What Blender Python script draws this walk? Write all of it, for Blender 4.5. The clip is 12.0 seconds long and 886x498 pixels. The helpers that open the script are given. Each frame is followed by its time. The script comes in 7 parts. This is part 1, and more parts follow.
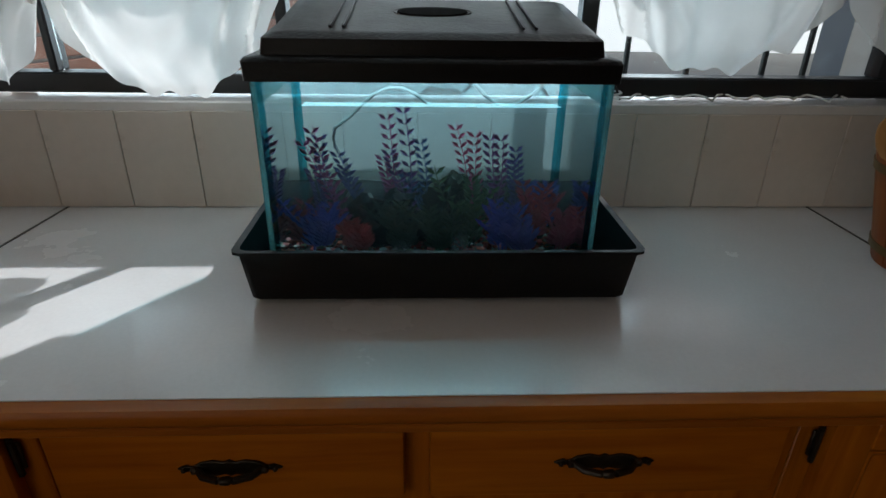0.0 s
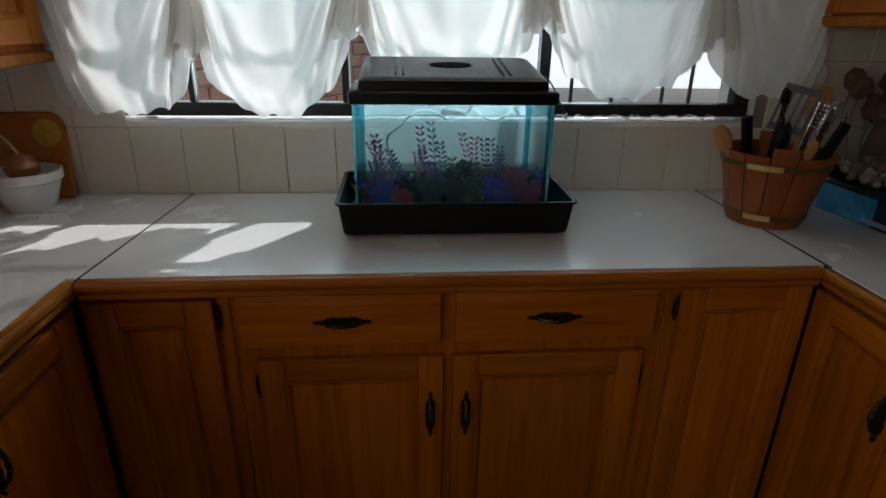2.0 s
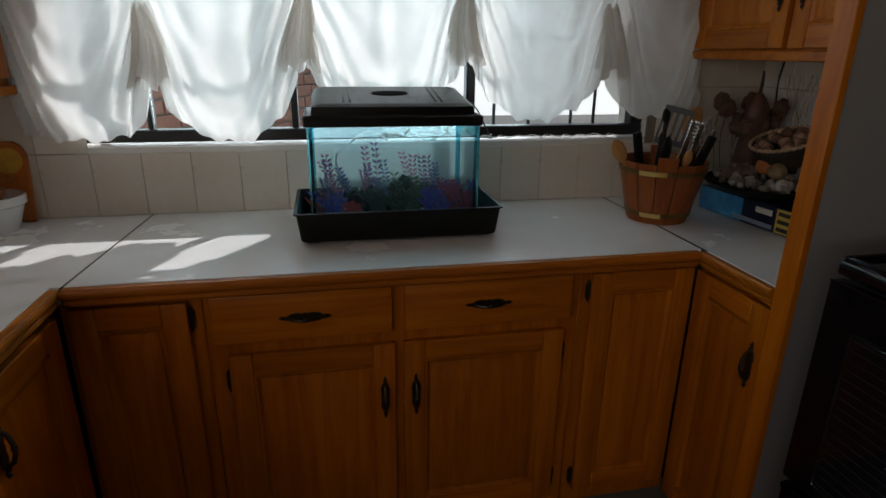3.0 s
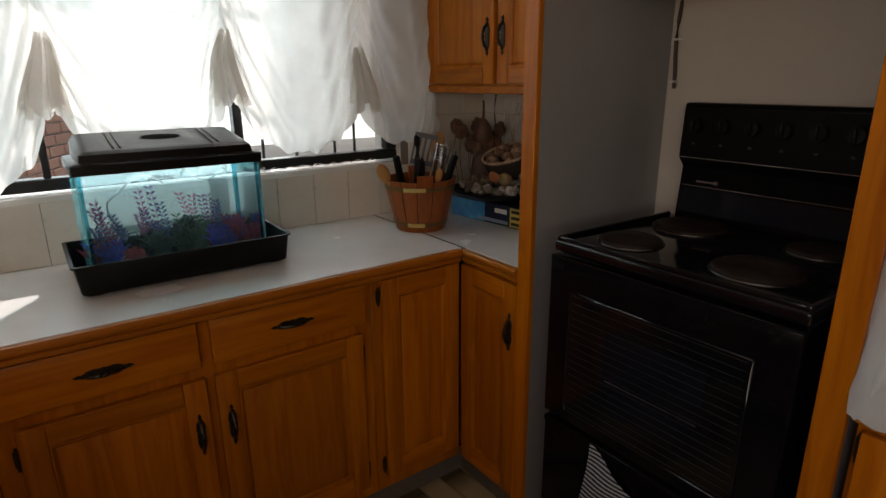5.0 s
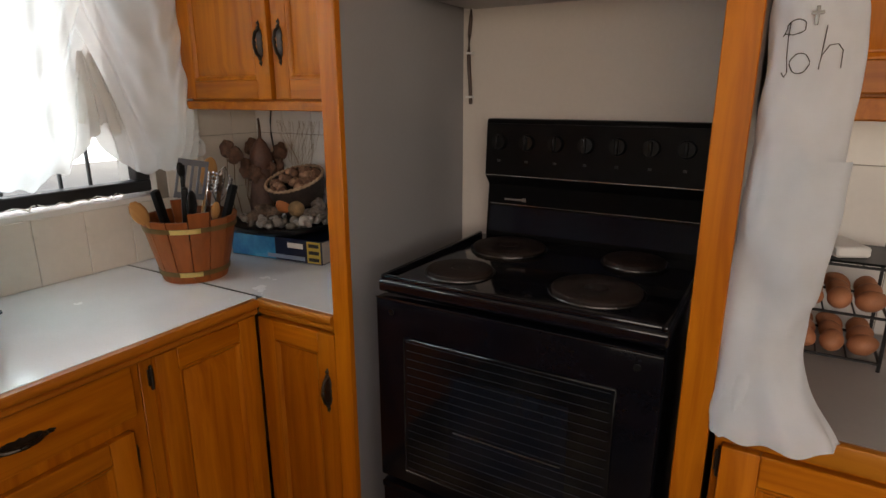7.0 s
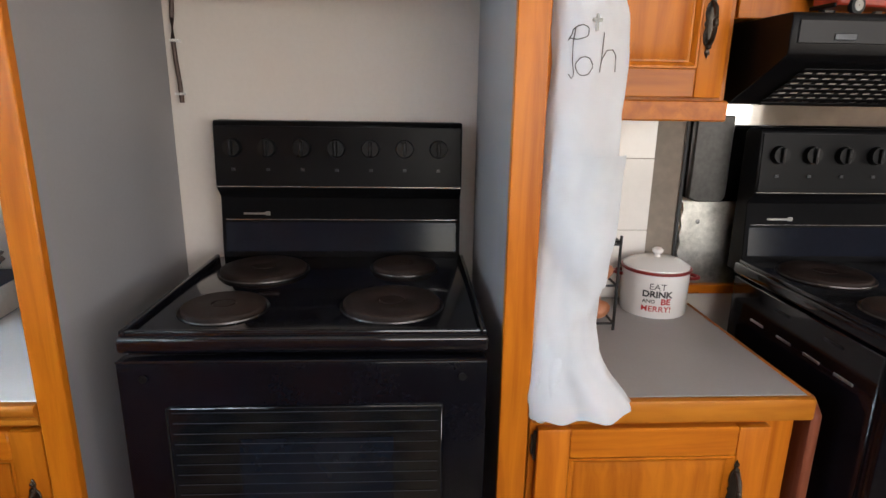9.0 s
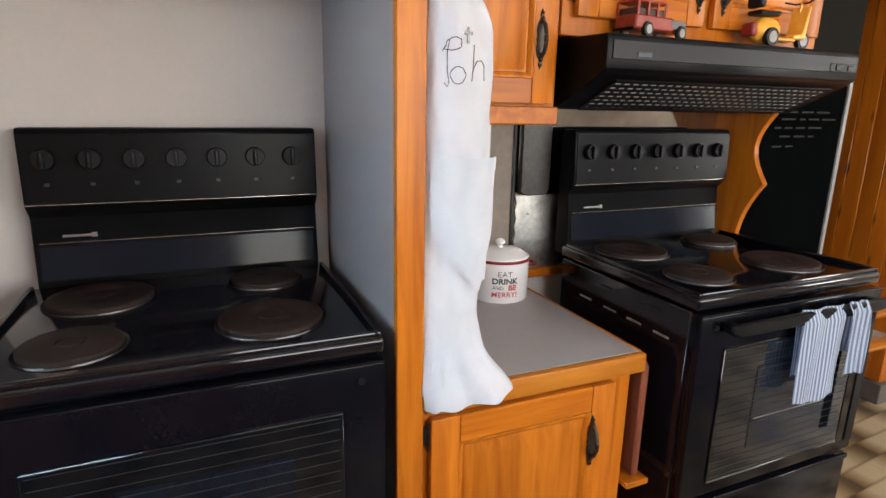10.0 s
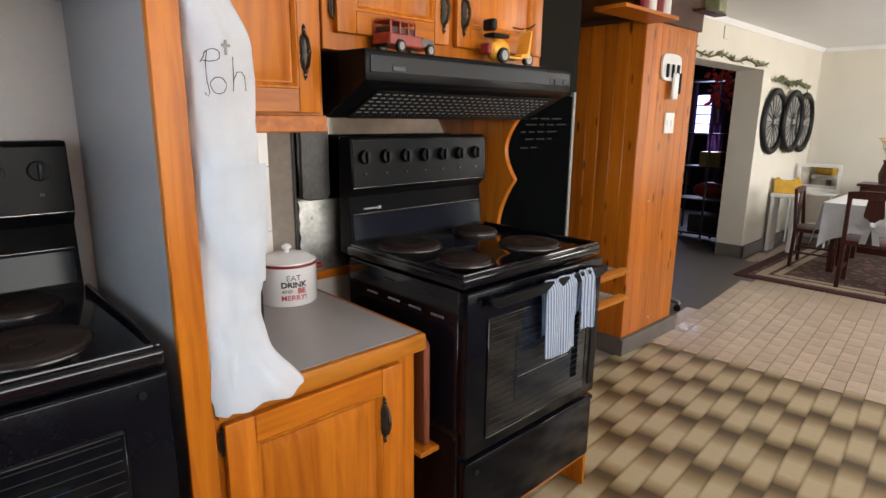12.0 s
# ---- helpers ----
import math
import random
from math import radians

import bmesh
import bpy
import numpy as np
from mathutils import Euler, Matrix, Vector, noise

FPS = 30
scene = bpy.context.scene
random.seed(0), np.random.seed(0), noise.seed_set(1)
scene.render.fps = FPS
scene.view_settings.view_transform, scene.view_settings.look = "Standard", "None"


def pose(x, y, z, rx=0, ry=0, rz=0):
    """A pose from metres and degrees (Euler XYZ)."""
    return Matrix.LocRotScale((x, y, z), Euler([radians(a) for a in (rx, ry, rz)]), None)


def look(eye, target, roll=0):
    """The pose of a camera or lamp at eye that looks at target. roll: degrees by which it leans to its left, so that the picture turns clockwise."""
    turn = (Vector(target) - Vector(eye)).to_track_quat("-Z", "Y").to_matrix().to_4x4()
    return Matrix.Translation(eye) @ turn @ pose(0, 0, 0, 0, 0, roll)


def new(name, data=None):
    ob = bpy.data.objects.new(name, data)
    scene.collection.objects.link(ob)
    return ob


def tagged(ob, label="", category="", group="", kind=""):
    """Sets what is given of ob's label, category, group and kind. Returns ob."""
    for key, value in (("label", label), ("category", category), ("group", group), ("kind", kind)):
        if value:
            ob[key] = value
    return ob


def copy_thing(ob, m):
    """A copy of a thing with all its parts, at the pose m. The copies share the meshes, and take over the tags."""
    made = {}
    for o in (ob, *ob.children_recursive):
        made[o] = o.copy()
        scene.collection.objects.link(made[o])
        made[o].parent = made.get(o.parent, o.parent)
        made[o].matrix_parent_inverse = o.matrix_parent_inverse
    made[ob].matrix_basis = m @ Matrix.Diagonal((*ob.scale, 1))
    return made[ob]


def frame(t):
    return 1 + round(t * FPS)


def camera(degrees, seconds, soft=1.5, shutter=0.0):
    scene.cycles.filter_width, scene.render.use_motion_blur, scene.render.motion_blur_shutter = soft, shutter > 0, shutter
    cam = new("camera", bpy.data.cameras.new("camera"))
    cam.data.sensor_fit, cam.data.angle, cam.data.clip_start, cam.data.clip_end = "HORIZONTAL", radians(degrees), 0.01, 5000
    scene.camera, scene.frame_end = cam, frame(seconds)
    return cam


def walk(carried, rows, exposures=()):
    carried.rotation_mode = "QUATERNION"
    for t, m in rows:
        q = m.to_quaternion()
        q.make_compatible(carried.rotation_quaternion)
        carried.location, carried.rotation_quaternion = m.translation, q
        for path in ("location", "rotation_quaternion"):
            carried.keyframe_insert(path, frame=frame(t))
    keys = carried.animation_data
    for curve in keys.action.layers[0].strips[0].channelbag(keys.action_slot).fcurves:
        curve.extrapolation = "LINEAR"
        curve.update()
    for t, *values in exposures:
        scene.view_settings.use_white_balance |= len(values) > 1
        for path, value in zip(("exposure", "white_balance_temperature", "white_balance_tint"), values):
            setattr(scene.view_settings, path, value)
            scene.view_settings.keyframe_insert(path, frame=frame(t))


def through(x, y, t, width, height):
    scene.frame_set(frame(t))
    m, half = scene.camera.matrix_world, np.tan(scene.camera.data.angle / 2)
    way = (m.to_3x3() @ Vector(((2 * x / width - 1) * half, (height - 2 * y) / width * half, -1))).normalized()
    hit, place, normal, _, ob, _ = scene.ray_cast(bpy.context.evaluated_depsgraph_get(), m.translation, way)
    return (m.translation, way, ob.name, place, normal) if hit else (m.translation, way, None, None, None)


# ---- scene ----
cam = camera(75.4, 12.0)
PATH = [
    (0, (0.452, 0.426, 1.313), (0.53, 2.232, 0.457), 0.9),
    (0.5, (0.455, 0.305, 1.337), (0.531, 2.116, 0.491), 0.8),
    (1, (0.44, 0.156, 1.347), (0.526, 1.98, 0.531), 0.8),
    (1.5, (0.395, 0.024, 1.357), (0.491, 1.858, 0.564), 0.8),
    (2, (0.345, -0.12, 1.371), (0.497, 1.729, 0.624), 0.9),
    (2.5, (0.326, -0.232, 1.375), (0.573, 1.63, 0.689), 0.8),
    (4.5, (0.178, -0.478, 1.41), (1.102, 1.2, 0.834), -0.1),
    (5, (0.167, -0.464, 1.416), (1.288, 1.092, 0.846), -0.4),
    (5.5, (0.198, -0.42, 1.392), (1.476, 1.019, 0.849), -0.1),
    (6, (0.241, -0.356, 1.406), (1.677, 0.931, 0.873), -0.4),
    (6.5, (0.255, -0.295, 1.414), (1.804, 0.855, 0.888), -0.3),
    (8.5, (0.326, 0.011, 1.389), (2.251, 0.207, 0.88), 0.7),
    (9, (0.346, 0.035, 1.399), (2.279, -0.069, 0.895), 0.9),
    (9.5, (0.347, 0.095, 1.416), (2.236, -0.32, 0.905), 0.7),
    (10, (0.358, 0.18, 1.404), (2.137, -0.592, 0.917), 1.1),
    (10.5, (0.333, 0.197, 1.387), (2.018, -0.779, 0.933), 1.0),
    (11, (0.31, 0.193, 1.393), (1.896, -0.937, 0.938), 0.8),
    (11.5, (0.283, 0.189, 1.399), (1.787, -1.049, 0.948), 0.7),
    (12, (0.254, 0.188, 1.402), (1.669, -1.152, 0.956), 0.6),
]
EXPOSURES = [(0, -0.46, 6050, 11), (2.5, -0.41, 6300, 13), (4.5, -0.18, 6650, 16), (5.5, 0.43, 7150, 19), (6.5, 0.86, 6950, 18), (8.5, 1.97, 5900, 14), (9.5, 2.30, 5700, 12), (10.5, 2.5, 5600, 12), (11.5, 2.38, 5600, 11), (12, 2.24, 5700, 11)]
walk(cam, [(t, look(eye, target, roll)) for t, eye, target, roll in PATH], EXPOSURES)

# ---- light ----
SUN_EL, SUN_ROT = 34.5, 35.3
world = bpy.data.worlds.new("sky")
scene.world = world
world.use_nodes = True
wn = world.node_tree
sky = wn.nodes.new("ShaderNodeTexSky")
sky.sky_type = "NISHITA"
sky.sun_disc = False
sky.sun_elevation, sky.sun_rotation = radians(SUN_EL), radians(SUN_ROT)
wn.nodes["Background"].inputs["Strength"].default_value = 0.11
wn.links.new(sky.outputs[0], wn.nodes["Background"].inputs["Color"])
sun = new("sun", bpy.data.lights.new("sun", "SUN"))
sun.data.energy, sun.data.angle, sun.data.color = 5.0, radians(0.6), (1.0, 0.98, 0.93)
sun.matrix_world = look((8.0 * math.cos(radians(90 - SUN_ROT)), 8.0 * math.sin(radians(90 - SUN_ROT)), 10.3 * math.tan(radians(SUN_EL)) * 0.777), (0, 0, 0))


def sky_window(name, x, y, z, w, h, aim, watts, color=(0.92, 0.96, 1.0)):
    """Skylight in a window's opening."""
    lamp = new(name, bpy.data.lights.new(name, "AREA"))
    lamp.data.shape, lamp.data.size, lamp.data.size_y = "RECTANGLE", w, h
    lamp.data.energy, lamp.data.color = watts, color
    lamp.matrix_world = look((x, y, z), aim)
    return lamp


sky_window("window_light_kitchen", 0.32, 1.66, 1.6, 1.45, 0.95, (0.32, 0.0, 1.2), 17.5, (0.80, 0.96, 1.0))
sky_window("window_light_west", -0.93, -1.25, 1.53, 2.34, 1.1, (1.0, -1.25, 1.38), 11.3, (1.0, 0.82, 0.61))
sky_window("window_light_dining", -1.4, -6.0, 1.45, 2.4, 1.3, (2.0, -6.0, 1.2), 27, (1.0, 0.88, 0.71))
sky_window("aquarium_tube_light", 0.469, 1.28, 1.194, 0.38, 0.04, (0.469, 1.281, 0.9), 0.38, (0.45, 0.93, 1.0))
sky_window("window_light_lounge", 3.6, -8.9, 1.45, 0.9, 1.0, (3.4, -6.0, 1.0), 3.0, (0.85, 0.82, 1.0))

# ---- materials ----


def nodes_of(name):
    m = bpy.data.materials.new(name)
    m.use_nodes = True
    return m, m.node_tree.nodes, m.node_tree.links, m.node_tree.nodes["Principled BSDF"]


def coords(n, l, scale, kind="Object", turn=(0, 0, 0)):
    c = n.new("ShaderNodeTexCoord")
    mp = n.new("ShaderNodeMapping")
    mp.inputs["Scale"].default_value = scale
    mp.inputs["Rotation"].default_value = turn
    l.new(c.outputs[kind], mp.inputs["Vector"])
    return mp.outputs["Vector"]


def noise_at(n, l, vec, scale, detail=4.0, rough=0.55, distortion=0.0):
    t = n.new("ShaderNodeTexNoise")
    t.inputs["Scale"].default_value, t.inputs["Detail"].default_value = scale, detail
    t.inputs["Roughness"].default_value, t.inputs["Distortion"].default_value = rough, distortion
    if vec is not None:
        l.new(vec, t.inputs["Vector"])
    return t.outputs["Fac"]


def ramp(n, l, fac, stops):
    r = n.new("ShaderNodeValToRGB")
    e = r.color_ramp.elements
    while len(e) < len(stops):
        e.new(0.5)
    for i, (p, c) in enumerate(stops):
        e[i].position, e[i].color = p, (*c, 1)
    l.new(fac, r.inputs["Fac"])
    return r.outputs["Color"]


def mix(n, l, fac, a, b, how="MIX"):
    m = n.new("ShaderNodeMix")
    m.data_type, m.blend_type = "RGBA", how
    for key, v in ((0, fac), (6, a), (7, b)):
        if hasattr(v, "links"):
            l.new(v, m.inputs[key])
        else:
            m.inputs[key].default_value = v if key == 0 else (*v, 1)
    return m.outputs[2]


def bump(n, l, p, height, strength, distance=0.002):
    b = n.new("ShaderNodeBump")
    b.inputs["Strength"].default_value, b.inputs["Distance"].default_value = strength, distance
    l.new(height, b.inputs["Height"])
    l.new(b.outputs["Normal"], p.inputs["Normal"])


def paint(name, color, rough=0.5, vary=0.12, scale=6.0, grain=60.0, relief=0.15, metal=0.0, coat=0.0, spec=0.5, alt=None):
    """Plain surface with broad stains and fine grain."""
    m, n, l, p = nodes_of(name)
    v = coords(n, l, (1, 1, 1))
    a = noise_at(n, l, v, scale, 5.0)
    g = noise_at(n, l, v, grain, 3.0)
    dark = alt or tuple(c * (1 - vary) for c in color)
    light = tuple(min(1.0, c * (1 + vary * 0.5)) for c in color)
    c = ramp(n, l, a, ((0.3, dark), (0.7, light)))
    c = mix(n, l, 0.25, c, ramp(n, l, g, ((0.35, dark), (0.65, light))))
    l.new(c, p.inputs["Base Color"])
    r = n.new("ShaderNodeMapRange")
    r.inputs["To Min"].default_value, r.inputs["To Max"].default_value = max(0.02, rough - 0.07), min(1.0, rough + 0.09)
    l.new(a, r.inputs["Value"])
    l.new(r.outputs["Result"], p.inputs["Roughness"])
    p.inputs["Metallic"].default_value, p.inputs["Coat Weight"].default_value = metal, coat
    p.inputs["Specular IOR Level"].default_value = spec
    if relief:
        bump(n, l, p, g, relief, 0.001)
    return m


def wood(name, light, dark, grain="z", rough=0.34, coat=0.05, knots=False, tight=1.0):
    """Varnished timber whose grain runs along one axis."""
    m, n, l, p = nodes_of(name)
    k, s = 2.2 * tight, 34.0 * tight
    sc = {"x": (k, s, s), "y": (s, k, s), "z": (s, s, k)}[grain]
    v = coords(n, l, sc)
    f = noise_at(n, l, v, 1.0, 6.0, 0.62, 0.6)
    big = noise_at(n, l, coords(n, l, tuple(x * 0.16 for x in sc)), 1.0, 3.0, 0.5, 1.2)
    mid = tuple((a + b) / 2 for a, b in zip(light, dark))
    c = ramp(n, l, f, ((0.30, dark), (0.46, mid), (0.62, light)))
    c = mix(n, l, 0.38, c, ramp(n, l, big, ((0.3, mid), (0.7, light))))
    o = n.new("ShaderNodeObjectInfo")
    h = n.new("ShaderNodeHueSaturation")
    mr = n.new("ShaderNodeMapRange")
    mr.inputs["To Min"].default_value, mr.inputs["To Max"].default_value = 0.86, 1.12
    l.new(o.outputs["Random"], mr.inputs["Value"])
    l.new(mr.outputs["Result"], h.inputs["Value"])
    l.new(c, h.inputs["Color"])
    c = h.outputs["Color"]
    if knots:
        ks = {"x": (6, 13, 13), "y": (13, 6, 13), "z": (14, 14, 4.2)}[grain]
        vo = n.new("ShaderNodeTexVoronoi")
        vo.inputs["Scale"].default_value = 1.0
        l.new(coords(n, l, ks), vo.inputs["Vector"])
        c = mix(n, l, ramp(n, l, vo.outputs["Distance"], ((0.09, (1, 1, 1)), (0.19, (0, 0, 0)))), c, tuple(x * 0.4 for x in dark))
    l.new(c, p.inputs["Base Color"])
    p.inputs["Roughness"].default_value, p.inputs["Coat Weight"].default_value = rough, coat
    p.inputs["Coat Roughness"].default_value, p.inputs["Specular IOR Level"].default_value = 0.22, 0.2
    bump(n, l, p, f, 0.4, 0.0007)
    return m


def glass(name, tint, rough=0.02, gloss=0.12):
    """Thin clear sheet: tinted see-through with a gloss that grows at glancing angles."""
    m, n, l, p = nodes_of(name)
    n.remove(p)
    t, g, mx, fr = n.new("ShaderNodeBsdfTransparent"), n.new("ShaderNodeBsdfGlossy"), n.new("ShaderNodeMixShader"), n.new("ShaderNodeFresnel")
    t.inputs["Color"].default_value = (*tint, 1)
    g.inputs["Roughness"].default_value = rough
    fr.inputs["IOR"].default_value = 1.0 + gloss * 3.5
    l.new(fr.outputs[0], mx.inputs[0])
    l.new(t.outputs[0], mx.inputs[1])
    l.new(g.outputs[0], mx.inputs[2])
    l.new(mx.outputs[0], n["Material Output"].inputs["Surface"])
    return m


def hazy_glass(name, tint, haze, amount):
    """Glass with a translucent colour mixed in to imitate haze and glow."""
    m = glass(name, tint, 0.04, 0.08)
    n, l = m.node_tree.nodes, m.node_tree.links
    out = n["Material Output"]
    first_shader = out.inputs["Surface"].links[0].from_socket
    t, mx = n.new("ShaderNodeBsdfTranslucent"), n.new("ShaderNodeMixShader")
    t.inputs["Color"].default_value = (*haze, 1)
    mx.inputs[0].default_value = amount
    l.new(first_shader, mx.inputs[1])
    l.new(t.outputs[0], mx.inputs[2])
    l.new(mx.outputs[0], out.inputs["Surface"])
    return m


def cloth(name, color, through=0.0, clear=0.0, rough=0.9, weave=900.0):
    """Woven fabric that lets some light through."""
    m, n, l, p = nodes_of(name)
    v = coords(n, l, (1, 1, 1))
    a = noise_at(n, l, v, 9.0, 4.0)
    w = noise_at(n, l, v, weave, 1.0)
    c = ramp(n, l, a, ((0.3, tuple(x * 0.9 for x in color)), (0.7, color)))
    l.new(c, p.inputs["Base Color"])
    p.inputs["Roughness"].default_value = rough
    bump(n, l, p, w, 0.15, 0.0006)
    if through or clear:
        out = n["Material Output"]
        t, mx = n.new("ShaderNodeBsdfTranslucent"), n.new("ShaderNodeMixShader")
        l.new(c, t.inputs["Color"])
        mx.inputs[0].default_value = through
        l.new(p.outputs[0], mx.inputs[1])
        l.new(t.outputs[0], mx.inputs[2])
        tr, m2 = n.new("ShaderNodeBsdfTransparent"), n.new("ShaderNodeMixShader")
        m2.inputs[0].default_value = clear
        l.new(mx.outputs[0], m2.inputs[1])
        l.new(tr.outputs[0], m2.inputs[2])
        l.new(m2.outputs[0], out.inputs["Surface"])
    return m


def striped(name, a, b, axis, width, rough=0.9):
    """Woven stripes along one axis."""
    m, n, l, p = nodes_of(name)
    c = n.new("ShaderNodeTexCoord")
    s = n.new("ShaderNodeSeparateXYZ")
    l.new(c.outputs["Object"], s.inputs[0])
    q = n.new("ShaderNodeMath")
    q.operation = "PINGPONG"
    q.inputs[1].default_value = width
    l.new(s.outputs[axis], q.inputs[0])
    d = n.new("ShaderNodeMath")
    d.operation = "DIVIDE"
    d.inputs[1].default_value = width
    l.new(q.outputs[0], d.inputs[0])
    l.new(ramp(n, l, d.outputs[0], ((0.42, a), (0.52, b))), p.inputs["Base Color"])
    p.inputs["Roughness"].default_value = rough
    bump(n, l, p, noise_at(n, l, c.outputs["Object"], 500.0, 1.0), 0.2, 0.0006)
    return m


OAK_L, OAK_D = (0.51, 0.160, 0.005), (0.225, 0.045, 0.0015)
oak_z = wood("oak_upright", OAK_L, OAK_D, "z")
oak_x = wood("oak_along", OAK_L, OAK_D, "x")
oak_y = wood("oak_across", OAK_L, OAK_D, "y")
nose_wood_x = wood("edge_wood_along", (0.46, 0.145, 0.010), (0.21, 0.047, 0.004), "x", 0.4)
nose_wood_y = wood("edge_wood_across", (0.50, 0.185, 0.012), (0.25, 0.066, 0.004), "y", 0.4)
pine_z = wood("knotty_pine", (0.52, 0.160, 0.006), (0.28, 0.062, 0.003), "z", 0.28, 0.35, True, 0.7)
dark_wood = wood("dark_mahogany", (0.055, 0.012, 0.008), (0.02, 0.005, 0.004), "z", 0.3, 0.3)
dark_beam = wood("dark_beam_wood", (0.075, 0.035, 0.02), (0.035, 0.015, 0.01), "x", 0.5, 0.1)
stave_wood = wood("bucket_wood", (0.30, 0.085, 0.018), (0.15, 0.035, 0.007), "z", 0.4, 0.2)
raw_wood = wood("pale_spoon_wood", (0.50, 0.27, 0.10), (0.33, 0.15, 0.05), "z", 0.6, 0.0)
laminate = paint("counter_laminate", (0.80, 0.80, 0.80), 0.24, 0.08, 5.0, 160.0, 0.03, coat=0.15)
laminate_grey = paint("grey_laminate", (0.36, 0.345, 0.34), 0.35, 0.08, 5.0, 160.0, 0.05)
seam_mat = paint("seam_strip", (0.05, 0.05, 0.045), 0.4, 0.2)
tile_cream = paint("cream_tile", (0.70, 0.63, 0.55), 0.28, 0.07, 8.0, 70.0, 0.06, coat=0.2)
tile_white = paint("white_tile", (0.76, 0.73, 0.69), 0.22, 0.05, 8.0, 70.0, 0.05, coat=0.3)
grout = paint("dark_grout", (0.25, 0.21, 0.17), 0.9, 0.2, 20.0)
wall_white = paint("white_wall_paint", (0.63, 0.575, 0.525), 0.75, 0.06, 2.5, 90.0, 0.25)
wall_cream = paint("cream_wall_paint", (0.66, 0.62, 0.53), 0.8, 0.06, 2.0, 80.0, 0.25)
# Near-black olive: the dimness of the lounge is put into this colour.
wall_dim_olive = paint("dim_olive_wall", (0.011, 0.0105, 0.008), 0.85, 0.15, 2.0, 80.0, 0.2, spec=0.1)
panel_grey = paint("grey_panel_paint", (0.275, 0.27, 0.28), 0.42, 0.07, 3.0, 120.0, 0.08)
ceiling_white = paint("white_ceiling", (0.80, 0.80, 0.79), 0.85, 0.04, 1.5)
enamel_front = paint("black_front_enamel", (0.0032, 0.0035, 0.0058), 0.13, 0.25, 10.0, 200.0, 0.02, spec=0.15)
enamel_black = paint("black_enamel", (0.0045, 0.0045, 0.0068), 0.09, 0.25, 10.0, 200.0, 0.02, spec=0.5)
black_satin = paint("black_satin", (0.005, 0.005, 0.0058), 0.30, 0.2, 10.0, 200.0, 0.08, spec=0.11)
black_plastic = paint("black_plastic", (0.005, 0.005, 0.0055), 0.42, 0.2, 14.0, 260.0, 0.35, spec=0.22)
black_leathered = paint("black_grained_plastic", (0.006, 0.006, 0.0065), 0.42, 0.2, 30.0, 220.0, 0.9, spec=0.22)
oven_glass = paint("dark_oven_glass", (0.004, 0.005, 0.007), 0.05, 0.3, 4.0, 100.0, 0.0, spec=0.6)
navy_gloss = paint("navy_black_gloss", (0.006, 0.008, 0.015), 0.12, 0.3, 4.0, 100.0, 0.0, spec=0.18)
line_print = paint("grey_print", (0.030, 0.033, 0.04), 0.3, 0.2)
plate_iron = paint("brown_hotplate", (0.022, 0.014, 0.0115), 0.55, 0.25, 25.0, 300.0, 0.2, spec=0.14)
chrome = paint("bright_steel", (0.62, 0.62, 0.62), 0.18, 0.1, 30.0, 300.0, 0.0, metal=1.0)
steel_dull = paint("scuffed_steel", (0.50, 0.50, 0.48), 0.3, 0.3, 9.0, 120.0, 0.1, metal=1.0)
bronze = paint("dark_bronze", (0.06, 0.05, 0.04), 0.38, 0.4, 60.0, 300.0, 0.3, metal=0.8)
brass = paint("yellow_brass", (0.75, 0.55, 0.20), 0.3, 0.2, 40.0, 200.0, 0.1, metal=0.9)
iron_black = paint("black_painted_iron", (0.012, 0.012, 0.013), 0.45, 0.2, 30.0, 200.0, 0.1)
curtain_cloth = cloth("white_muslin", (0.92, 0.91, 0.89), 0.47, 0.10, 0.9, 1200.0)
apron_cloth = cloth("white_cotton", (0.90, 0.93, 0.97), 0.06, 0.0, 0.9, 900.0)
table_cloth = cloth("white_tablecloth", (0.82, 0.83, 0.85), 0.0, 0.0, 0.9, 900.0)
stone_grey = paint("grey_stone_skirting", (0.13, 0.115, 0.10), 0.6, 0.3, 8.0, 60.0, 0.5)
slate = paint("dark_slate_floor", (0.11, 0.10, 0.09), 0.45, 0.3, 5.0, 40.0, 0.5)
chalk_black = paint("chalkboard_black", (0.0016, 0.0020, 0.0021), 0.8, 0.5, 5.0, 40.0, 0.1, spec=0.01)
chalk_line = paint("chalk_marks", (0.013, 0.015, 0.015), 0.9, 0.3)
white_plastic = paint("white_plastic", (0.75, 0.75, 0.73), 0.35, 0.05)
white_enamel = paint("white_enamel", (0.82, 0.81, 0.79), 0.2, 0.04, 8.0, 90.0, 0.03, coat=0.3)
toy_red = paint("worn_toy_red", (0.27, 0.030, 0.012), 0.4, 0.45, 40.0, 150.0, 0.2)
red_paint = paint("red_paint", (0.20, 0.010, 0.008), 0.35, 0.25, 20.0)
red_ink = paint("red_ink", (0.50, 0.04, 0.04), 0.5, 0.1)
black_ink = paint("black_ink", (0.03, 0.03, 0.03), 0.6, 0.1)
yellow_paint = paint("yellow_paint", (0.75, 0.36, 0.03), 0.35, 0.2, 20.0)
concrete = paint("pale_concrete", (0.42, 0.40, 0.37), 0.9, 0.15, 1.5, 30.0, 0.4)
brick_mat = paint("pale_red_brick", (0.42, 0.22, 0.16), 0.9, 0.25, 6.0, 60.0, 0.5)
mortar = paint("brick_mortar", (0.45, 0.42, 0.38), 0.95, 0.1)
foliage = paint("leaf_green", (0.27, 0.28, 0.18), 0.7, 0.4, 8.0, 60.0, 0.3)


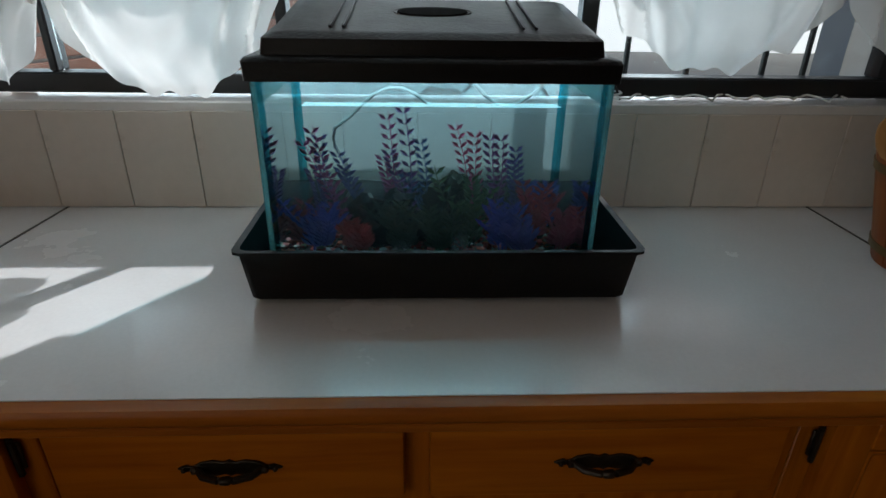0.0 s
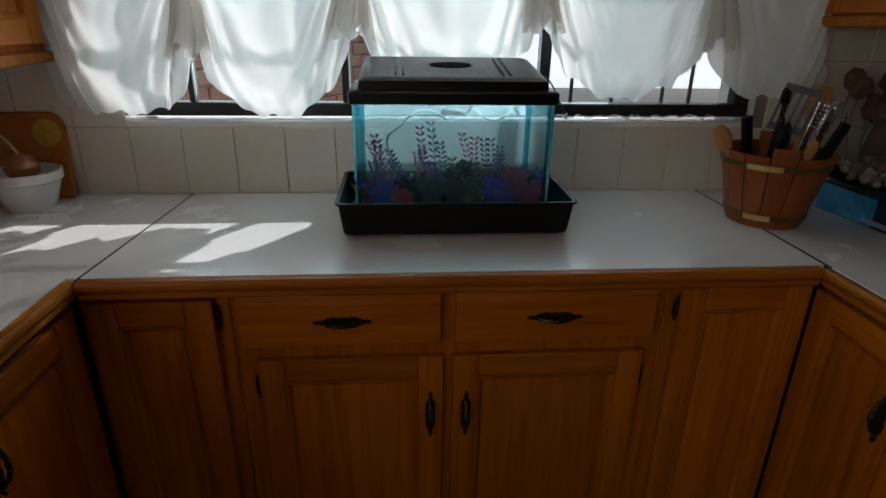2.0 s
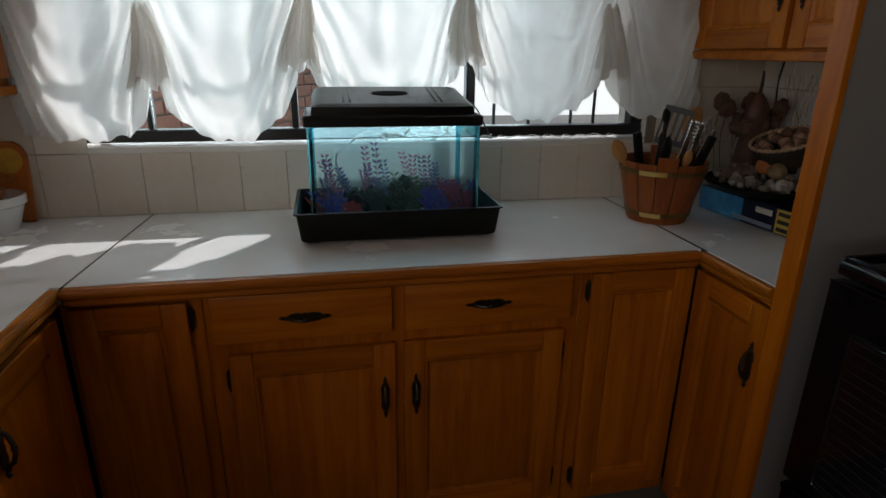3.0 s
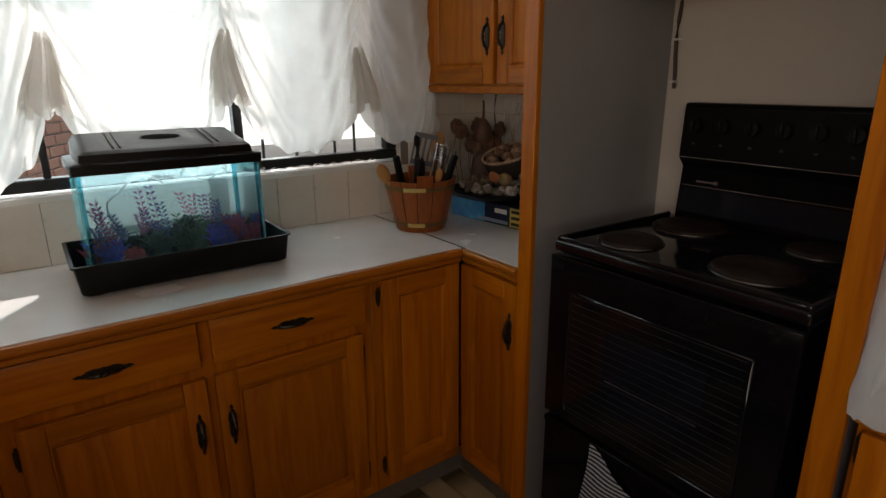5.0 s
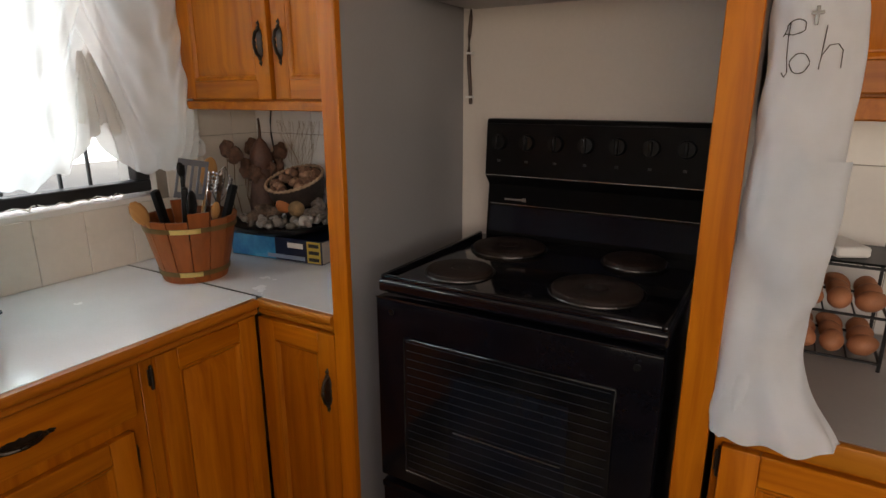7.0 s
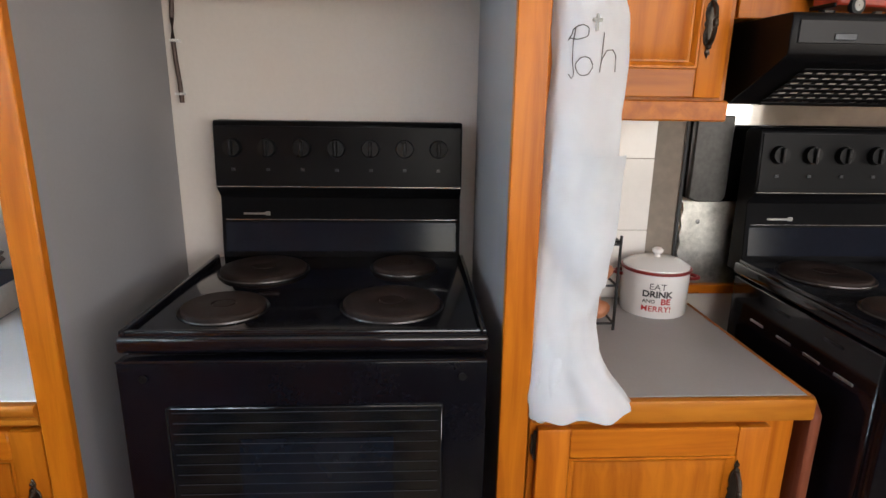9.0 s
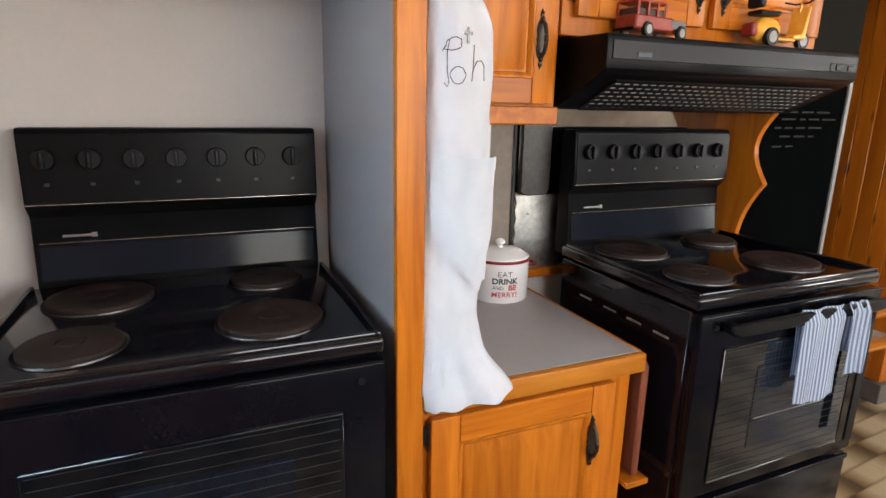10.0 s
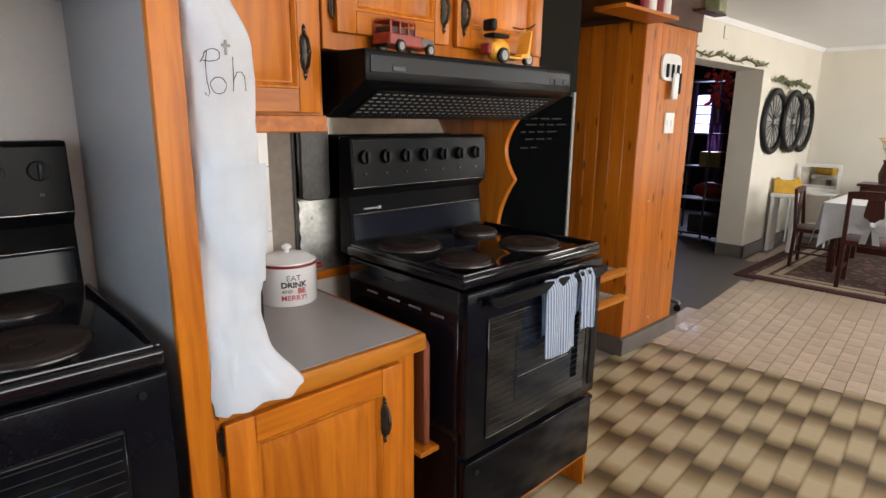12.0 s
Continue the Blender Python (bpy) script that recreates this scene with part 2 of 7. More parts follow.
def woven_floor_material():
    """Glazed tiles printed as a basket weave: each pale strap darkens to brown at both ends."""
    m, n, l, p = nodes_of("basket_weave_tile")
    g = n.new("ShaderNodeNewGeometry")
    s = n.new("ShaderNodeSeparateXYZ")
    l.new(g.outputs["Position"], s.inputs[0])

    def calc(op, a, b=None, c=None):
        q = n.new("ShaderNodeMath")
        q.operation = op
        for i, v in enumerate((a, b, c)):
            if v is None:
                continue
            if hasattr(v, "links"):
                l.new(v, q.inputs[i])
            else:
                q.inputs[i].default_value = v
        return q.outputs[0]

    dx, dy = calc("SUBTRACT", s.outputs[0], FLOOR_X), calc("SUBTRACT", s.outputs[1], FLOOR_Y)
    u = calc("ADD", calc("MULTIPLY", dx, math.cos(FLOOR_TURN)), calc("MULTIPLY", dy, math.sin(FLOOR_TURN)))
    v = calc("SUBTRACT", calc("MULTIPLY", dy, math.cos(FLOOR_TURN)), calc("MULTIPLY", dx, math.sin(FLOOR_TURN)))
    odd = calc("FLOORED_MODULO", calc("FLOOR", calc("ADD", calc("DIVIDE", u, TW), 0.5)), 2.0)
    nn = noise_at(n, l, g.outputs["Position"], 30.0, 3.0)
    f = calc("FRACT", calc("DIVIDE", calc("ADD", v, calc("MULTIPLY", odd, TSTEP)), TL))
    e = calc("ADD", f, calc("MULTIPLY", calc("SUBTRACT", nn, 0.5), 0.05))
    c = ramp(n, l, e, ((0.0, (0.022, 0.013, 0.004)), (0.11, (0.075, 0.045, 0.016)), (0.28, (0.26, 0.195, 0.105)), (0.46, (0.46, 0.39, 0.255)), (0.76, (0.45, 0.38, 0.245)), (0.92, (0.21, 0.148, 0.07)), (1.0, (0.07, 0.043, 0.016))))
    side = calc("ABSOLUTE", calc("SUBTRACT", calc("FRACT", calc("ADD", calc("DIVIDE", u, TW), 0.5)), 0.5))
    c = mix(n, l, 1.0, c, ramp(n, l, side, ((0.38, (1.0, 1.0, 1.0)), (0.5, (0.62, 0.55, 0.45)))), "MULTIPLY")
    c = mix(n, l, 0.12, c, ramp(n, l, noise_at(n, l, g.outputs["Position"], 4.0), ((0.3, (0.30, 0.24, 0.14)), (0.7, (0.50, 0.45, 0.32)))))
    l.new(c, p.inputs["Base Color"])
    p.inputs["Roughness"].default_value, p.inputs["Specular IOR Level"].default_value = 0.42, 0.3
    bump(n, l, p, nn, 0.1, 0.001)
    return m


TW, TL, TSTEP = 0.0935, 0.385, 0.085
FLOOR_X, FLOOR_Y, FLOOR_TURN = 1.262, -2.415, radians(5.0)
weave_tile = woven_floor_material()
beige_tile = paint("beige_floor_tile", (0.50, 0.40, 0.30), 0.3, 0.22, 9.0, 60.0, 0.15, coat=0.2)
beige_light = paint("pale_beige_floor_tile", (0.56, 0.45, 0.345), 0.3, 0.22, 9.0, 60.0, 0.15, coat=0.2)

# ---- mesh helpers ----


def box(bm, x0, y0, z0, x1, y1, z1, bev=0.0, seg=1):
    m = Matrix.LocRotScale(((x0 + x1) / 2, (y0 + y1) / 2, (z0 + z1) / 2), None, (abs(x1 - x0), abs(y1 - y0), abs(z1 - z0)))
    vs = bmesh.ops.create_cube(bm, size=1, matrix=m)["verts"]
    if bev:
        es = list({e for v in vs for e in v.link_edges})
        bmesh.ops.bevel(bm, geom=es, offset=bev, segments=seg, affect="EDGES", profile=0.5)
    return bm


def boxed(x0, y0, z0, x1, y1, z1, bev=0.0, seg=1):
    return box(bmesh.new(), x0, y0, z0, x1, y1, z1, bev, seg)


def rod(bm, a, b, r, r2=None, seg=12):
    a, b = Vector(a), Vector(b)
    d = b - a
    m = Matrix.Translation((a + b) / 2) @ d.to_track_quat("Z", "Y").to_matrix().to_4x4()
    bmesh.ops.create_cone(bm, cap_ends=True, segments=seg, radius1=r, radius2=r if r2 is None else r2, depth=d.length, matrix=m)
    return bm


def ball(bm, c, r, sx=1, sy=1, sz=1, sub=2, turn=(0, 0, 0)):
    m = Matrix.LocRotScale(c, Euler(turn), (sx, sy, sz))
    bmesh.ops.create_icosphere(bm, subdivisions=sub, radius=r, matrix=m)
    return bm


def lathe(bm, profile, seg=40, c=(0, 0, 0), a0=0.0, a1=2 * math.pi):
    """Turns (radius, height) pairs round the z axis."""
    full = a1 - a0 > 6.28
    k = seg if full else seg + 1
    rings = [[bm.verts.new((c[0] + r * math.cos(a0 + (a1 - a0) * i / seg), c[1] + r * math.sin(a0 + (a1 - a0) * i / seg), c[2] + z)) for i in range(k)] for r, z in profile]
    for p, q in zip(rings, rings[1:]):
        for i in range(seg):
            j = (i + 1) % k
            bm.faces.new((p[i], p[j], q[j], q[i]))
    return bm


def tube(bm, pts, r, seg=8, taper=1.0):
    """A round cord through points."""
    pts = [Vector(p) for p in pts]
    rings = []
    for i, p in enumerate(pts):
        d = (pts[min(i + 1, len(pts) - 1)] - pts[max(i - 1, 0)]).normalized()
        q = d.to_track_quat("Z", "Y")
        rr = r * (1 + (taper - 1) * i / max(1, len(pts) - 1))
        rings.append([bm.verts.new(p + q @ Vector((rr * math.cos(a), rr * math.sin(a), 0))) for a in (2 * math.pi * k / seg for k in range(seg))])
    for a, b in zip(rings, rings[1:]):
        for k in range(seg):
            bm.faces.new((a[k], a[(k + 1) % seg], b[(k + 1) % seg], b[k]))
    bm.faces.new(rings[0][::-1])
    bm.faces.new(rings[-1])
    return bm


def prism(bm, outline, lo, hi, axis="y", bev=0.0):
    """A closed outline, drawn in the two other axes, drawn out from lo to hi along one axis."""
    def at(u, v, w):
        return {"x": (w, u, v), "y": (u, w, v), "z": (u, v, w)}[axis]
    a = [bm.verts.new(at(u, v, lo)) for u, v in outline]
    b = [bm.verts.new(at(u, v, hi)) for u, v in outline]
    fs = [bm.faces.new(a), bm.faces.new(b[::-1])]
    for i in range(len(a)):
        j = (i + 1) % len(a)
        fs.append(bm.faces.new((a[i], b[i], b[j], a[j])))
    bmesh.ops.recalc_face_normals(bm, faces=fs)
    if bev:
        bmesh.ops.bevel(bm, geom=list({e for f in fs for e in f.edges}), offset=bev, segments=1, affect="EDGES")
    return bm


def sheet(bm, nu, nv, f, thick=0.0):
    """A grid sheet f(u, v), u and v from 0 to 1, with some thickness."""
    g = [[bm.verts.new(f(i / nu, j / nv)) for j in range(nv + 1)] for i in range(nu + 1)]
    fs = [bm.faces.new((g[i][j], g[i + 1][j], g[i + 1][j + 1], g[i][j + 1])) for i in range(nu) for j in range(nv)]
    if thick:
        bmesh.ops.solidify(bm, geom=fs, thickness=thick)
    return bm


def finish(name, bm, material, smooth=True):
    me = bpy.data.meshes.new(name)
    bm.normal_update()
    bm.to_mesh(me)
    bm.free()
    me.materials.append(material)
    if smooth:
        me.polygons.foreach_set("use_smooth", [True] * len(me.polygons))
        me.set_sharp_from_angle(angle=radians(38))
    return me


def part(name, bm, material, parent, label="", smooth=True, at=None):
    ob = new(name, finish(name, bm, material, smooth))
    ob.parent = parent
    if at is not None:
        ob.matrix_basis = at
    return tagged(ob, label)


def thing(name, label, category, at=None, group="", kind=""):
    ob = new(name)
    ob.empty_display_size = 0.05
    if at is not None:
        ob.matrix_basis = at
    return tagged(ob, label, category, group, kind)


def solid(name, bm, material, label, category, at=None, group="", kind="", smooth=True):
    """A thing of one mesh."""
    ob = new(name, finish(name, bm, material, smooth))
    if at is not None:
        ob.matrix_basis = at
    return tagged(ob, label, category, group, kind)


def shared(name, mesh, parent, at):
    ob = new(name, mesh)
    ob.parent = parent
    ob.matrix_basis = at
    return ob


def setting(name, bm, material, label, category="wall"):
    return solid(name, bm, material, label, category, kind="structure", smooth=False)


def letters(text, size, material, parent, at, name="lettering", depth=0.0006, wrap=0.0, bold=0.0):
    """Writing as a mesh, centred, in its own x-z plane facing -y; wrap: radius of a drum that it goes round."""
    cu = bpy.data.curves.new(name, "FONT")
    cu.body, cu.size, cu.extrude, cu.align_x, cu.offset = text, size, depth, "CENTER", bold
    tmp = new(name, cu)
    dg = bpy.context.evaluated_depsgraph_get()
    me = bpy.data.meshes.new_from_object(tmp.evaluated_get(dg))
    bpy.data.objects.remove(tmp)
    for v in me.vertices:
        x, y, z = v.co
        if wrap:
            a = x / wrap
            v.co = ((wrap + z) * math.sin(a), wrap - (wrap + z) * math.cos(a), y)
        else:
            v.co = (x, -z, y)
    me.materials.clear()
    me.materials.append(material)
    ob = new(name, me)
    ob.parent = parent
    ob.matrix_basis = at
    return ob


# ---- structure ----
WALL_N, WALL_E, WALL_W = 1.50, 1.80, -0.86
CEIL = 2.42
DY = -7.95
bm = bmesh.new()
WX0, WX1, WZ0, WZ1 = -0.415, 1.375, 1.088, 2.08
box(bm, -1.1, WALL_N, 0, WX0, WALL_N + 0.2, CEIL)
box(bm, WX1, WALL_N, 0, 2.0, WALL_N + 0.2, CEIL)
box(bm, WX0, WALL_N, 0, WX1, WALL_N + 0.2, WZ0)
box(bm, WX0, WALL_N, WZ1, WX1, WALL_N + 0.2, CEIL)
wall_n = setting("wall_north", bm, wall_white, "white painted kitchen wall with a window opening")
bm = bmesh.new()
box(bm, WALL_E, -1.46, 0, WALL_E + 0.15, WALL_N, CEIL)
setting("wall_east_end", boxed(WALL_E, -2.10, 0, WALL_E + 0.15, -1.46, CEIL), wall_dim_olive, "dark olive wall end with a chalkboard")
wall_e = setting("wall_east", bm, wall_white, "white painted kitchen wall behind the stoves")
bm = bmesh.new()
box(bm, WALL_W - 0.15, -0.05, 0, WALL_W, WALL_N, CEIL)
box(bm, WALL_W - 0.15, -3.65, 0, WALL_W, -2.45, CEIL)
box(bm, WALL_W - 0.15, -2.45, 0, WALL_W, -0.05, 0.95)
box(bm, WALL_W - 0.15, -2.45, 2.1, WALL_W, -0.05, CEIL)
wall_w = setting("wall_west", bm, wall_white, "white painted kitchen side wall with a window")
setting("wall_dining_return", boxed(-1.55, -3.65, 0, WALL_W - 0.15, -3.5, CEIL), wall_cream, "cream wall return")
bm = bmesh.new()
box(bm, -1.55, -4.8, 0, -1.4, -3.65, CEIL)
box(bm, -1.55, DY, 0, -1.4, -7.2, CEIL)
box(bm, -1.55, -7.2, 0, -1.4, -4.8, 0.8)
box(bm, -1.55, -7.2, 2.1, -1.4, -4.8, CEIL)
setting("wall_dining_west", bm, wall_cream, "cream dining room wall with a wide window")
setting("wall_dining_south", boxed(-1.55, DY - 0.15, 0, 2.36, DY, CEIL), wall_cream, "cream dining room end wall")
bm = bmesh.new()
box(bm, 2.36, DY - 0.15, 0, 2.62, -6.1, CEIL)
box(bm, 2.36, -6.1, 1.89, 2.62, -3.5, CEIL)
setting("wall_dining_east", bm, wall_cream, "cream dining room wall with a wide doorway")
# Lounge walls take the near-black tone in place of low light.
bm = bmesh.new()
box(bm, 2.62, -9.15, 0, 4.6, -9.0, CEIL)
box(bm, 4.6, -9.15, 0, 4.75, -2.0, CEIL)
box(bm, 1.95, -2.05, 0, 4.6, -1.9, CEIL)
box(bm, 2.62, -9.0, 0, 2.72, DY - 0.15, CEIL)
setting("wall_lounge", bm, wall_dim_olive, "lounge walls beyond the doorway, dimness put into their colour")
setting("ceiling", boxed(-2.6, -9.15, CEIL, 4.75, 1.7, CEIL + 0.1), ceiling_white, "white painted ceiling", "ceiling")
setting("ceiling_dining", boxed(-1.4, DY, 2.24, 2.36, -3.6, 2.26), ceiling_white, "white painted dining room ceiling", "ceiling")
bm = bmesh.new()
prism(bm, ((2.32, 2.24), (2.36, 2.24), (2.36, 2.20), (2.35, 2.20)), DY, -3.6, "y")
prism(bm, ((DY, 2.24), (DY + 0.04, 2.24), (DY + 0.01, 2.20), (DY, 2.20)), -1.4, 2.32, "x")
setting("trim_cornice", bm, ceiling_white, "white plaster cornice along the ceiling", "cornice")
setting("trim_picture_rail", boxed(-1.4, DY, 1.86, 2.36, DY + 0.012, 1.885), wall_cream, "cream picture rail on the end wall", "rail")
floor = setting("floor", boxed(-2.6, -9.15, -0.1, 4.75, 1.7, -0.006), grout, "tiled kitchen and dining floor", "floor")
setting("floor_slate", boxed(1.95, -9.0, -0.005, 4.6, -3.5, 0.0), slate, "dark slate floor of the lounge", "floor")
bm = bmesh.new()
box(bm, 1.86, -3.54, 0, 2.40, -2.83, 0.105, 0.004)
box(bm, 2.335, DY, 0, 2.36, -6.09, 0.13, 0.003)
box(bm, 2.335, -6.115, 0, 2.62, -6.09, 0.13, 0.003)
setting("baseboard_stone", bm, stone_grey, "grey stone skirting round the column and wall", "skirting")

# outdoors beyond the kitchen window
setting("ground", boxed(-60, 1.7, -0.4, 60, 120, -0.15), concrete, "pale sunlit paving outside the window", "ground")

# window
win = thing("window_1", "black steel kitchen window with upright burglar bars", "window", kind="structure")
bm = bmesh.new()
box(bm, WX0, 1.525, 1.112, WX1, 1.575, 1.148, 0.004)
box(bm, WX0, 1.525, 2.04, WX1, 1.575, WZ1, 0.004)
for x in (WX0, WX1 - 0.045):
    box(bm, x, 1.527, 1.148, x + 0.045, 1.573, 2.04, 0.004)
box(bm, 0.745, 1.53, 1.148, 0.775, 1.572, 2.04, 0.003)
box(bm, 0.195, 1.53, 1.148, 0.215, 1.572, 2.04, 0.003)
box(bm, -0.22, 1.53, 1.148, -0.205, 1.572, 2.04, 0.003)
part("window_frame", bm, iron_black, win, "black painted steel frame")
for x in (0.86, 0.985, 1.14, 1.225):
    part("burglar_bar", rod(bmesh.new(), (x, 1.60, 1.12), (x, 1.60, 2.05), 0.006, seg=8), iron_black, win)
for z in (1.42, 1.72):
    part("glazing_bar", boxed(WX0 + 0.04, 1.588, z, WX1 - 0.04, 1.612, z + 0.012), iron_black, win)
pane_glass = glass("window_glass", (0.93, 0.96, 0.96))
for x0, x1 in ((WX0 + 0.045, -0.22), (-0.205, 0.195), (0.215, 0.745), (0.775, WX1 - 0.045)):
    ob = part("pane", boxed(x0, 1.548, 1.148, x1, 1.552, 2.04), pane_glass, win)
    ob.visible_shadow = False
part("window_sill", boxed(WX0, 1.492, 1.085, WX1, 1.70, 1.105, 0.003), tile_white, win, "white glazed tile ledge")


# ---- kitchen cabinets ----


def pull(parent, x, z, upright=True, y=0.0, size=0.125):
    """Ornate cast pull on a back plate: leaf-shaped ends and a raised grip."""
    bm = bmesh.new()
    h = size / 2
    pts = [(0, -h), (0.005, -h * 0.82), (0.0025, -h * 0.7), (0.009, -h * 0.55), (0.012, -h * 0.3), (0.009, -h * 0.1), (0.0125, 0)]
    half = [(u, v) for u, v in pts]
    out = half + [(u, -v) for u, v in half[::-1][1:]]
    out = out + [(-u, v) for u, v in out[::-1][1:-1]]
    prism(bm, out, -0.004, 0.0, "y", 0.001)
    tube(bm, [(0, -0.003, -h * 0.62), (0, -0.016, -h * 0.45), (0, -0.022, -h * 0.15), (0, -0.022, h * 0.15), (0, -0.016, h * 0.45), (0, -0.003, h * 0.62)], 0.0045, 8)
    for s in (-1, 1):
        ball(bm, (0, -0.005, s * h * 0.66), 0.006, sub=1)
        ball(bm, (0, -0.006, s * h * 0.86), 0.0035, sub=1)
    ball(bm, (0, -0.022, 0), 0.007, 0.9, 0.9, 1.6, sub=1)
    if not upright:
        bmesh.ops.rotate(bm, verts=bm.verts, cent=(0, 0, 0), matrix=Matrix.Rotation(radians(90), 3, "Y"))
    bmesh.ops.translate(bm, verts=bm.verts, vec=(x, y, z))
    return part("handle", bm, bronze, parent, "dark bronze ornate pull")


def hinge(parent, x, z, y=0.0):
    bm = bmesh.new()
    rod(bm, (x, y - 0.004, z - 0.024), (x, y - 0.004, z + 0.024), 0.004, seg=8)
    box(bm, x - 0.007, y - 0.003, z - 0.02, x + 0.007, y + 0.001, z + 0.02, 0.0008)
    for s in (-1, 1):
        ball(bm, (x, y - 0.004, z + s * 0.027), 0.0045, sub=1)
    return part("hinge", bm, bronze, parent, "dark bronze butt hinge")


def door(parent, x0, z0, x1, z1, mat, handle=None, drawer=False, arch=False, hinges=None, y=0.0, stile=0.055):
    """Raised-panel front on the plane y, facing -y."""
    t = 0.02
    if drawer:
        ob = part("drawer_front", boxed(x0, y - t, z0, x1, y, z1, 0.006, 2), mat, parent)
    else:
        s = stile
        ob = part("door", boxed(x0 + 0.004, y - 0.0095, z0 + 0.004, x1 - 0.004, y - 0.0005, z1 - 0.004), mat, parent)
        for u in (x0, x1 - s):
            part("stile", boxed(u, y - t, z0, u + s, y, z1, 0.0035, 2), oak_z, ob)
        rail = oak_x if mat in (oak_z, oak_x) else mat
        for v in (z0, z1 - s):
            part("rail", boxed(x0 + s, y - t + 0.0006, v, x1 - s, y, v + s, 0.0025), rail, ob)
        bd_ = bmesh.new()
        rings = []
        for k, (o, dy) in enumerate(((0.0, 0.0185), (0.004, 0.019), (0.009, 0.015), (0.012, 0.0098))):
            rings.append([bd_.verts.new((u, y - dy, v)) for u, v in ((x0 + s + o, z0 + s + o), (x1 - s - o, z0 + s + o), (x1 - s - o, z1 - s - o), (x0 + s + o, z1 - s - o))])
        for p, q in zip(rings, rings[1:]):
            for i in range(4):
                bd_.faces.new((p[i], p[(i + 1) % 4], q[(i + 1) % 4], q[i]))
        part("bead", bd_, mat, ob)
        g, e = 0.016, 0.030
        pn_ = bmesh.new()
        rings = []
        for o, dy in ((0.0, 0.0098), (0.003, 0.0112), (e - 0.004, 0.0165), (e, 0.0178)):
            rings.append([pn_.verts.new((u, y - dy, v)) for u, v in ((x0 + s + g + o, z0 + s + g + o), (x1 - s - g - o, z0 + s + g + o), (x1 - s - g - o, z1 - s - g - o), (x0 + s + g + o, z1 - s - g - o))])
        for p, q in zip(rings, rings[1:]):
            for i in range(4):
                pn_.faces.new((p[i], p[(i + 1) % 4], q[(i + 1) % 4], q[i]))
        pn_.faces.new(rings[-1])
        part("raised_panel", pn_, mat, ob)
    if handle:
        pull(ob, handle[0], handle[1], not drawer, y - t)
    for hx, hz in hinges or ():
        hinge(ob, hx, hz, y - 0.004)
    return ob


def carcass(parent, x0, z0, x1, z1, depth, mat, inner=None):
    bm = boxed(x0, 0.0005, z0, x1, depth, z1, 0.002)
    return part("body", bm, mat, parent)


def facing(x, y, z, way):
    return pose(x, y, z, 0, 0, {"south": 0, "west": -90, "east": 90}[way])


FY = 0.962
# run under the window: corner unit, drawer unit, corner unit
unit = thing("corner_cabinet", "dark-stained oak corner cabinet under the counter, closed", "cabinet", facing(0, FY, 0, "south"))
carcass(unit, -0.30, 0.10, -0.005, 0.858, 0.50, oak_z)
door(unit, -0.28, 0.15, -0.035, 0.835, oak_z, hinges=((-0.03, 0.79), (-0.03, 0.20)))
unit = thing("drawer_cabinet", "oak base cabinet with two drawers over two doors", "cabinet", facing(0, FY, 0, "south"))
carcass(unit, -0.004, 0.10, 0.925, 0.858, 0.50, oak_z)
door(unit, 0.012, 0.722, 0.432, 0.845, oak_x, (0.225, 0.782), True)
door(unit, 0.462, 0.722, 0.90, 0.845, oak_x, (0.675, 0.782), True)
door(unit, 0.04, 0.15, 0.437, 0.69, oak_z, (0.409, 0.54), hinges=((0.036, 0.62), (0.036, 0.21)))
door(unit, 0.459, 0.15, 0.885, 0.69, oak_z, (0.489, 0.54), hinges=((0.889, 0.62), (0.889, 0.21)))
unit = thing("corner_cabinet", "oak corner cabinet beside the drawers, closed", "cabinet", facing(0, FY, 0, "south"))
carcass(unit, 0.926, 0.10, 1.262, 0.858, 0.50, oak_z)
door(unit, 0.955, 0.15, 1.245, 0.842, oak_z, hinges=((0.948, 0.79), (0.948, 0.20)))
# side run by the stove
EX = 1.263
unit = thing("corner_cabinet", "orange oak cabinet door unit beside the stove panel", "cabinet", facing(EX, 0.94, 0, "west"))
carcass(unit, 0.0, 0.10, 0.278, 0.858, 0.50, oak_z)
door(unit, 0.008, 0.12, 0.272, 0.842, oak_z, (0.246, 0.69), stile=0.055)
# run on the other side
unit = thing("base_cabinet", "oak base cabinet on the side run, closed", "cabinet", facing(-0.30, 0.0, 0, "east"))
carcass(unit, -0.5, 0.10, 0.94, 0.858, 0.50, oak_z)
door(unit, 0.30, 0.15, 0.90, 0.84, oak_z, (0.62, 0.725))
door(unit, -0.42, 0.15, 0.26, 0.84, oak_z, (0.2, 0.725))
setting("baseboard_plinth", box(box(boxed(-0.35, 1.0, 0, 1.30, 1.45, 0.10), 1.30, 0.655, 0, 1.78, 1.0, 0.10), -0.85, -0.5, 0, -0.35, 1.45, 0.10), stone_grey, "dark recessed plinth under the cabinets", "plinth")

# counters
def nosing(bm, a, b, side, axis):
    """Moulded wooden edge strip between a and b."""
    prof = [(0, 0.857), (0.010, 0.857), (0.015, 0.862), (0.015, 0.870), (0.011, 0.873), (0.019, 0.877), (0.022, 0.883), (0.022, 0.893), (0.018, 0.8985), (0, 0.8985)]
    if axis == "x":
        prism(bm, [(side - u, v) for u, v in prof], a, b, "x")
    else:
        prism(bm, [(side + u, v) for u, v in prof], a, b, "y")
    return bm


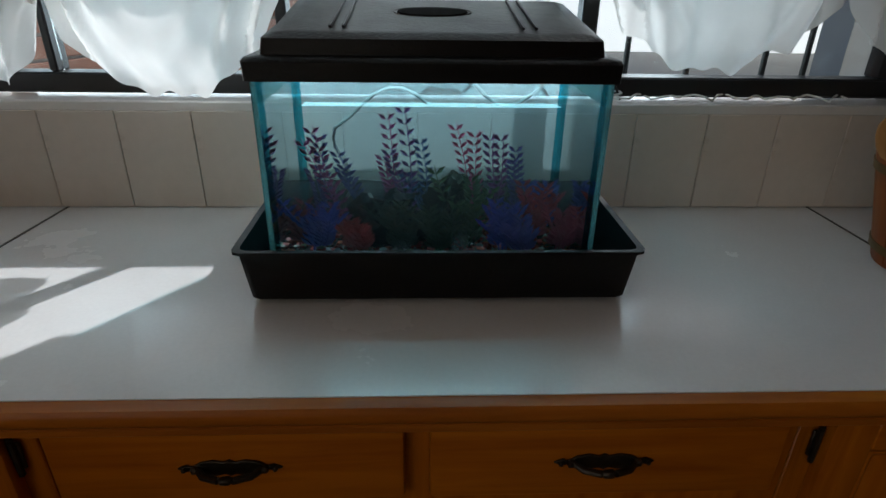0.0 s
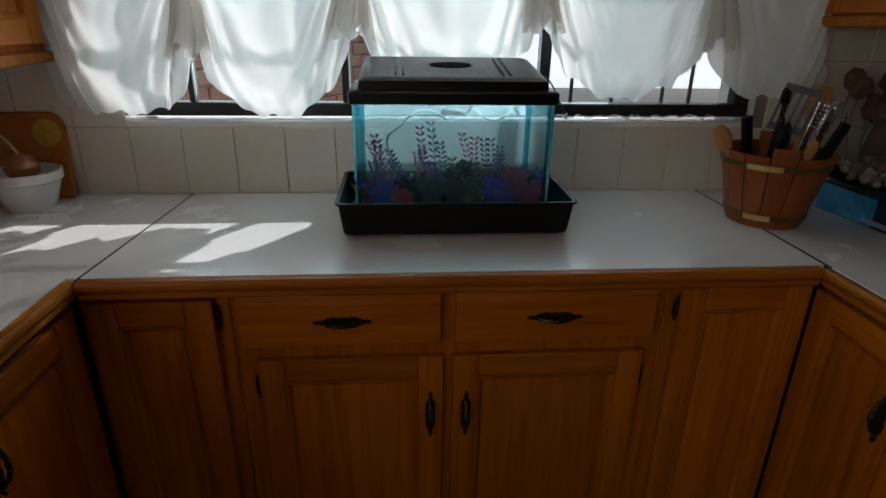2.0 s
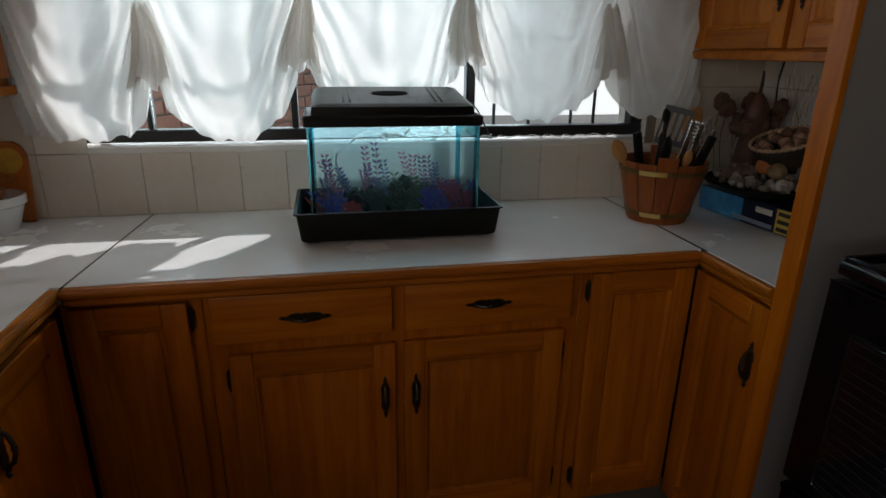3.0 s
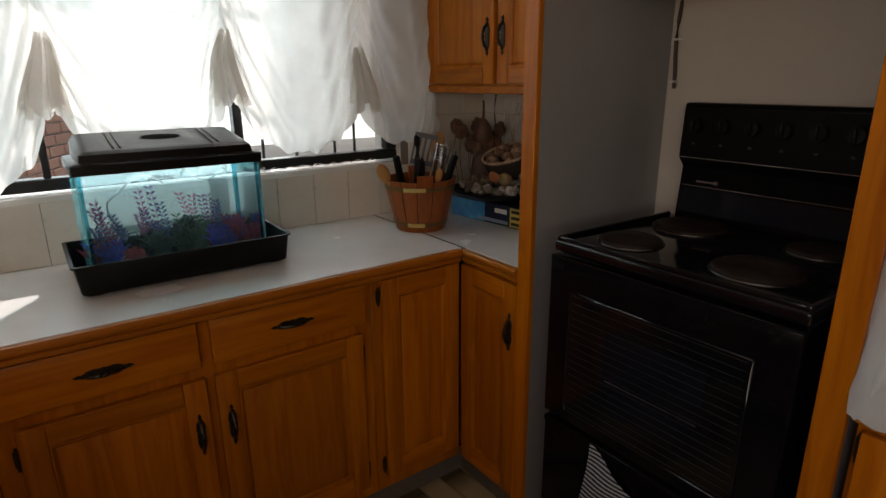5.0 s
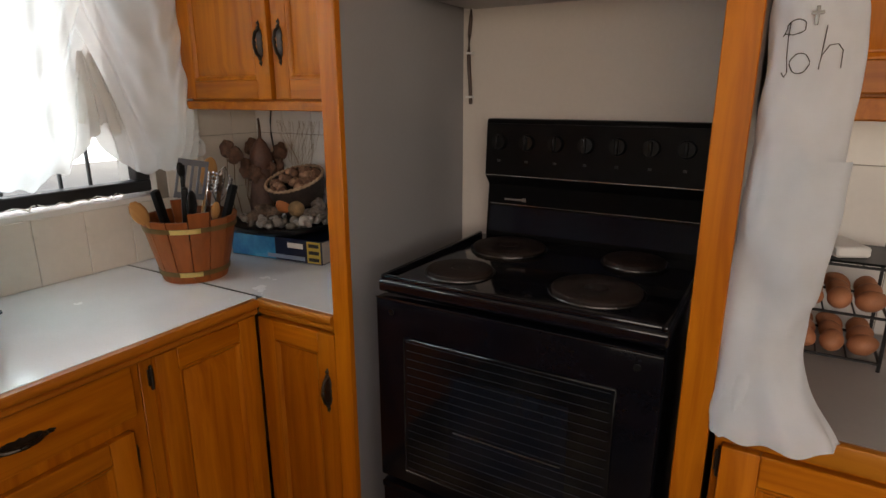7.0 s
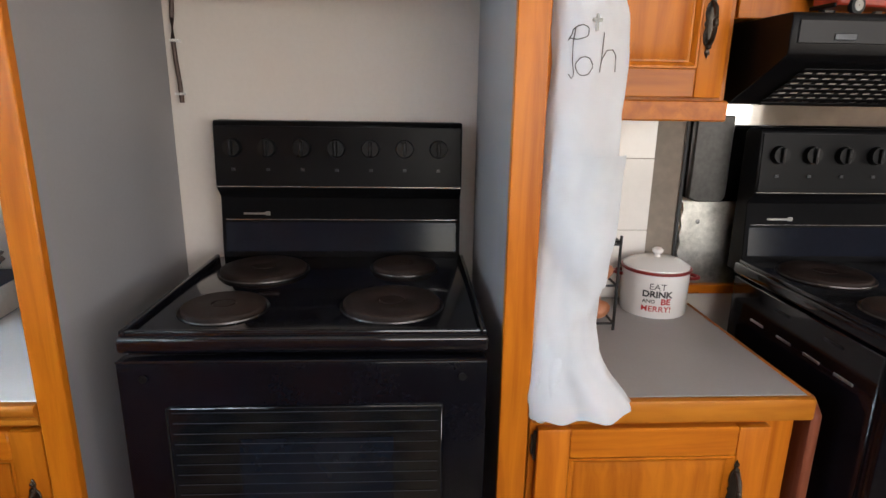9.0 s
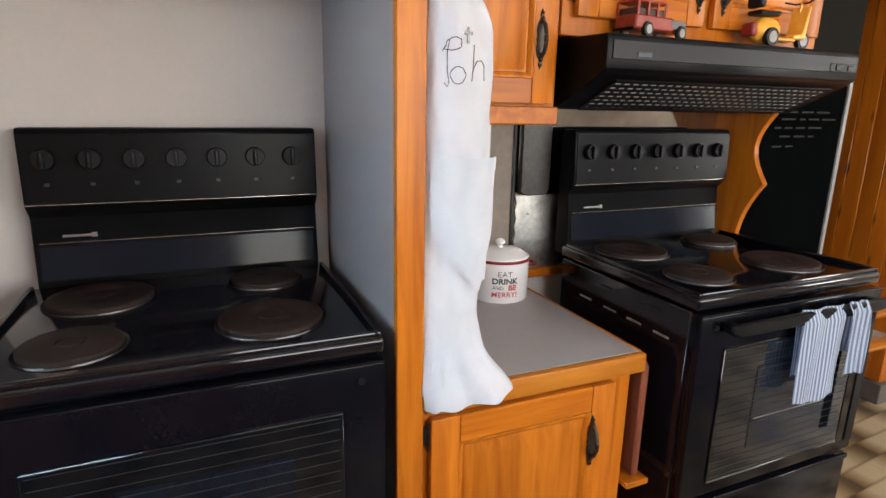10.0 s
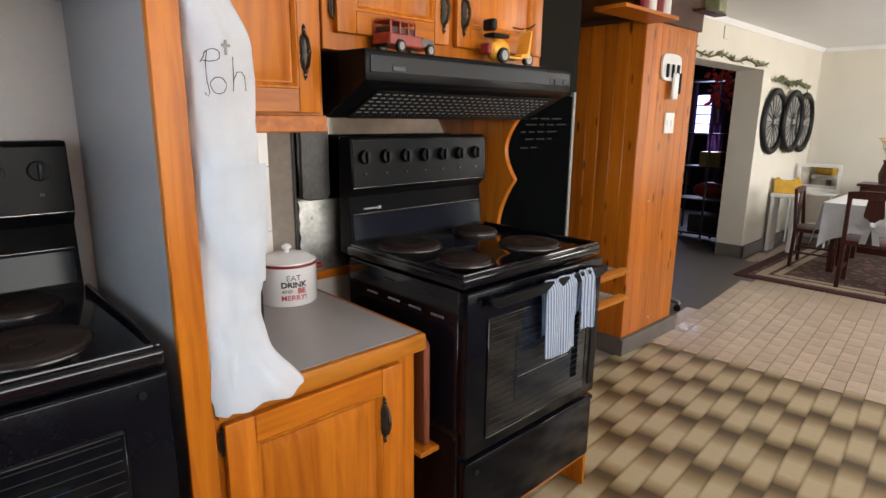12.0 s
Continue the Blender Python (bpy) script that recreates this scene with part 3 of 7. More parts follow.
top = thing("countertop", "pale grey laminate counter under the window with a wooden edge", "countertop")
part("slab", boxed(-0.235, 0.924, 0.86, 1.238, 1.497, 0.90), laminate, top, smooth=False)
part("edge_strip", nosing(bmesh.new(), -0.268, 1.226, 0.924, "x"), nose_wood_x, top, "grooved wooden edge strip")
for back_x, front_x in ((-0.231, -0.267), (1.2395, 1.2425)):
    part("seam_strip", prism(bmesh.new(), ((back_x - 0.0018, 1.497), (back_x + 0.0018, 1.497), (front_x + 0.0018, 0.908), (front_x - 0.0018, 0.908)), 0.86, 0.9015, "z"), seam_mat, top, "dark metal joining strip", smooth=False)
top = thing("countertop", "pale grey laminate counter on the side run", "countertop")
part("slab", boxed(WALL_W + 0.003, -0.5, 0.86, -0.291, 1.497, 0.8998), laminate, top, smooth=False)
part("slab_corner", boxed(-0.291, 0.924, 0.86, -0.2352, 1.497, 0.8998), laminate, top, smooth=False)
part("edge_strip", nosing(bmesh.new(), -0.5, 0.912, -0.291, "y"), nose_wood_y, top, "grooved wooden edge strip")
top = thing("countertop", "pale grey laminate corner counter beside the stove panel", "countertop")
part("slab", boxed(1.2445, 0.6615, 0.86, WALL_E - 0.003, 1.497, 0.8998, 0.0015), laminate, top, smooth=False)
ob = part("edge_strip", nosing(bmesh.new(), 0.6615, 0.912, 0.0, "y"), nose_wood_y, top, "grooved wooden edge strip")
ob.matrix_basis = Matrix.Translation((1.248, 0, 0)) @ Matrix.Diagonal((-1, 1, 1, 1))

# wall cabinets
wc = thing("wall_cabinet", "orange oak wall cabinet with two raised-panel doors", "cabinet", facing(1.505, 1.49, 0, "west"))
carcass(wc, 0.0, 1.365, 0.828, 2.15, 0.29, oak_z)
part("bottom_rail", boxed(0, -0.018, 1.365, 0.828, 0.0, 1.392, 0.003), oak_y, wc)
door(wc, 0.03, 1.397, 0.418, 2.12, oak_z, (0.388, 1.55))
door(wc, 0.436, 1.397, 0.80, 2.12, oak_z, (0.466, 1.55))
wc = thing("wall_cabinet", "dark oak wall cabinet beside the window", "cabinet", facing(-0.535, 0.5, 0, "east"))
carcass(wc, 0, 1.275, 0.975, 2.15, 0.32, oak_z)
part("bottom_rail", boxed(0, -0.018, 1.255, 0.975, 0.0, 1.28, 0.003), oak_y, wc)
door(wc, 0.03, 1.30, 0.48, 2.12, oak_z, (0.45, 1.5))
door(wc, 0.50, 1.30, 0.95, 2.12, oak_z, (0.53, 1.5))
# the one beside the apron
wc = thing("wall_cabinet", "orange oak wall cabinet beside the hanging apron", "cabinet", facing(1.50, -0.18, 0, "west"))
carcass(wc, 0.0, 1.365, 0.405, 2.15, 0.295, oak_z)
part("bottom_rail", boxed(0, -0.018, 1.365, 0.405, 0.0, 1.405, 0.003), oak_y, wc)
door(wc, 0.02, 1.41, 0.385, 2.12, oak_z, (0.345, 1.545), y=-0.004)
# over the hood
wc = thing("wall_cabinet", "orange oak cabinet above the cooker hood", "cabinet", facing(1.50, -0.59, 0, "west"))
carcass(wc, 0.0, 1.56, 0.84, 2.15, 0.295, oak_z)
door(wc, 0.03, 1.60, 0.40, 2.12, oak_z, (0.375, 1.69), hinges=((0.024, 1.66),))
door(wc, 0.43, 1.60, 0.82, 2.12, oak_z, (0.455, 1.69))

# stove niche panels
pn = thing("stove_surround", "grey painted stove side panel with an orange oak front edge", "panel")
part("panel", boxed(1.254, 0.616, 0.0, WALL_E - 0.002, 0.654, 2.15), panel_grey, pn, smooth=False)
part("front_edge", boxed(1.236, 0.612, 0.0, 1.254, 0.661, 2.15, 0.002), oak_z, pn, "orange oak edge trim")
pn = thing("stove_surround", "grey painted stove side panel with a worn oak front edge", "panel")
part("panel", boxed(1.254, -0.162, 0.0, WALL_E - 0.002, -0.122, 2.15), panel_grey, pn, smooth=False)
part("front_edge", boxed(1.236, -0.168, 0.0, 1.254, -0.117, 2.15, 0.002), oak_z, pn, "worn oak edge trim")
wc = thing("overhead_cupboard", "grey-edged cupboard spanning the stove niche", "cabinet")
part("body", boxed(1.50, -0.12, 1.655, WALL_E - 0.003, 0.60, 2.15, 0.002), oak_y, wc)
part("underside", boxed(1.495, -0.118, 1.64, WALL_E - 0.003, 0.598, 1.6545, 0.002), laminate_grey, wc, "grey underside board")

# cabinet beside the second stove
CBX = 1.268
unit = thing("base_cabinet", "orange oak base cabinet with a raised-panel door, closed", "cabinet", facing(CBX, -0.178, 0, "west"))
carcass(unit, 0.0, 0.06, 0.50, 0.842, 0.52, oak_z)
door(unit, 0.012, 0.12, 0.445, 0.828, oak_z, (0.388, 0.70), stile=0.06, hinges=((0.010, 0.79),))
top = thing("countertop", "grey laminate top with worn wooden edges", "countertop")
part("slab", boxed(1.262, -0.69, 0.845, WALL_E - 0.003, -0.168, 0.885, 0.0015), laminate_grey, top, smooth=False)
part("edge_strip", boxed(1.243, -0.696, 0.842, 1.262, -0.177, 0.886, 0.005, 2), nose_wood_y, top, "worn front edge")
part("edge_strip", boxed(1.262, -0.698, 0.842, WALL_E - 0.05, -0.69, 0.886, 0.002), nose_wood_x, top, "worn side edge")
sh = thing("tray_slot", "narrow oak shelf beside the stove", "shelf")
part("shelf", boxed(1.245, -0.745, 0.545, WALL_E - 0.003, -0.68, 0.56, 0.002), oak_x, sh)
solid("serving_board", prism(bmesh.new(), ((1.262, 0.5605), (1.30, 0.5605), (1.70, 0.5605), (1.72, 0.84), (1.68, 0.862), (1.29, 0.868), (1.262, 0.84)), -0.728, -0.708, "y", 0.004), wood("reddish_board", (0.22, 0.07, 0.035), (0.11, 0.03, 0.015), "z", 0.4), "reddish wooden board standing between cabinet and stove", "board")

# ---- stoves ----


def stove(at, label, handle, foot=0.0):
    """Free-standing cooker in local axes: x along the front, -y the front, 0.607 wide."""
    W = 0.607
    s = thing("stove", label, "stove", at, "black electric stoves")
    b = bmesh.new()
    box(b, 0.006, 0.022, max(0.06, foot + 0.012), W - 0.006, 0.50, 0.985, 0.004)
    box(b, 0.03, 0.27 if foot else 0.05, 0.0, W - 0.03, 0.48, max(0.06, foot))
    part("body", b, enamel_black, s, "black enamelled body")
    b = bmesh.new()
    box(b, 0.0, 0.0, 0.992, W, 0.50, 1.021, 0.007, 3)
    hob = part("hob", b, enamel_black, s, "glossy black enamel hob")
    b = bmesh.new()
    for x0, y0, x1, y1 in ((0.004, 0.006, 0.014, 0.485), (W - 0.014, 0.006, W - 0.004, 0.485), (0.014, 0.006, W - 0.014, 0.016)):
        box(b, x0, y0, 1.018, x1, y1, 1.030, 0.003, 2)
    part("raised_rim", b, enamel_black, hob)
    for x, y, r in ((0.134, 0.131, 0.074), (0.146, 0.376, 0.093), (0.440, 0.150, 0.091), (0.460, 0.402, 0.072)):
        b = lathe(bmesh.new(), ((0.001, 1.033), (r * 0.25, 1.033), (r * 0.27, 1.031), (r * 0.3, 1.033), (r * 0.93, 1.033), (r * 0.985, 1.031), (r, 1.029), (r, 1.021), (0.001, 1.021)), 40, (x, y, 0))
        pl = part("hotplate", b, plate_iron, s, "dark brown solid hotplate")
        part("plate_ring", lathe(bmesh.new(), ((r + 0.001, 1.021), (r + 0.001, 1.021), (r + 0.006, 1.0245), (r + 0.007, 1.0215)), 40, (x, y, 0)), paint("dull_ring", (0.10, 0.095, 0.09), 0.35, 0.3, 30.0, metal=1.0), pl, "thin metal ring")
    # back guard: tilted control panel over a recessed strip
    b = bmesh.new()
    prism(b, ((0.498, 1.02), (0.512, 1.165), (0.486, 1.192), (0.494, 1.338), (0.500, 1.346), (0.545, 1.346), (0.56, 1.335), (0.56, 0.99), (0.50, 0.99)), 0.018, W - 0.012, "x", 0.002)
    bg = part("backguard", b, black_satin, s, "black control panel")
    b = bmesh.new()
    prism(b, ((0.482, 1.197), (0.489, 1.334), (0.494, 1.334), (0.487, 1.197)), 0.022, W - 0.016, "x")
    part("control_fascia", b, black_satin, bg)
    b = bmesh.new()
    rod(b, (0.03, 0.5045, 1.112), (W - 0.02, 0.5045, 1.112), 0.0016, seg=6)
    rod(b, (0.02, 0.484, 1.195), (W - 0.014, 0.484, 1.195), 0.0014, seg=6)
    part("trim_line", b, chrome, bg, "thin bright trim line")
    b = bmesh.new()
    prism(b, ((0.4945, 1.035), (0.5045, 1.105), (0.5075, 1.105), (0.5015, 1.035)), 0.028, W - 0.022, "x")
    part("lower_strip", b, navy_gloss, bg, "glossy black strip")
    b = bmesh.new()
    box(b, 0.072, 0.503, 1.124, 0.132, 0.5075, 1.128)
    box(b, 0.124, 0.502, 1.122, 0.134, 0.5075, 1.131)
    part("name_plate", b, steel_dull, bg, "small metal badge")
    for i in range(7):
        x = 0.062 + i * 0.0795
        ky = 0.4845 + 0.0003 * i
        b = bmesh.new()
        c = Matrix.Translation((x, 0.484, 1.285)) @ Matrix.Rotation(radians(87), 4, "X")
        bmesh.ops.create_cone(b, cap_ends=True, segments=28, radius1=0.0215, radius2=0.019, depth=0.014, matrix=c @ Matrix.Translation((0, 0, 0.006)))
        box(b, x - 0.0042, 0.462, 1.268, x + 0.0042, 0.474, 1.302, 0.0015)
        k = part("knob", b, black_plastic, bg, "black rotary knob")
        part("pointer", boxed(x - 0.0008, 0.4612, 1.283, x + 0.0008, 0.4622, 1.300), line_print, k)
        part("dial_mark", boxed(x - 0.004, 0.4795, 1.232, x + 0.004, 0.4822, 1.238), line_print, bg)
    # oven door
    d = thing_part("oven_door", s)
    b = bmesh.new()
    box(b, 0.002, -0.012, 0.535, W - 0.002, 0.022, 0.985, 0.006, 2)
    part("door_panel", b, enamel_front, d, "black enamelled frame")
    b = bmesh.new()
    box(b, 0.075, -0.0155, 0.57, W - 0.075, -0.0122, 0.905, 0.004)
    part("door_glass", b, oven_glass, d, "dark glass window")
    b = bmesh.new()
    box(b, 0.19, -0.0166, 0.635, W - 0.16, -0.0156, 0.845, 0.0)
    part("inner_window", b, paint("inner_oven_glass", (0.006, 0.008, 0.013), 0.05, 0.2, 3.0, 50.0, 0.0, spec=0.3), d)
    for i in range(17):
        z = 0.583 + i * 0.0195
        part("printed_line", boxed(0.085, -0.0172, z, W - 0.085, -0.0167, z + 0.0009), line_print, d, smooth=False)
    b = bmesh.new()
    rod(b, (0.004, -0.0115, 0.9835), (W - 0.004, -0.0115, 0.9835), 0.0022, seg=6)
    part("door_trim", b, enamel_black, d, "glossy black rounded edge")
    # Highlight of the shelf inside, modelled as a thin steel strip on the glass.
    part("shelf_glint", boxed(0.2, -0.0172, 0.71, W - 0.17, -0.0167, 0.7125), steel_dull, d)
    for x in (0.045, W - 0.045):
        part("screw", lathe(bmesh.new(), ((0.001, 0.0), (0.006, 0.0), (0.007, 0.003), (0.001, 0.003)), 12), black_plastic, d, at=pose(x, -0.012, 0.955, 90, 0, 0))
    if handle:
        b = bmesh.new()
        prism(b, ((0.05, 0.972), (W - 0.03, 0.972), (W - 0.03, 0.952), (W - 0.06, 0.942), (0.08, 0.942), (0.05, 0.952)), -0.05, -0.036, "y", 0.004)
        for x in (0.075, W - 0.06):
            box(b, x - 0.012, -0.04, 0.947, x + 0.012, -0.011, 0.968, 0.003)
        part("door_handle", b, black_satin, d, "black bar handle")
    b = bmesh.new()
    box(b, 0.004, -0.010, max(0.075, foot + 0.016), W - 0.004, 0.022, 0.522, 0.008, 2)
    dr = part("warming_drawer", b, enamel_front, s, "plain black lower drawer")
    part("drawer_lip", boxed(0.006, -0.014, 0.505, W - 0.006, -0.0095, 0.521, 0.002), enamel_front, dr)
    part("latch", lathe(bmesh.new(), ((0.001, 0.0), (0.007, 0.0), (0.008, 0.002), (0.001, 0.003)), 12), black_plastic, dr, at=pose(0.05, -0.0105, 0.48, 90, 0, 0))
    if foot:
        part("base_board", boxed(0.002, 0.004, foot - 0.002, W + 0.004, 0.49, foot + 0.011, 0.002), nose_wood_x, s, "worn wooden board under the stove")
    for i, (y, z) in enumerate(((0.10, 0.90), (0.19, 0.90), (0.28, 0.90), (0.38, 0.90), (0.14, 0.955), (0.30, 0.955))):
        part("side_vent", boxed(0.0035, y - 0.025, z, 0.0062, y + 0.025, z + 0.006, 0.001), steel_dull if i < 4 else black_plastic, s)
    return s


def thing_part(name, parent):
    ob = new(name)
    ob.empty_display_size = 0.05
    ob.parent = parent
    return ob


stove(facing(1.224, 0.515, 0, "west"), "black electric stove with four solid plates between grey panels", False)
stove(facing(1.185, -0.765, 0, "west"), "black electric stove with a towel on its oven handle", True, 0.285)

# ---- cooker hood ----
hd = thing("cooker_hood", "black cooker hood with a slotted underside over the stove", "hood", facing(1.36, -0.612, 0, "west"))
HW = 0.80
bm = bmesh.new()
prism(bm, ((0.0, 1.548), (0.004, 1.554), (0.30, 1.5575), (0.436, 1.5575), (0.436, 1.40), (0.17, 1.40), (0.02, 1.472), (0.0, 1.484)), 0.0, HW, "x", 0.002)
part("canopy", bm, black_satin, hd, "satin black canopy")
bm = bmesh.new()
box(bm, 0.012, -0.004, 1.503, HW - 0.012, 0.0015, 1.541, 0.001)
part("fascia_strip", bm, paint("dark_grey_fascia", (0.014, 0.0135, 0.015), 0.4, 0.1, spec=0.25), hd, "dark grey front strip")
part("brand_badge", boxed(0.075, -0.0055, 1.508, 0.115, -0.0035, 1.520, 0.0015), line_print, hd)
part("switch_panel", boxed(HW - 0.115, -0.0055, 1.503, HW - 0.02, -0.0035, 1.524, 0.001), black_plastic, hd)
for x in (HW - 0.095, HW - 0.05):
    part("rocker_switch", boxed(x, -0.008, 1.507, x + 0.022, -0.005, 1.519, 0.001), black_satin, hd)
SL = (1.40 - 1.472) / 0.15


def under_face(y, down):
    return 1.472 + (y - 0.02) * SL - down


fb = bmesh.new()
prism(fb, ((0.042, under_face(0.042, 0.001)), (0.150, under_face(0.150, 0.001)), (0.150, under_face(0.150, 0.003)), (0.042, under_face(0.042, 0.003))), 0.06, HW - 0.05, "x")
part("filter", fb, paint("pale_filter", (0.62, 0.60, 0.55), 0.6, 0.05), hd, "pale filter behind the slots", smooth=False)
gb = bmesh.new()
for i in range(29):
    x = 0.06 + i * (HW - 0.11) / 28
    prism(gb, ((0.031, under_face(0.031, 0.004)), (0.159, under_face(0.159, 0.004)), (0.159, under_face(0.159, 0.0048)), (0.031, under_face(0.031, 0.0048))), x - 0.0045, x + 0.0045, "x")
for j in range(8):
    y = 0.034 + j * 0.0174
    prism(gb, ((y - 0.0052, under_face(y - 0.0052, 0.0049)), (y + 0.0052, under_face(y + 0.0052, 0.0049)), (y + 0.0052, under_face(y + 0.0052, 0.0058)), (y - 0.0052, under_face(y - 0.0052, 0.0058))), 0.055, HW - 0.045, "x")
part("grille", gb, black_satin, hd, "black slotted grille", smooth=False)


# ---- aquarium and its corner ----


def loft(bm, rings, c=(0, 0, 0), close=True):
    """Joins rectangles (half x, half y, z or four z) into a shell."""
    out = []
    for hx, hy, z in rings:
        zs = z if hasattr(z, "__len__") else (z,) * 4
        r = min(hx, hy) * 0.08
        loop = []
        for (sx, sy), zz in zip(((-1, -1), (1, -1), (1, 1), (-1, 1)), zs):
            for k in range(3):
                a = {(-1, -1): 180, (1, -1): 270, (1, 1): 0, (-1, 1): 90}[(sx, sy)] + 45 * k
                loop.append(bm.verts.new((c[0] + sx * (hx - r) + r * math.cos(radians(a)), c[1] + sy * (hy - r) + r * math.sin(radians(a)), c[2] + zz)))
        out.append(loop)
    for a, b in zip(out, out[1:]):
        for i in range(12):
            j = (i + 1) % 12
            bm.faces.new((a[i], a[j], b[j], b[i]))
    if close:
        bm.faces.new(out[0][::-1])
        bm.faces.new(out[-1])
    return bm


tray = thing("drip_tray", "deep black plastic tray under the aquarium", "tray", pose(0.479, 1.253, 0.90))
bm = loft(bmesh.new(), ((0.258, 0.133, 0.008), (0.261, 0.136, 0.012), (0.270, 0.143, 0.081), (0.276, 0.149, 0.082), (0.276, 0.149, 0.086), (0.267, 0.141, 0.086), (0.256, 0.131, 0.014)))
part("basin", bm, black_plastic, tray, "black plastic basin with a flared rim")
for sx in (-1, 1):
    for sy in (-1, 1):
        part("foot", boxed(sx * 0.23 - 0.02, sy * 0.105 - 0.014, 0.0, sx * 0.23 + 0.02, sy * 0.105 + 0.014, 0.016, 0.004), black_plastic, tray)

AX0, AX1, AY0, AY1, AZ0, AZ1 = 0.248, 0.690, 1.137, 1.375, 0.9155, 1.203
tank_glass = hazy_glass("tank_glass", (0.96, 0.99, 0.99), (0.66, 0.80, 0.88), 0.012)
# Side panes carry their cyan edge glow as colour, the back pane a pale haze.
side_glass = hazy_glass("tank_side_glass", (0.52, 0.94, 0.98), (0.50, 0.93, 0.97), 0.2)
back_glass = hazy_glass("tank_back_glass", (0.84, 0.95, 0.97), (0.74, 0.93, 0.97), 0.10)
edge_glass = glass("tank_edge_glass", (0.30, 0.72, 0.80), 0.05, 0.12)
tank = thing("aquarium", "small glass aquarium with a black hood and planted gravel", "aquarium", pose(0, 0, 0))
g = 0.005
for x0, y0, x1, y1 in ((AX0, AY0, AX1, AY0 + g), (AX0, AY1 - g, AX1, AY1), (AX0, AY0 + g, AX0 + g, AY1 - g), (AX1 - g, AY0 + g, AX1, AY1 - g)):
    ob = part("pane", boxed(x0, y0, AZ0, x1, y1, AZ1), tank_glass, tank, "greenish glass with the tank's haze and cyan glow put into its tint", smooth=False)
    if x1 - x0 < 0.1:
        ob.data.materials[0] = side_glass
    elif y0 > 1.3:
        ob.data.materials[0] = back_glass
for x in (AX0, AX1):
    for y in (AY0, AY1):
        s, q = (1 if x == AX0 else -1), (1 if y == AY0 else -1)
        part("corner_seal", boxed(x + s * 0.0055, y + q * 0.0055, AZ0, x + s * 0.013, y + q * 0.0085, AZ1 - 0.004), edge_glass, tank, "pale blue silicone corner")
part("base_pane", boxed(AX0 + g, AY0 + g, AZ0, AX1 - g, AY1 - g, AZ0 + 0.005), black_plastic, tank)
water_mat = glass("aquarium_water", (0.955, 0.985, 0.99), 0.03, 0.03)
part("water", boxed(AX0 + 0.006, AY0 + 0.006, AZ0 + 0.006, AX1 - 0.006, AY1 - 0.006, 1.168), water_mat, tank, "clear blue-tinted water", smooth=False)
# hood
bm = bmesh.new()
hc = ((AX0 + AX1) / 2, (AY0 + AY1) / 2, 0)
loft(bm, ((0.228, 0.128, 1.199), (0.229, 0.129, 1.221), (0.226, 0.126, 1.225), (0.209, 0.113, 1.228), (0.206, 0.110, (1.246, 1.246, 1.266, 1.266)), (0.196, 0.101, (1.252, 1.252, 1.280, 1.280)), (0.180, 0.093, (1.254, 1.254, 1.283, 1.283))), hc)
lid = part("hood", bm, black_leathered, tank, "grained black plastic hood")
tilt = Matrix.Translation((hc[0], hc[1], 1.2690)) @ Matrix.Rotation(radians(8.8), 4, "X")
ring = lathe(bmesh.new(), ((0.026, -0.006), (0.047, -0.006), (0.050, 0.0), (0.053, 0.001), (0.055, -0.002)), 36)
bmesh.ops.scale(ring, vec=(1, 0.52, 1), verts=ring.verts)
part("hatch_ring", ring, black_plastic, lid, at=tilt @ Matrix.Translation((0, 0.01, 0)))
dsk = lathe(bmesh.new(), ((0.0005, 0.0012), (0.047, 0.0012), (0.048, 0.0)), 36)
bmesh.ops.scale(dsk, vec=(1, 0.52, 1), verts=dsk.verts)
part("feeding_hatch", dsk, paint("hatch_black", (0.001, 0.001, 0.001), 0.8, 0.1, spec=0.02), lid, at=tilt @ Matrix.Translation((0, 0.01, 0)))
for x in (-0.118, 0.118):
    for d in (-0.008, 0.008):
        part("rib", boxed(x + d - 0.002, -0.085, 0.0, x + d + 0.002, 0.085, 0.0035, 0.001), black_plastic, lid, at=tilt)
air_hose = paint("grey_air_hose", (0.42, 0.44, 0.44), 0.3, 0.1)
part("air_tube", tube(bmesh.new(), [(0.33 + 0.012 * math.sin(k * 0.7), 1.33 - 0.004 * k, 0.98 + 0.0155 * k + 0.0) if k < 9 else (0.345 + 0.02 * (k - 9), 1.30, 1.12 + 0.045 * math.sin((k - 9) * 0.45)) for k in range(16)], 0.0028, 6), air_hose, tank, "pale flexible air tube")
part("air_tube", tube(bmesh.new(), [(0.52 + 0.016 * k, 1.34 - 0.006 * k, 1.185 - 0.05 * math.sin(k * 0.4)) for k in range(9)], 0.0028, 6), air_hose, tank, "pale flexible air tube")
part("airline_stick", rod(bmesh.new(), (0.375, 1.24, 1.02), (0.43, 1.20, 0.945), 0.0025, seg=6), air_hose, tank)


def speckled(name, stops, scale, rough=0.6):
    m, n, l, p = nodes_of(name)
    vo = n.new("ShaderNodeNewGeometry")
    c = ramp(n, l, vo.outputs["Random Per Island"], stops)
    n["Color Ramp"].color_ramp.interpolation = "CONSTANT"
    c = mix(n, l, 0.3, c, ramp(n, l, noise_at(n, l, coords(n, l, (1, 1, 1)), scale), ((0.3, (0.1, 0.09, 0.09)), (0.7, (0.7, 0.68, 0.66)))), "MULTIPLY")
    l.new(c, p.inputs["Base Color"])
    p.inputs["Roughness"].default_value = rough
    return m


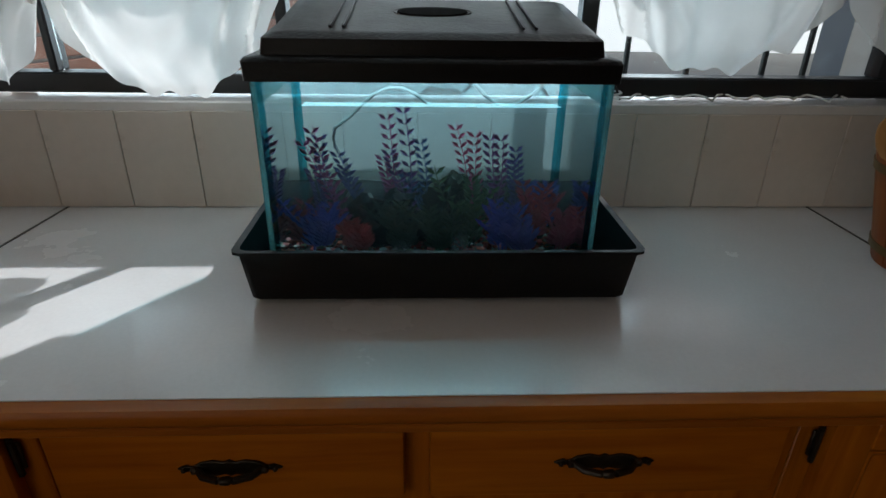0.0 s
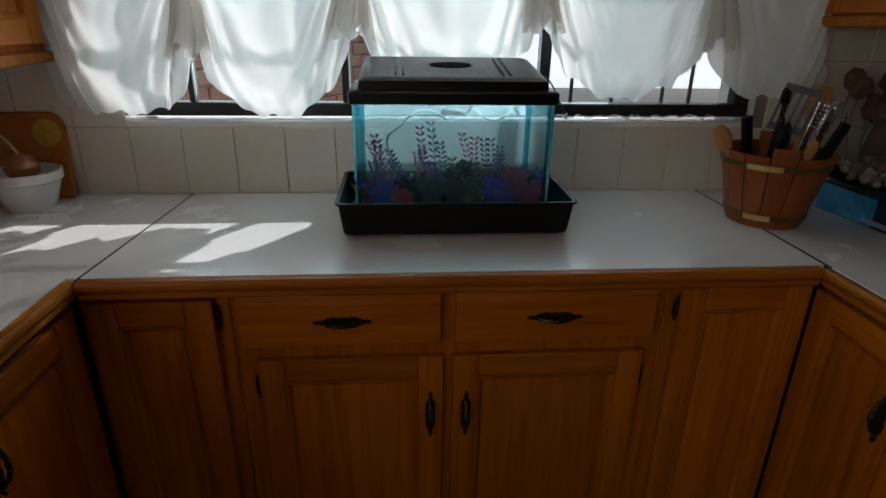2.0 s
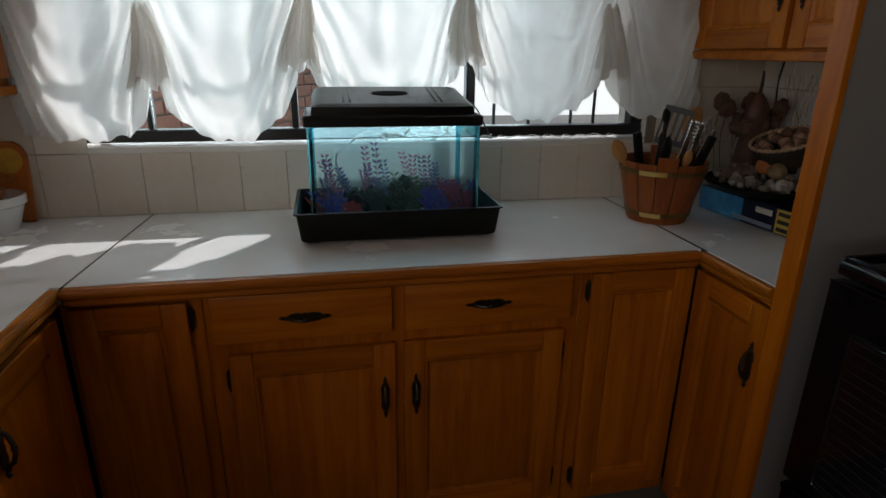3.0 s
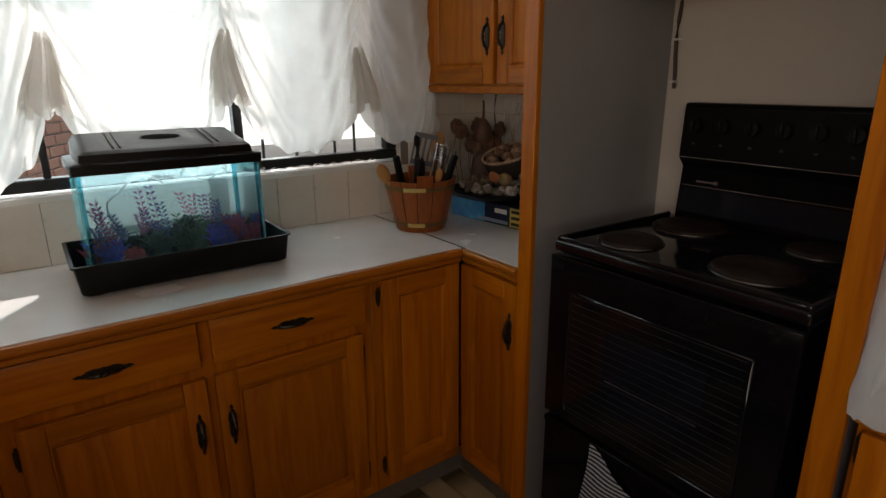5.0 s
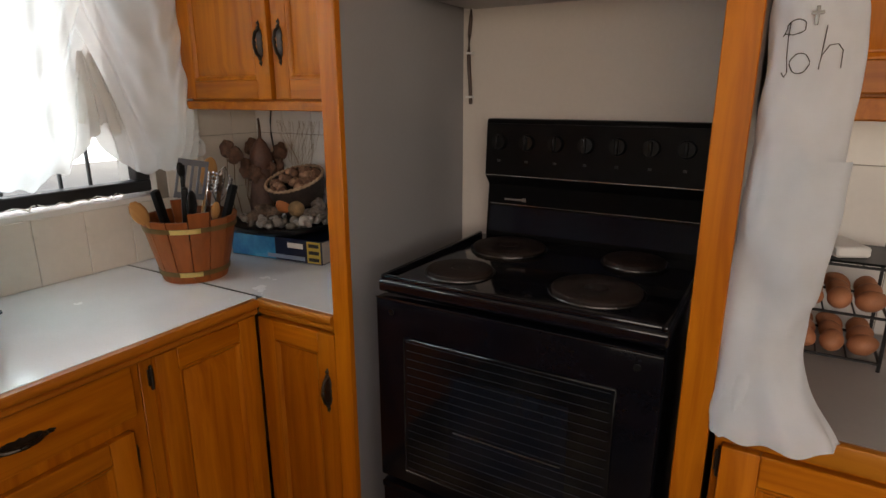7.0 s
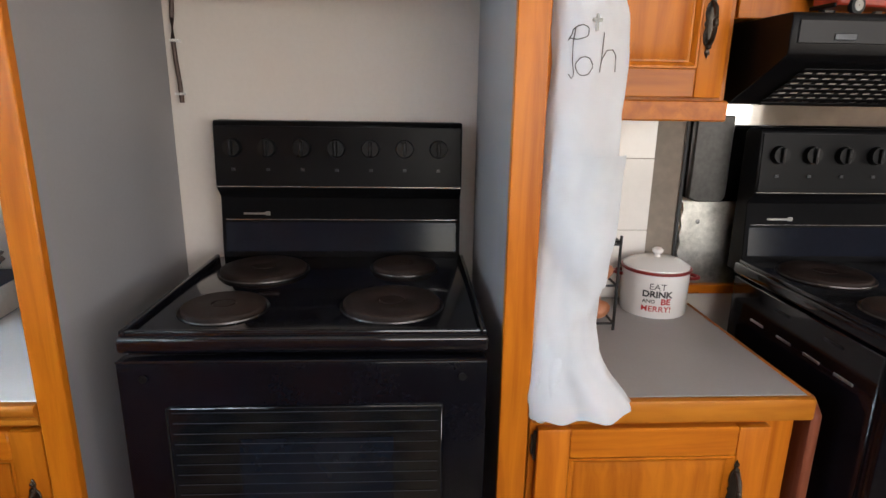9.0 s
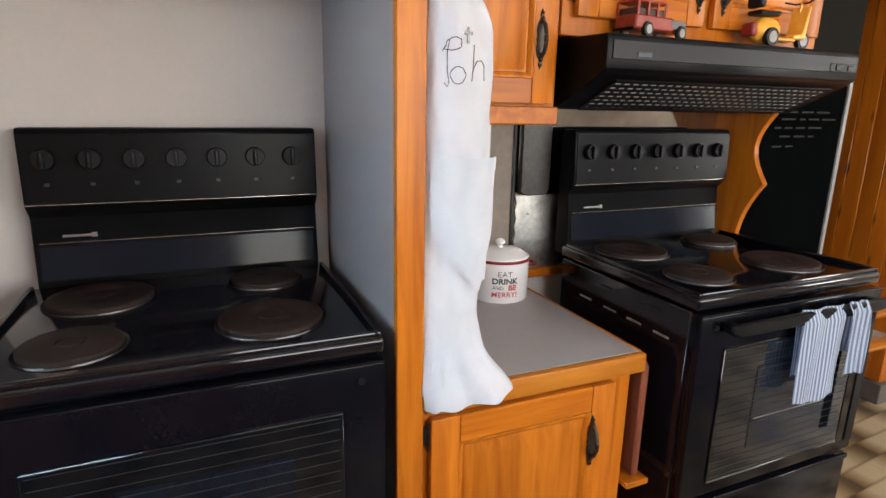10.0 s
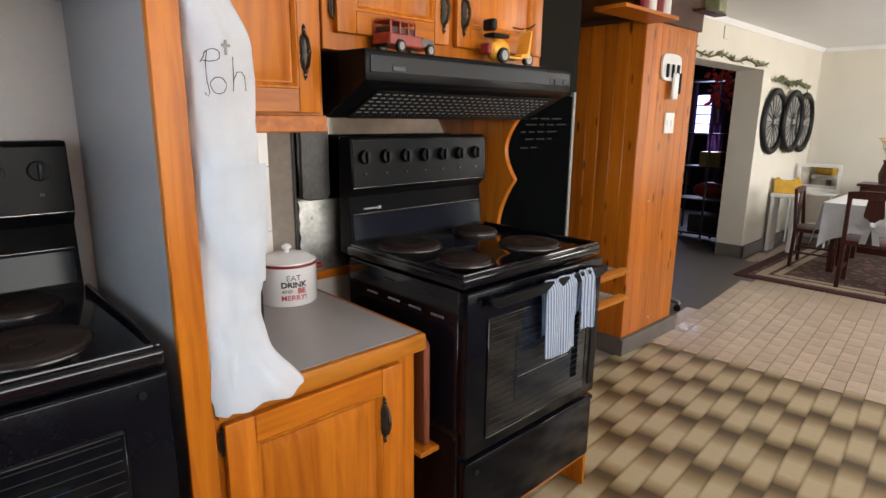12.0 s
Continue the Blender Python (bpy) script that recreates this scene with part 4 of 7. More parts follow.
rng = random.Random(7)
bm = bmesh.new()
for i in range(520):
    ball(bm, (rng.uniform(AX0 + 0.012, AX1 - 0.012), rng.uniform(AY0 + 0.012, AY1 - 0.012), AZ0 + 0.008 + rng.random() * 0.026), rng.uniform(0.005, 0.009), 1, 1, 0.7, sub=1)
gravel_mat = speckled("aquarium_gravel_mix", ((0.0, (0.30, 0.015, 0.012)), (0.35, (0.03, 0.03, 0.035)), (0.55, (0.45, 0.08, 0.03)), (0.75, (0.06, 0.09, 0.04)), (0.9, (0.4, 0.38, 0.36))), 200.0)
solid("aquarium_gravel", bm, gravel_mat, "mixed red and dark gravel on the aquarium floor", "gravel", kind="stuff")


def leaf(bm, base, d, up, length, width):
    d, up = Vector(d).normalized(), Vector(up).normalized()
    s = d.cross(up).normalized()
    n = s.cross(d)
    base = Vector(base)
    pts = [base, base + d * length * 0.5 + s * width + n * 0.002, base + d * length, base + d * length * 0.5 - s * width + n * 0.002, base + d * length * 0.5 + n * (-0.0015)]
    v = [bm.verts.new(p) for p in pts]
    for a, b in ((0, 1), (1, 2), (2, 3), (3, 0)):
        bm.faces.new((v[a], v[b], v[4]))


def water_plant(x, y, h, color, seed, name, label, bushy=False):
    r = random.Random(seed)
    p = thing(name, label, "plastic plant", pose(x, y, AZ0 + 0.03), "aquarium plants")
    m = paint(name + "_leaves", color, 0.5, 0.4, 30.0)
    st, lv = bmesh.new(), bmesh.new()
    for k in range(9 if bushy else 2):
        pts = []
        dx, dy = r.uniform(-1, 1) * 0.30, r.uniform(-1, 1) * 0.12
        hh = h * r.uniform(0.5, 1.0)
        for i in range(9):
            t = i / 8
            pts.append((dx * hh * t * (2 if bushy else 1) + 0.006 * math.sin(4 * t + k), dy * hh * t * (2 if bushy else 1), hh * t))
        tube(st, pts, 0.0011, 5, 0.6)
        step = 9 if bushy else 12
        for i in range(1, step):
            t = i / step
            q = Vector(pts[0]).lerp(Vector(pts[-1]), t)
            q.x += 0.006 * math.sin(4 * t + k)
            for a in (r.uniform(0, 0.6), math.pi + r.uniform(0, 0.6)):
                leaf(lv, q, (math.cos(a), 0.4 * math.sin(a) + 0.2, 0.75), (0, -1, 0.3), 0.017 if not bushy else 0.019, 0.0032)
    part("stem", st, m, p)
    part("leaves", lv, m, p, smooth=False)
    return p


PLANTS = ((0.285, 1.31, 0.175, (0.10, 0.06, 0.22), False), (0.325, 1.28, 0.215, (0.34, 0.07, 0.20), False), (0.36, 1.30, 0.19, (0.09, 0.09, 0.26), False), (0.40, 1.31, 0.20, (0.32, 0.07, 0.20), False), (0.43, 1.29, 0.215, (0.14, 0.06, 0.20), False),
          (0.455, 1.31, 0.16, (0.06, 0.10, 0.22), False), (0.53, 1.31, 0.165, (0.40, 0.08, 0.16), False), (0.565, 1.29, 0.195, (0.20, 0.06, 0.20), False), (0.60, 1.31, 0.15, (0.10, 0.08, 0.24), False),
          (0.425, 1.20, 0.08, (0.03, 0.06, 0.04), True), (0.48, 1.19, 0.09, (0.03, 0.06, 0.03), True), (0.52, 1.21, 0.13, (0.06, 0.12, 0.05), True), (0.30, 1.20, 0.085, (0.07, 0.08, 0.50), True), (0.275, 1.22, 0.07, (0.30, 0.05, 0.08), True), (0.575, 1.20, 0.085, (0.08, 0.08, 0.48), True),
          (0.625, 1.23, 0.10, (0.36, 0.05, 0.08), True), (0.66, 1.20, 0.085, (0.30, 0.05, 0.10), True), (0.36, 1.20, 0.045, (0.40, 0.04, 0.04), True), (0.655, 1.29, 0.08, (0.08, 0.09, 0.36), True), (0.60, 1.19, 0.06, (0.12, 0.10, 0.45), True))
for i, (x, y, h, c, b) in enumerate(PLANTS):
    water_plant(x, y, h, c, 30 + i, "bushy_plant" if b else "stem_plant", "bushy plastic plant rooted in the aquarium gravel" if b else "tall purple plastic plant standing in the aquarium", b)


def rock(name, c, r, sx, sy, sz, material, label, seed, category="rock", group=""):
    bm = bmesh.new()
    bmesh.ops.create_icosphere(bm, subdivisions=4, radius=r)
    for v in bm.verts:
        v.co *= 1 + 0.55 * noise.noise(v.co * 26 + Vector((seed, 0, 0))) + 0.38 * noise.noise(v.co * 75) + 0.2 * noise.noise(v.co * 170)
        v.co = Vector((v.co.x * sx, v.co.y * sy, v.co.z * sz))
    return solid(name, bm, material, label, category, pose(*c), group)


lava = paint("dark_wet_rock", (0.005, 0.006, 0.008), 0.8, 0.4, 30.0, 120.0, 0.6, spec=0.1)
rock("aquarium_rock", (0.405, 1.25, 0.975), 0.042, 1.15, 0.9, 0.95, lava, "dark craggy ornament rock in the aquarium", 3)
rock("mossy_rock", (0.495, 1.25, 0.99), 0.046, 0.7, 0.8, 1.15, paint("mossy_rock", (0.012, 0.018, 0.008), 0.8, 0.6, 30.0, 120.0, 0.8), "tall mossy green rock in the aquarium", 11)

# cables on the sill
white_cord = paint("white_cord", (0.70, 0.69, 0.66), 0.5, 0.1)
solid("sill_cable", tube(bmesh.new(), [(0.78 + 0.016 * k, 1.515 + 0.014 * math.sin(k * 1.3), 1.109 + 0.010 * abs(math.sin(k * 0.9))) for k in range(32)], 0.0022, 6), white_cord, "loose white cable lying along the window ledge", "cable")
solid("sill_cable", tube(bmesh.new(), [(0.80 + 0.030 * math.cos(k * 0.55), 1.512 + 0.012 * math.sin(k * 0.55), 1.1085 + 0.0012 * k) for k in range(14)], 0.0022, 6), white_cord, "coiled white cable on the window ledge", "cable")
black_cord = paint("black_cord", (0.012, 0.012, 0.012), 0.5, 0.1)
solid("aquarium_cable", tube(bmesh.new(), [(0.685 + 0.012 * k, 1.36 + 0.014 * k, 1.232 + 0.012 * math.sin(k * 0.35) - 0.0008 * k * k) for k in range(11)] + [(0.83, 1.512, 1.11)], 0.0024, 6), black_cord, "black power cable running from the aquarium hood", "cable")
solid("power_cable", tube(bmesh.new(), [(WALL_E - 0.012, 1.40 + 0.01 * math.sin(k), 1.36 - 0.045 * k) for k in range(10)], 0.003, 6), black_cord, "dark power cord hanging down the tiled wall", "cable")
bm = bmesh.new()
tube(bm, [(WALL_E - 0.012, 0.590 - 0.004 * math.sin(k * 1.1), 2.0 - 0.0475 * k) for k in range(14)], 0.0055, 8)
cable = thing("niche_cable", "brown cable clipped down the stove niche corner", "cable")
part("cord", bm, paint("brown_cord", (0.06, 0.03, 0.02), 0.5, 0.2), cable)
for z in (1.40, 1.52, 1.64):
    part("clip", boxed(WALL_E - 0.02, 0.580, z, WALL_E - 0.0005, 0.599, z + 0.006), white_plastic, cable, "white cable clip")

# ---- curtain ----
TIES = ((-0.535, 1.16), (-0.179, 1.295), (0.240, 1.345), (0.728, 1.366), (1.196, 1.325), (1.535, 1.245))
LOWS = (1.128, 1.118, 1.20, 1.170, 1.178)
CTOP = 2.20


def curtain_point(u, v):
    x = TIES[0][0] + u * (TIES[-1][0] - TIES[0][0])
    k = 0
    while k < 4 and x > TIES[k + 1][0]:
        k += 1
    (x0, z0), (x1, z1) = TIES[k], TIES[k + 1]
    s = min(1.0, max(0.0, (x - x0) / (x1 - x0)))
    arc = math.sin(math.pi * s)
    if k == 0:
        base = z0 + (z1 - z0) * max(0.0, (s - 0.55) / 0.45) ** 2.2
        zb = base - (base - LOWS[0]) * arc ** 0.45
    elif k == 4:
        base = z1 + (z0 - z1) * max(0.0, (0.5 - s) / 0.5) ** 2.0
        zb = base - (base - LOWS[4]) * arc ** 0.5
    else:
        base = z0 + (z1 - z0) * s
        zb = base - (base - LOWS[k]) * arc ** 0.62
    zb += 0.006 * math.sin(x * 61) + 0.004 * math.sin(x * 131)
    z = zb + (CTOP - zb) * v
    low = math.exp(-((z - zb) / 0.22) ** 2)
    mid = math.exp(-((z - zb - 0.12) / 0.20) ** 2)
    near_tie = (1 - arc) ** 2
    y = 1.462 - 0.055 * arc * mid
    swag = (z + 0.46 * arc + 0.06 * noise.noise(Vector((x * 5, z * 3, 2)))) / 0.135
    y -= 0.021 * math.sin(2 * math.pi * swag) * (0.22 + 1.0 * near_tie + 0.3 * low) * math.exp(-((z - zb) / 0.45) ** 2)
    w = 0.5 + 0.5 * noise.noise(Vector((x * 9, z * 1.2, 5)))
    y -= 0.0095 * math.sin(x * 52 + 4.0 * noise.noise(Vector((x * 4, z * 2.0, 0)))) * (0.35 + w) * (1 - 0.55 * low)
    y -= 0.004 * noise.noise(Vector((x * 20, z * 9, 8)))
    y += 0.028 * near_tie * math.exp(-((z - base - 0.16) / 0.16) ** 2)
    pinch = math.exp(-((z - base - 0.05) / 0.12) ** 2)
    xs = x + (0.5 - s) * 0.03 * pinch * (1 if 0 < k < 4 else 0.4)
    # hem rolls in under the puff
    y += 0.035 * arc * math.exp(-(v / 0.045) ** 2)
    return (xs, y, z)


solid("window_curtain", sheet(bmesh.new(), 420, 110, curtain_point), curtain_cloth, "gathered sheer white festoon curtain with scalloped puffs", "curtain")
gathered_cloth = cloth("gathered_muslin", (0.92, 0.90, 0.87), 0.55, 0.12, 0.9, 1200.0)


def curtain_gather(x, z, seed):
    """Bunched knot of cloth with ruffles fanning out below it."""
    def fold(u, v):
        a = 2 * math.pi * u
        r = (0.013 + 0.034 * v ** 0.8) * (1 + 0.30 * math.sin(9 * a + seed) + 0.18 * math.sin(14 * a + 2 * seed))
        return (x + r * math.cos(a) + 0.012 * math.sin(3 * v + seed), 1.456 + 0.5 * r * math.sin(a), z + 0.012 * math.sin(5 * a) * (1 - v) - 0.20 * v - 0.02 * v * math.sin(4 * a + seed))
    solid("curtain_gather", sheet(bmesh.new(), 72, 14, fold), gathered_cloth, "bunched ruffle of white curtain cloth at a tie", "curtain gather", group="curtain ties")


for k, (tx, tz) in enumerate(TIES[1:-1]):
    curtain_gather(tx, tz + 0.19, k * 1.7)
solid("curtain_rail", rod(bmesh.new(), (-0.56, 1.462, 2.205), (1.56, 1.462, 2.205), 0.012, seg=10), white_plastic, "white curtain rail over the window", "rail")

# ---- utensil bucket ----
BX, BY = 1.283, 1.222
bk = thing("utensil_bucket", "small wooden stave bucket with brass bands", "bucket", pose(BX, BY, 0.90))
NS = 14
for i in range(NS):
    a0, a1 = 2 * math.pi * i / NS + 0.012, 2 * math.pi * (i + 1) / NS - 0.012
    ear = abs(i - 9) < 0.6 or abs(i - 2) < 0.6
    top_z = 0.205 if ear else 0.182
    bm = bmesh.new()
    def arc_pts(r, z):
        return [bm.verts.new((r * math.cos(a0 + (a1 - a0) * k / 3), r * math.sin(a0 + (a1 - a0) * k / 3), z)) for k in range(4)]
    o0, o1, i1, i0 = arc_pts(0.088, 0.004), arc_pts(0.129 if not ear else 0.133, top_z), arc_pts(0.120 if not ear else 0.124, top_z), arc_pts(0.079, 0.004)
    for p, q in ((o0, o1), (o1, i1), (i1, i0), (i0, o0)):
        for k in range(3):
            bm.faces.new((p[k], p[k + 1], q[k + 1], q[k]))
    bm.faces.new((o0[0], o1[0], i1[0], i0[0]))
    bm.faces.new((o0[3], i0[3], i1[3], o1[3]))
    bmesh.ops.recalc_face_normals(bm, faces=bm.faces)
    part("stave", bm, stave_wood, bk)
part("bottom", lathe(bmesh.new(), ((0.0005, 0.0), (0.086, 0.0), (0.088, 0.012), (0.0005, 0.012)), 28), stave_wood, bk)
for z in (0.022, 0.150):
    r = 0.0885 + z * 0.2265
    part("band", lathe(bmesh.new(), ((r - 0.001, z), (r + 0.0022, z), (r + 0.0042, z + 0.013), (r + 0.001, z + 0.013)), 42), paint("dull_band", (0.16, 0.10, 0.03), 0.4, 0.3, 20.0, metal=0.6), bk, "dull brass band")
    part("brass_clip", lathe(bmesh.new(), ((r + 0.003, z - 0.0004), (r + 0.005, z - 0.0004), (r + 0.008, z + 0.0135), (r + 0.005, z + 0.0135)), 6, (0, 0, 0), radians(210), radians(245)), brass, bk, "bright brass clip")
part("fill", lathe(bmesh.new(), ((0.0005, 0.10), (0.106, 0.10), (0.106, 0.105), (0.0005, 0.105)), 24), stave_wood, bk)


def utensil(name, label, x, y, lean_x, lean_y, spin, build, category="utensil"):
    ob = thing(name, label, category, pose(BX + x, BY + y, 0.994, lean_x, lean_y, spin) @ Matrix.Scale(1.22, 4), "utensils in the bucket")
    build(ob)
    return ob


def spatula(ob):
    part("handle", boxed(-0.006, -0.004, 0, 0.006, 0.004, 0.11, 0.002), black_plastic, ob)
    bm = bmesh.new()
    for k in range(5):
        box(bm, -0.034 + k * 0.0155, -0.0015, 0.118, -0.028 + k * 0.0155, 0.0015, 0.19)
    box(bm, -0.034, -0.0016, 0.108, 0.034, 0.0016, 0.122)
    box(bm, -0.034, -0.0016, 0.186, 0.034, 0.0016, 0.200)
    part("blade", bm, paint("grey_nylon", (0.13, 0.135, 0.16), 0.4, 0.1), ob, "slotted grey nylon blade")


def spoon_of(material, tall, bowl, handle_mat=None):
    def build(ob):
        part("handle", rod(bmesh.new(), (0, 0, 0), (0, 0, tall), 0.006, 0.005, 10), handle_mat or material, ob)
        part("bowl", ball(bmesh.new(), (0, 0, tall + bowl), bowl, 0.72, 0.28, 1.2), material, ob)
    return build


def tongs(ob):
    for s in (-1, 1):
        bm = bmesh.new()
        prism(bm, ((-0.008, 0), (0.008, 0), (0.009, 0.12), (0.006, 0.165), (-0.006, 0.165), (-0.009, 0.12)), s * 0.012 - 0.0012, s * 0.012 + 0.0012, "y")
        for k in range(6):
            for q in (-1, 1):
                ball(bm, (q * 0.009, s * 0.010, 0.125 + k * 0.0085), 0.0042, sub=1)
        part("jaw", bm, chrome, ob, "scalloped bright steel jaw")


def knife(ob):
    bm = bmesh.new()
    box(bm, -0.010, -0.007, 0.02, 0.010, 0.007, 0.145, 0.004, 2)
    for k in range(3):
        rod(bm, (0, -0.0075, 0.05 + 0.035 * k), (0, 0.0075, 0.05 + 0.035 * k), 0.003, seg=8)
    part("handle", bm, black_plastic, ob, "black riveted handle")
    part("blade", boxed(-0.009, -0.001, -0.05, 0.009, 0.001, 0.02), chrome, ob)


def whisk(ob):
    part("handle", rod(bmesh.new(), (0, 0, 0), (0, 0, 0.09), 0.008, seg=10), black_plastic, ob)
    bm = bmesh.new()
    for k in range(5):
        a = math.pi * k / 5
        tube(bm, [(0.022 * math.sin(math.pi * t / 8) * math.cos(a), 0.022 * math.sin(math.pi * t / 8) * math.sin(a), 0.09 + 0.012 * t * (1 if t < 9 else 1)) for t in range(9)], 0.001, 5)
    part("wires", bm, chrome, ob)


utensil("spatula", "grey slotted nylon spatula in the bucket", -0.01, 0.03, 4, 12, -20, spatula)
utensil("wooden_spoon", "turned wooden spoon standing in the bucket", 0.03, 0.01, 3, 14, 0, spoon_of(raw_wood, 0.13, 0.034))
utensil("wooden_spoon", "old wooden spoon leaning over the rim", -0.075, 0.0, 0, -32, 0, spoon_of(raw_wood, 0.085, 0.026))
utensil("tongs", "bright steel tongs with scalloped tips in the bucket", 0.02, -0.045, 6, 10, 20, tongs)
utensil("tongs", "bright steel tongs leaning outward from the bucket", 0.07, -0.03, 4, 34, 40, tongs)
utensil("kitchen_knife", "black-handled kitchen knife in the bucket", -0.055, 0.01, 0, -16, 20, knife)
utensil("kitchen_knife", "black-handled kitchen knife in the bucket", -0.04, -0.03, 4, -10, 50, knife)
utensil("kitchen_knife", "black-handled kitchen knife in the bucket", 0.035, -0.07, 10, 16, 10, knife)
utensil("ladle", "black nylon ladle in the bucket", -0.035, -0.055, 6, -8, 30, spoon_of(black_plastic, 0.075, 0.03))
utensil("ladle", "tall black nylon ladle in the bucket", -0.015, 0.0, -3, 4, 0, spoon_of(black_plastic, 0.16, 0.018))
utensil("whisk", "wire whisk in the bucket", 0.045, -0.02, 0, 20, 0, whisk)
utensil("grater_spoon", "dark brown serving spoon in the bucket", 0.01, -0.075, 12, 2, 0, spoon_of(raw_wood, 0.07, 0.018))

# ---- corner display beside the bucket ----
box_at = pose(1.639, 1.134, 0.90, 0, 0, 6)
bx_ = thing("appliance_box", "flat dark blue cardboard box with sky-blue print and a yellow label", "box", box_at)
part("carton", boxed(-0.12, -0.16, 0.0, 0.12, 0.20, 0.075, 0.002), paint("dark_blue_card", (0.012, 0.022, 0.06), 0.35, 0.3, 6.0), bx_)
part("side_print", boxed(-0.1215, -0.155, 0.004, -0.1202, -0.105, 0.072), paint("yellow_label", (0.62, 0.46, 0.08), 0.5, 0.1), bx_, "yellow label")
for k in range(3):
    part("label_mark", boxed(-0.1225, -0.150, 0.010 + 0.022 * k, -0.1214, -0.112, 0.021 + 0.022 * k), black_ink, bx_)
part("logo_mark", boxed(-0.1222, -0.09, 0.045, -0.1202, -0.03, 0.062, 0.001), white_plastic, bx_)
part("side_stripe", boxed(-0.1220, -0.095, 0.008, -0.1202, 0.05, 0.02), paint("pale_blue_print", (0.25, 0.32, 0.45), 0.4, 0.1), bx_)
part("end_flap", boxed(-0.118, -0.1615, 0.004, 0.118, -0.1602, 0.072), paint("pale_card", (0.45, 0.38, 0.33), 0.7, 0.2, 9.0), bx_, "pale card end")
part("picture_print", boxed(-0.1214, 0.02, 0.003, -0.1202, 0.199, 0.073), paint("sky_blue_print", (0.06, 0.36, 0.60), 0.25, 0.2, 9.0, alt=(0.02, 0.14, 0.42)), bx_, "glossy sky-blue printed picture", smooth=False)

bowl = thing("stone_bowl", "wide shallow black bowl filled with shells and pebbles", "bowl", pose(1.595, 1.15, 0.978, 0, 0, 0))
part("dish", lathe(bmesh.new(), ((0.001, 0.004), (0.08, 0.004), (0.165, 0.034), (0.178, 0.044), (0.180, 0.040), (0.168, 0.027), (0.08, -0.002), (0.001, -0.002)), 48), black_satin, bowl, "black wrought dish")
rng = random.Random(21)
peb = speckled("pale_pebbles", ((0.0, (0.42, 0.39, 0.36)), (0.3, (0.25, 0.22, 0.20)), (0.55, (0.58, 0.55, 0.52)), (0.8, (0.33, 0.25, 0.20))), 80.0)
meshes = []
for k in range(6):
    b = bmesh.new()
    bmesh.ops.create_icosphere(b, subdivisions=2, radius=0.014)
    for v in b.verts:
        v.co *= 1 + 0.35 * noise.noise(v.co * 60 + Vector((k * 3, 0, 0)))
        v.co.z *= 0.7
    meshes.append(finish("pebble", b, (paint("pebble_tone", (0.15 + 0.055 * k, 0.13 + 0.053 * k, 0.11 + 0.051 * k), 0.6, 0.3, 60.0, 200.0, 0.3)), True))
for i in range(90):
    a, r = rng.uniform(0, 2 * math.pi), 0.15 * math.sqrt(rng.random())
    z = 1.004 + 0.022 * (r / 0.15) ** 2 + rng.choice((0.0, 0.012, 0.022)) * (1 - 0.4 * r / 0.15)
    ob = new("pebble", rng.choice(meshes))
    ob.matrix_basis = pose(1.595 + r * math.cos(a), 1.15 + r * math.sin(a), z, rng.uniform(0, 360), rng.uniform(0, 360), rng.uniform(0, 360)) @ Matrix.Scale(rng.uniform(0.7, 1.35), 4)
    tagged(ob, "smooth grey pebble or shell in the black bowl", "pebble", "pebbles in the bowl")
BASKET_AT = pose(1.655, 1.150, 1.078, 0, -20, 0) @ Matrix.Diagonal((0.88, 0.88, 0.8, 1))
bk2 = thing("seed_basket", "round woven basket heaped with dried pods", "basket", BASKET_AT)
part("basket", lathe(bmesh.new(), ((0.001, 0.0), (0.085, 0.0), (0.100, 0.04), (0.106, 0.085), (0.110, 0.086), (0.104, 0.04), (0.088, -0.004), (0.001, -0.004)), 40), paint("dark_wicker", (0.035, 0.024, 0.019), 0.7, 0.5, 60.0, 200.0, 0.9), bk2, "dark woven wicker")
bm = bmesh.new()
for k in range(36):
    a = 2 * math.pi * k / 36
    tube(bm, [(0.108 * math.cos(a + 0.09 * t), 0.108 * math.sin(a + 0.09 * t), 0.088 + 0.005 * math.sin(t * 1.57)) for t in range(3)], 0.006, 6)
part("rope_rim", bm, paint("rope_tan", (0.40, 0.27, 0.17), 0.8, 0.4, 60.0), bk2, "twisted rope rim")
part("stand", lathe(bmesh.new(), ((0.066, -0.088), (0.070, -0.088), (0.080, -0.004), (0.076, -0.004)), 24), iron_black, bk2)
pods = []
for k in range(4):
    b = bmesh.new()
    bmesh.ops.create_icosphere(b, subdivisions=2, radius=0.017)
    for v in b.verts:
        v.co *= 1 + 0.5 * noise.noise(v.co * 50 + Vector((k * 5, 1, 0)))
    pods.append(finish("dried_pod", b, paint("pod_brown", (0.17 + 0.07 * k, 0.085 + 0.045 * k, 0.05 + 0.03 * k), 0.8, 0.5, 50.0, 200.0, 0.6)))
for i in range(46):
    a, r = rng.uniform(0, 2 * math.pi), 0.088 * math.sqrt(rng.random())
    ob = new("dried_pod", rng.choice(pods))
    ob.matrix_basis = BASKET_AT @ pose(r * math.cos(a), r * math.sin(a), 0.080 + 0.05 * (1 - r / 0.09) * rng.random(), rng.uniform(0, 360), rng.uniform(0, 360), 0)
    tagged(ob, "brown dried seed pod heaped in the basket", "seed pod", "pods in the basket")
HEADS = [(1.73, 1.30, 0.30, 0.022), (1.68, 1.31, 0.24, 0.024), (1.71, 1.36, 0.20, 0.022), (1.66, 1.27, 0.17, 0.02)]
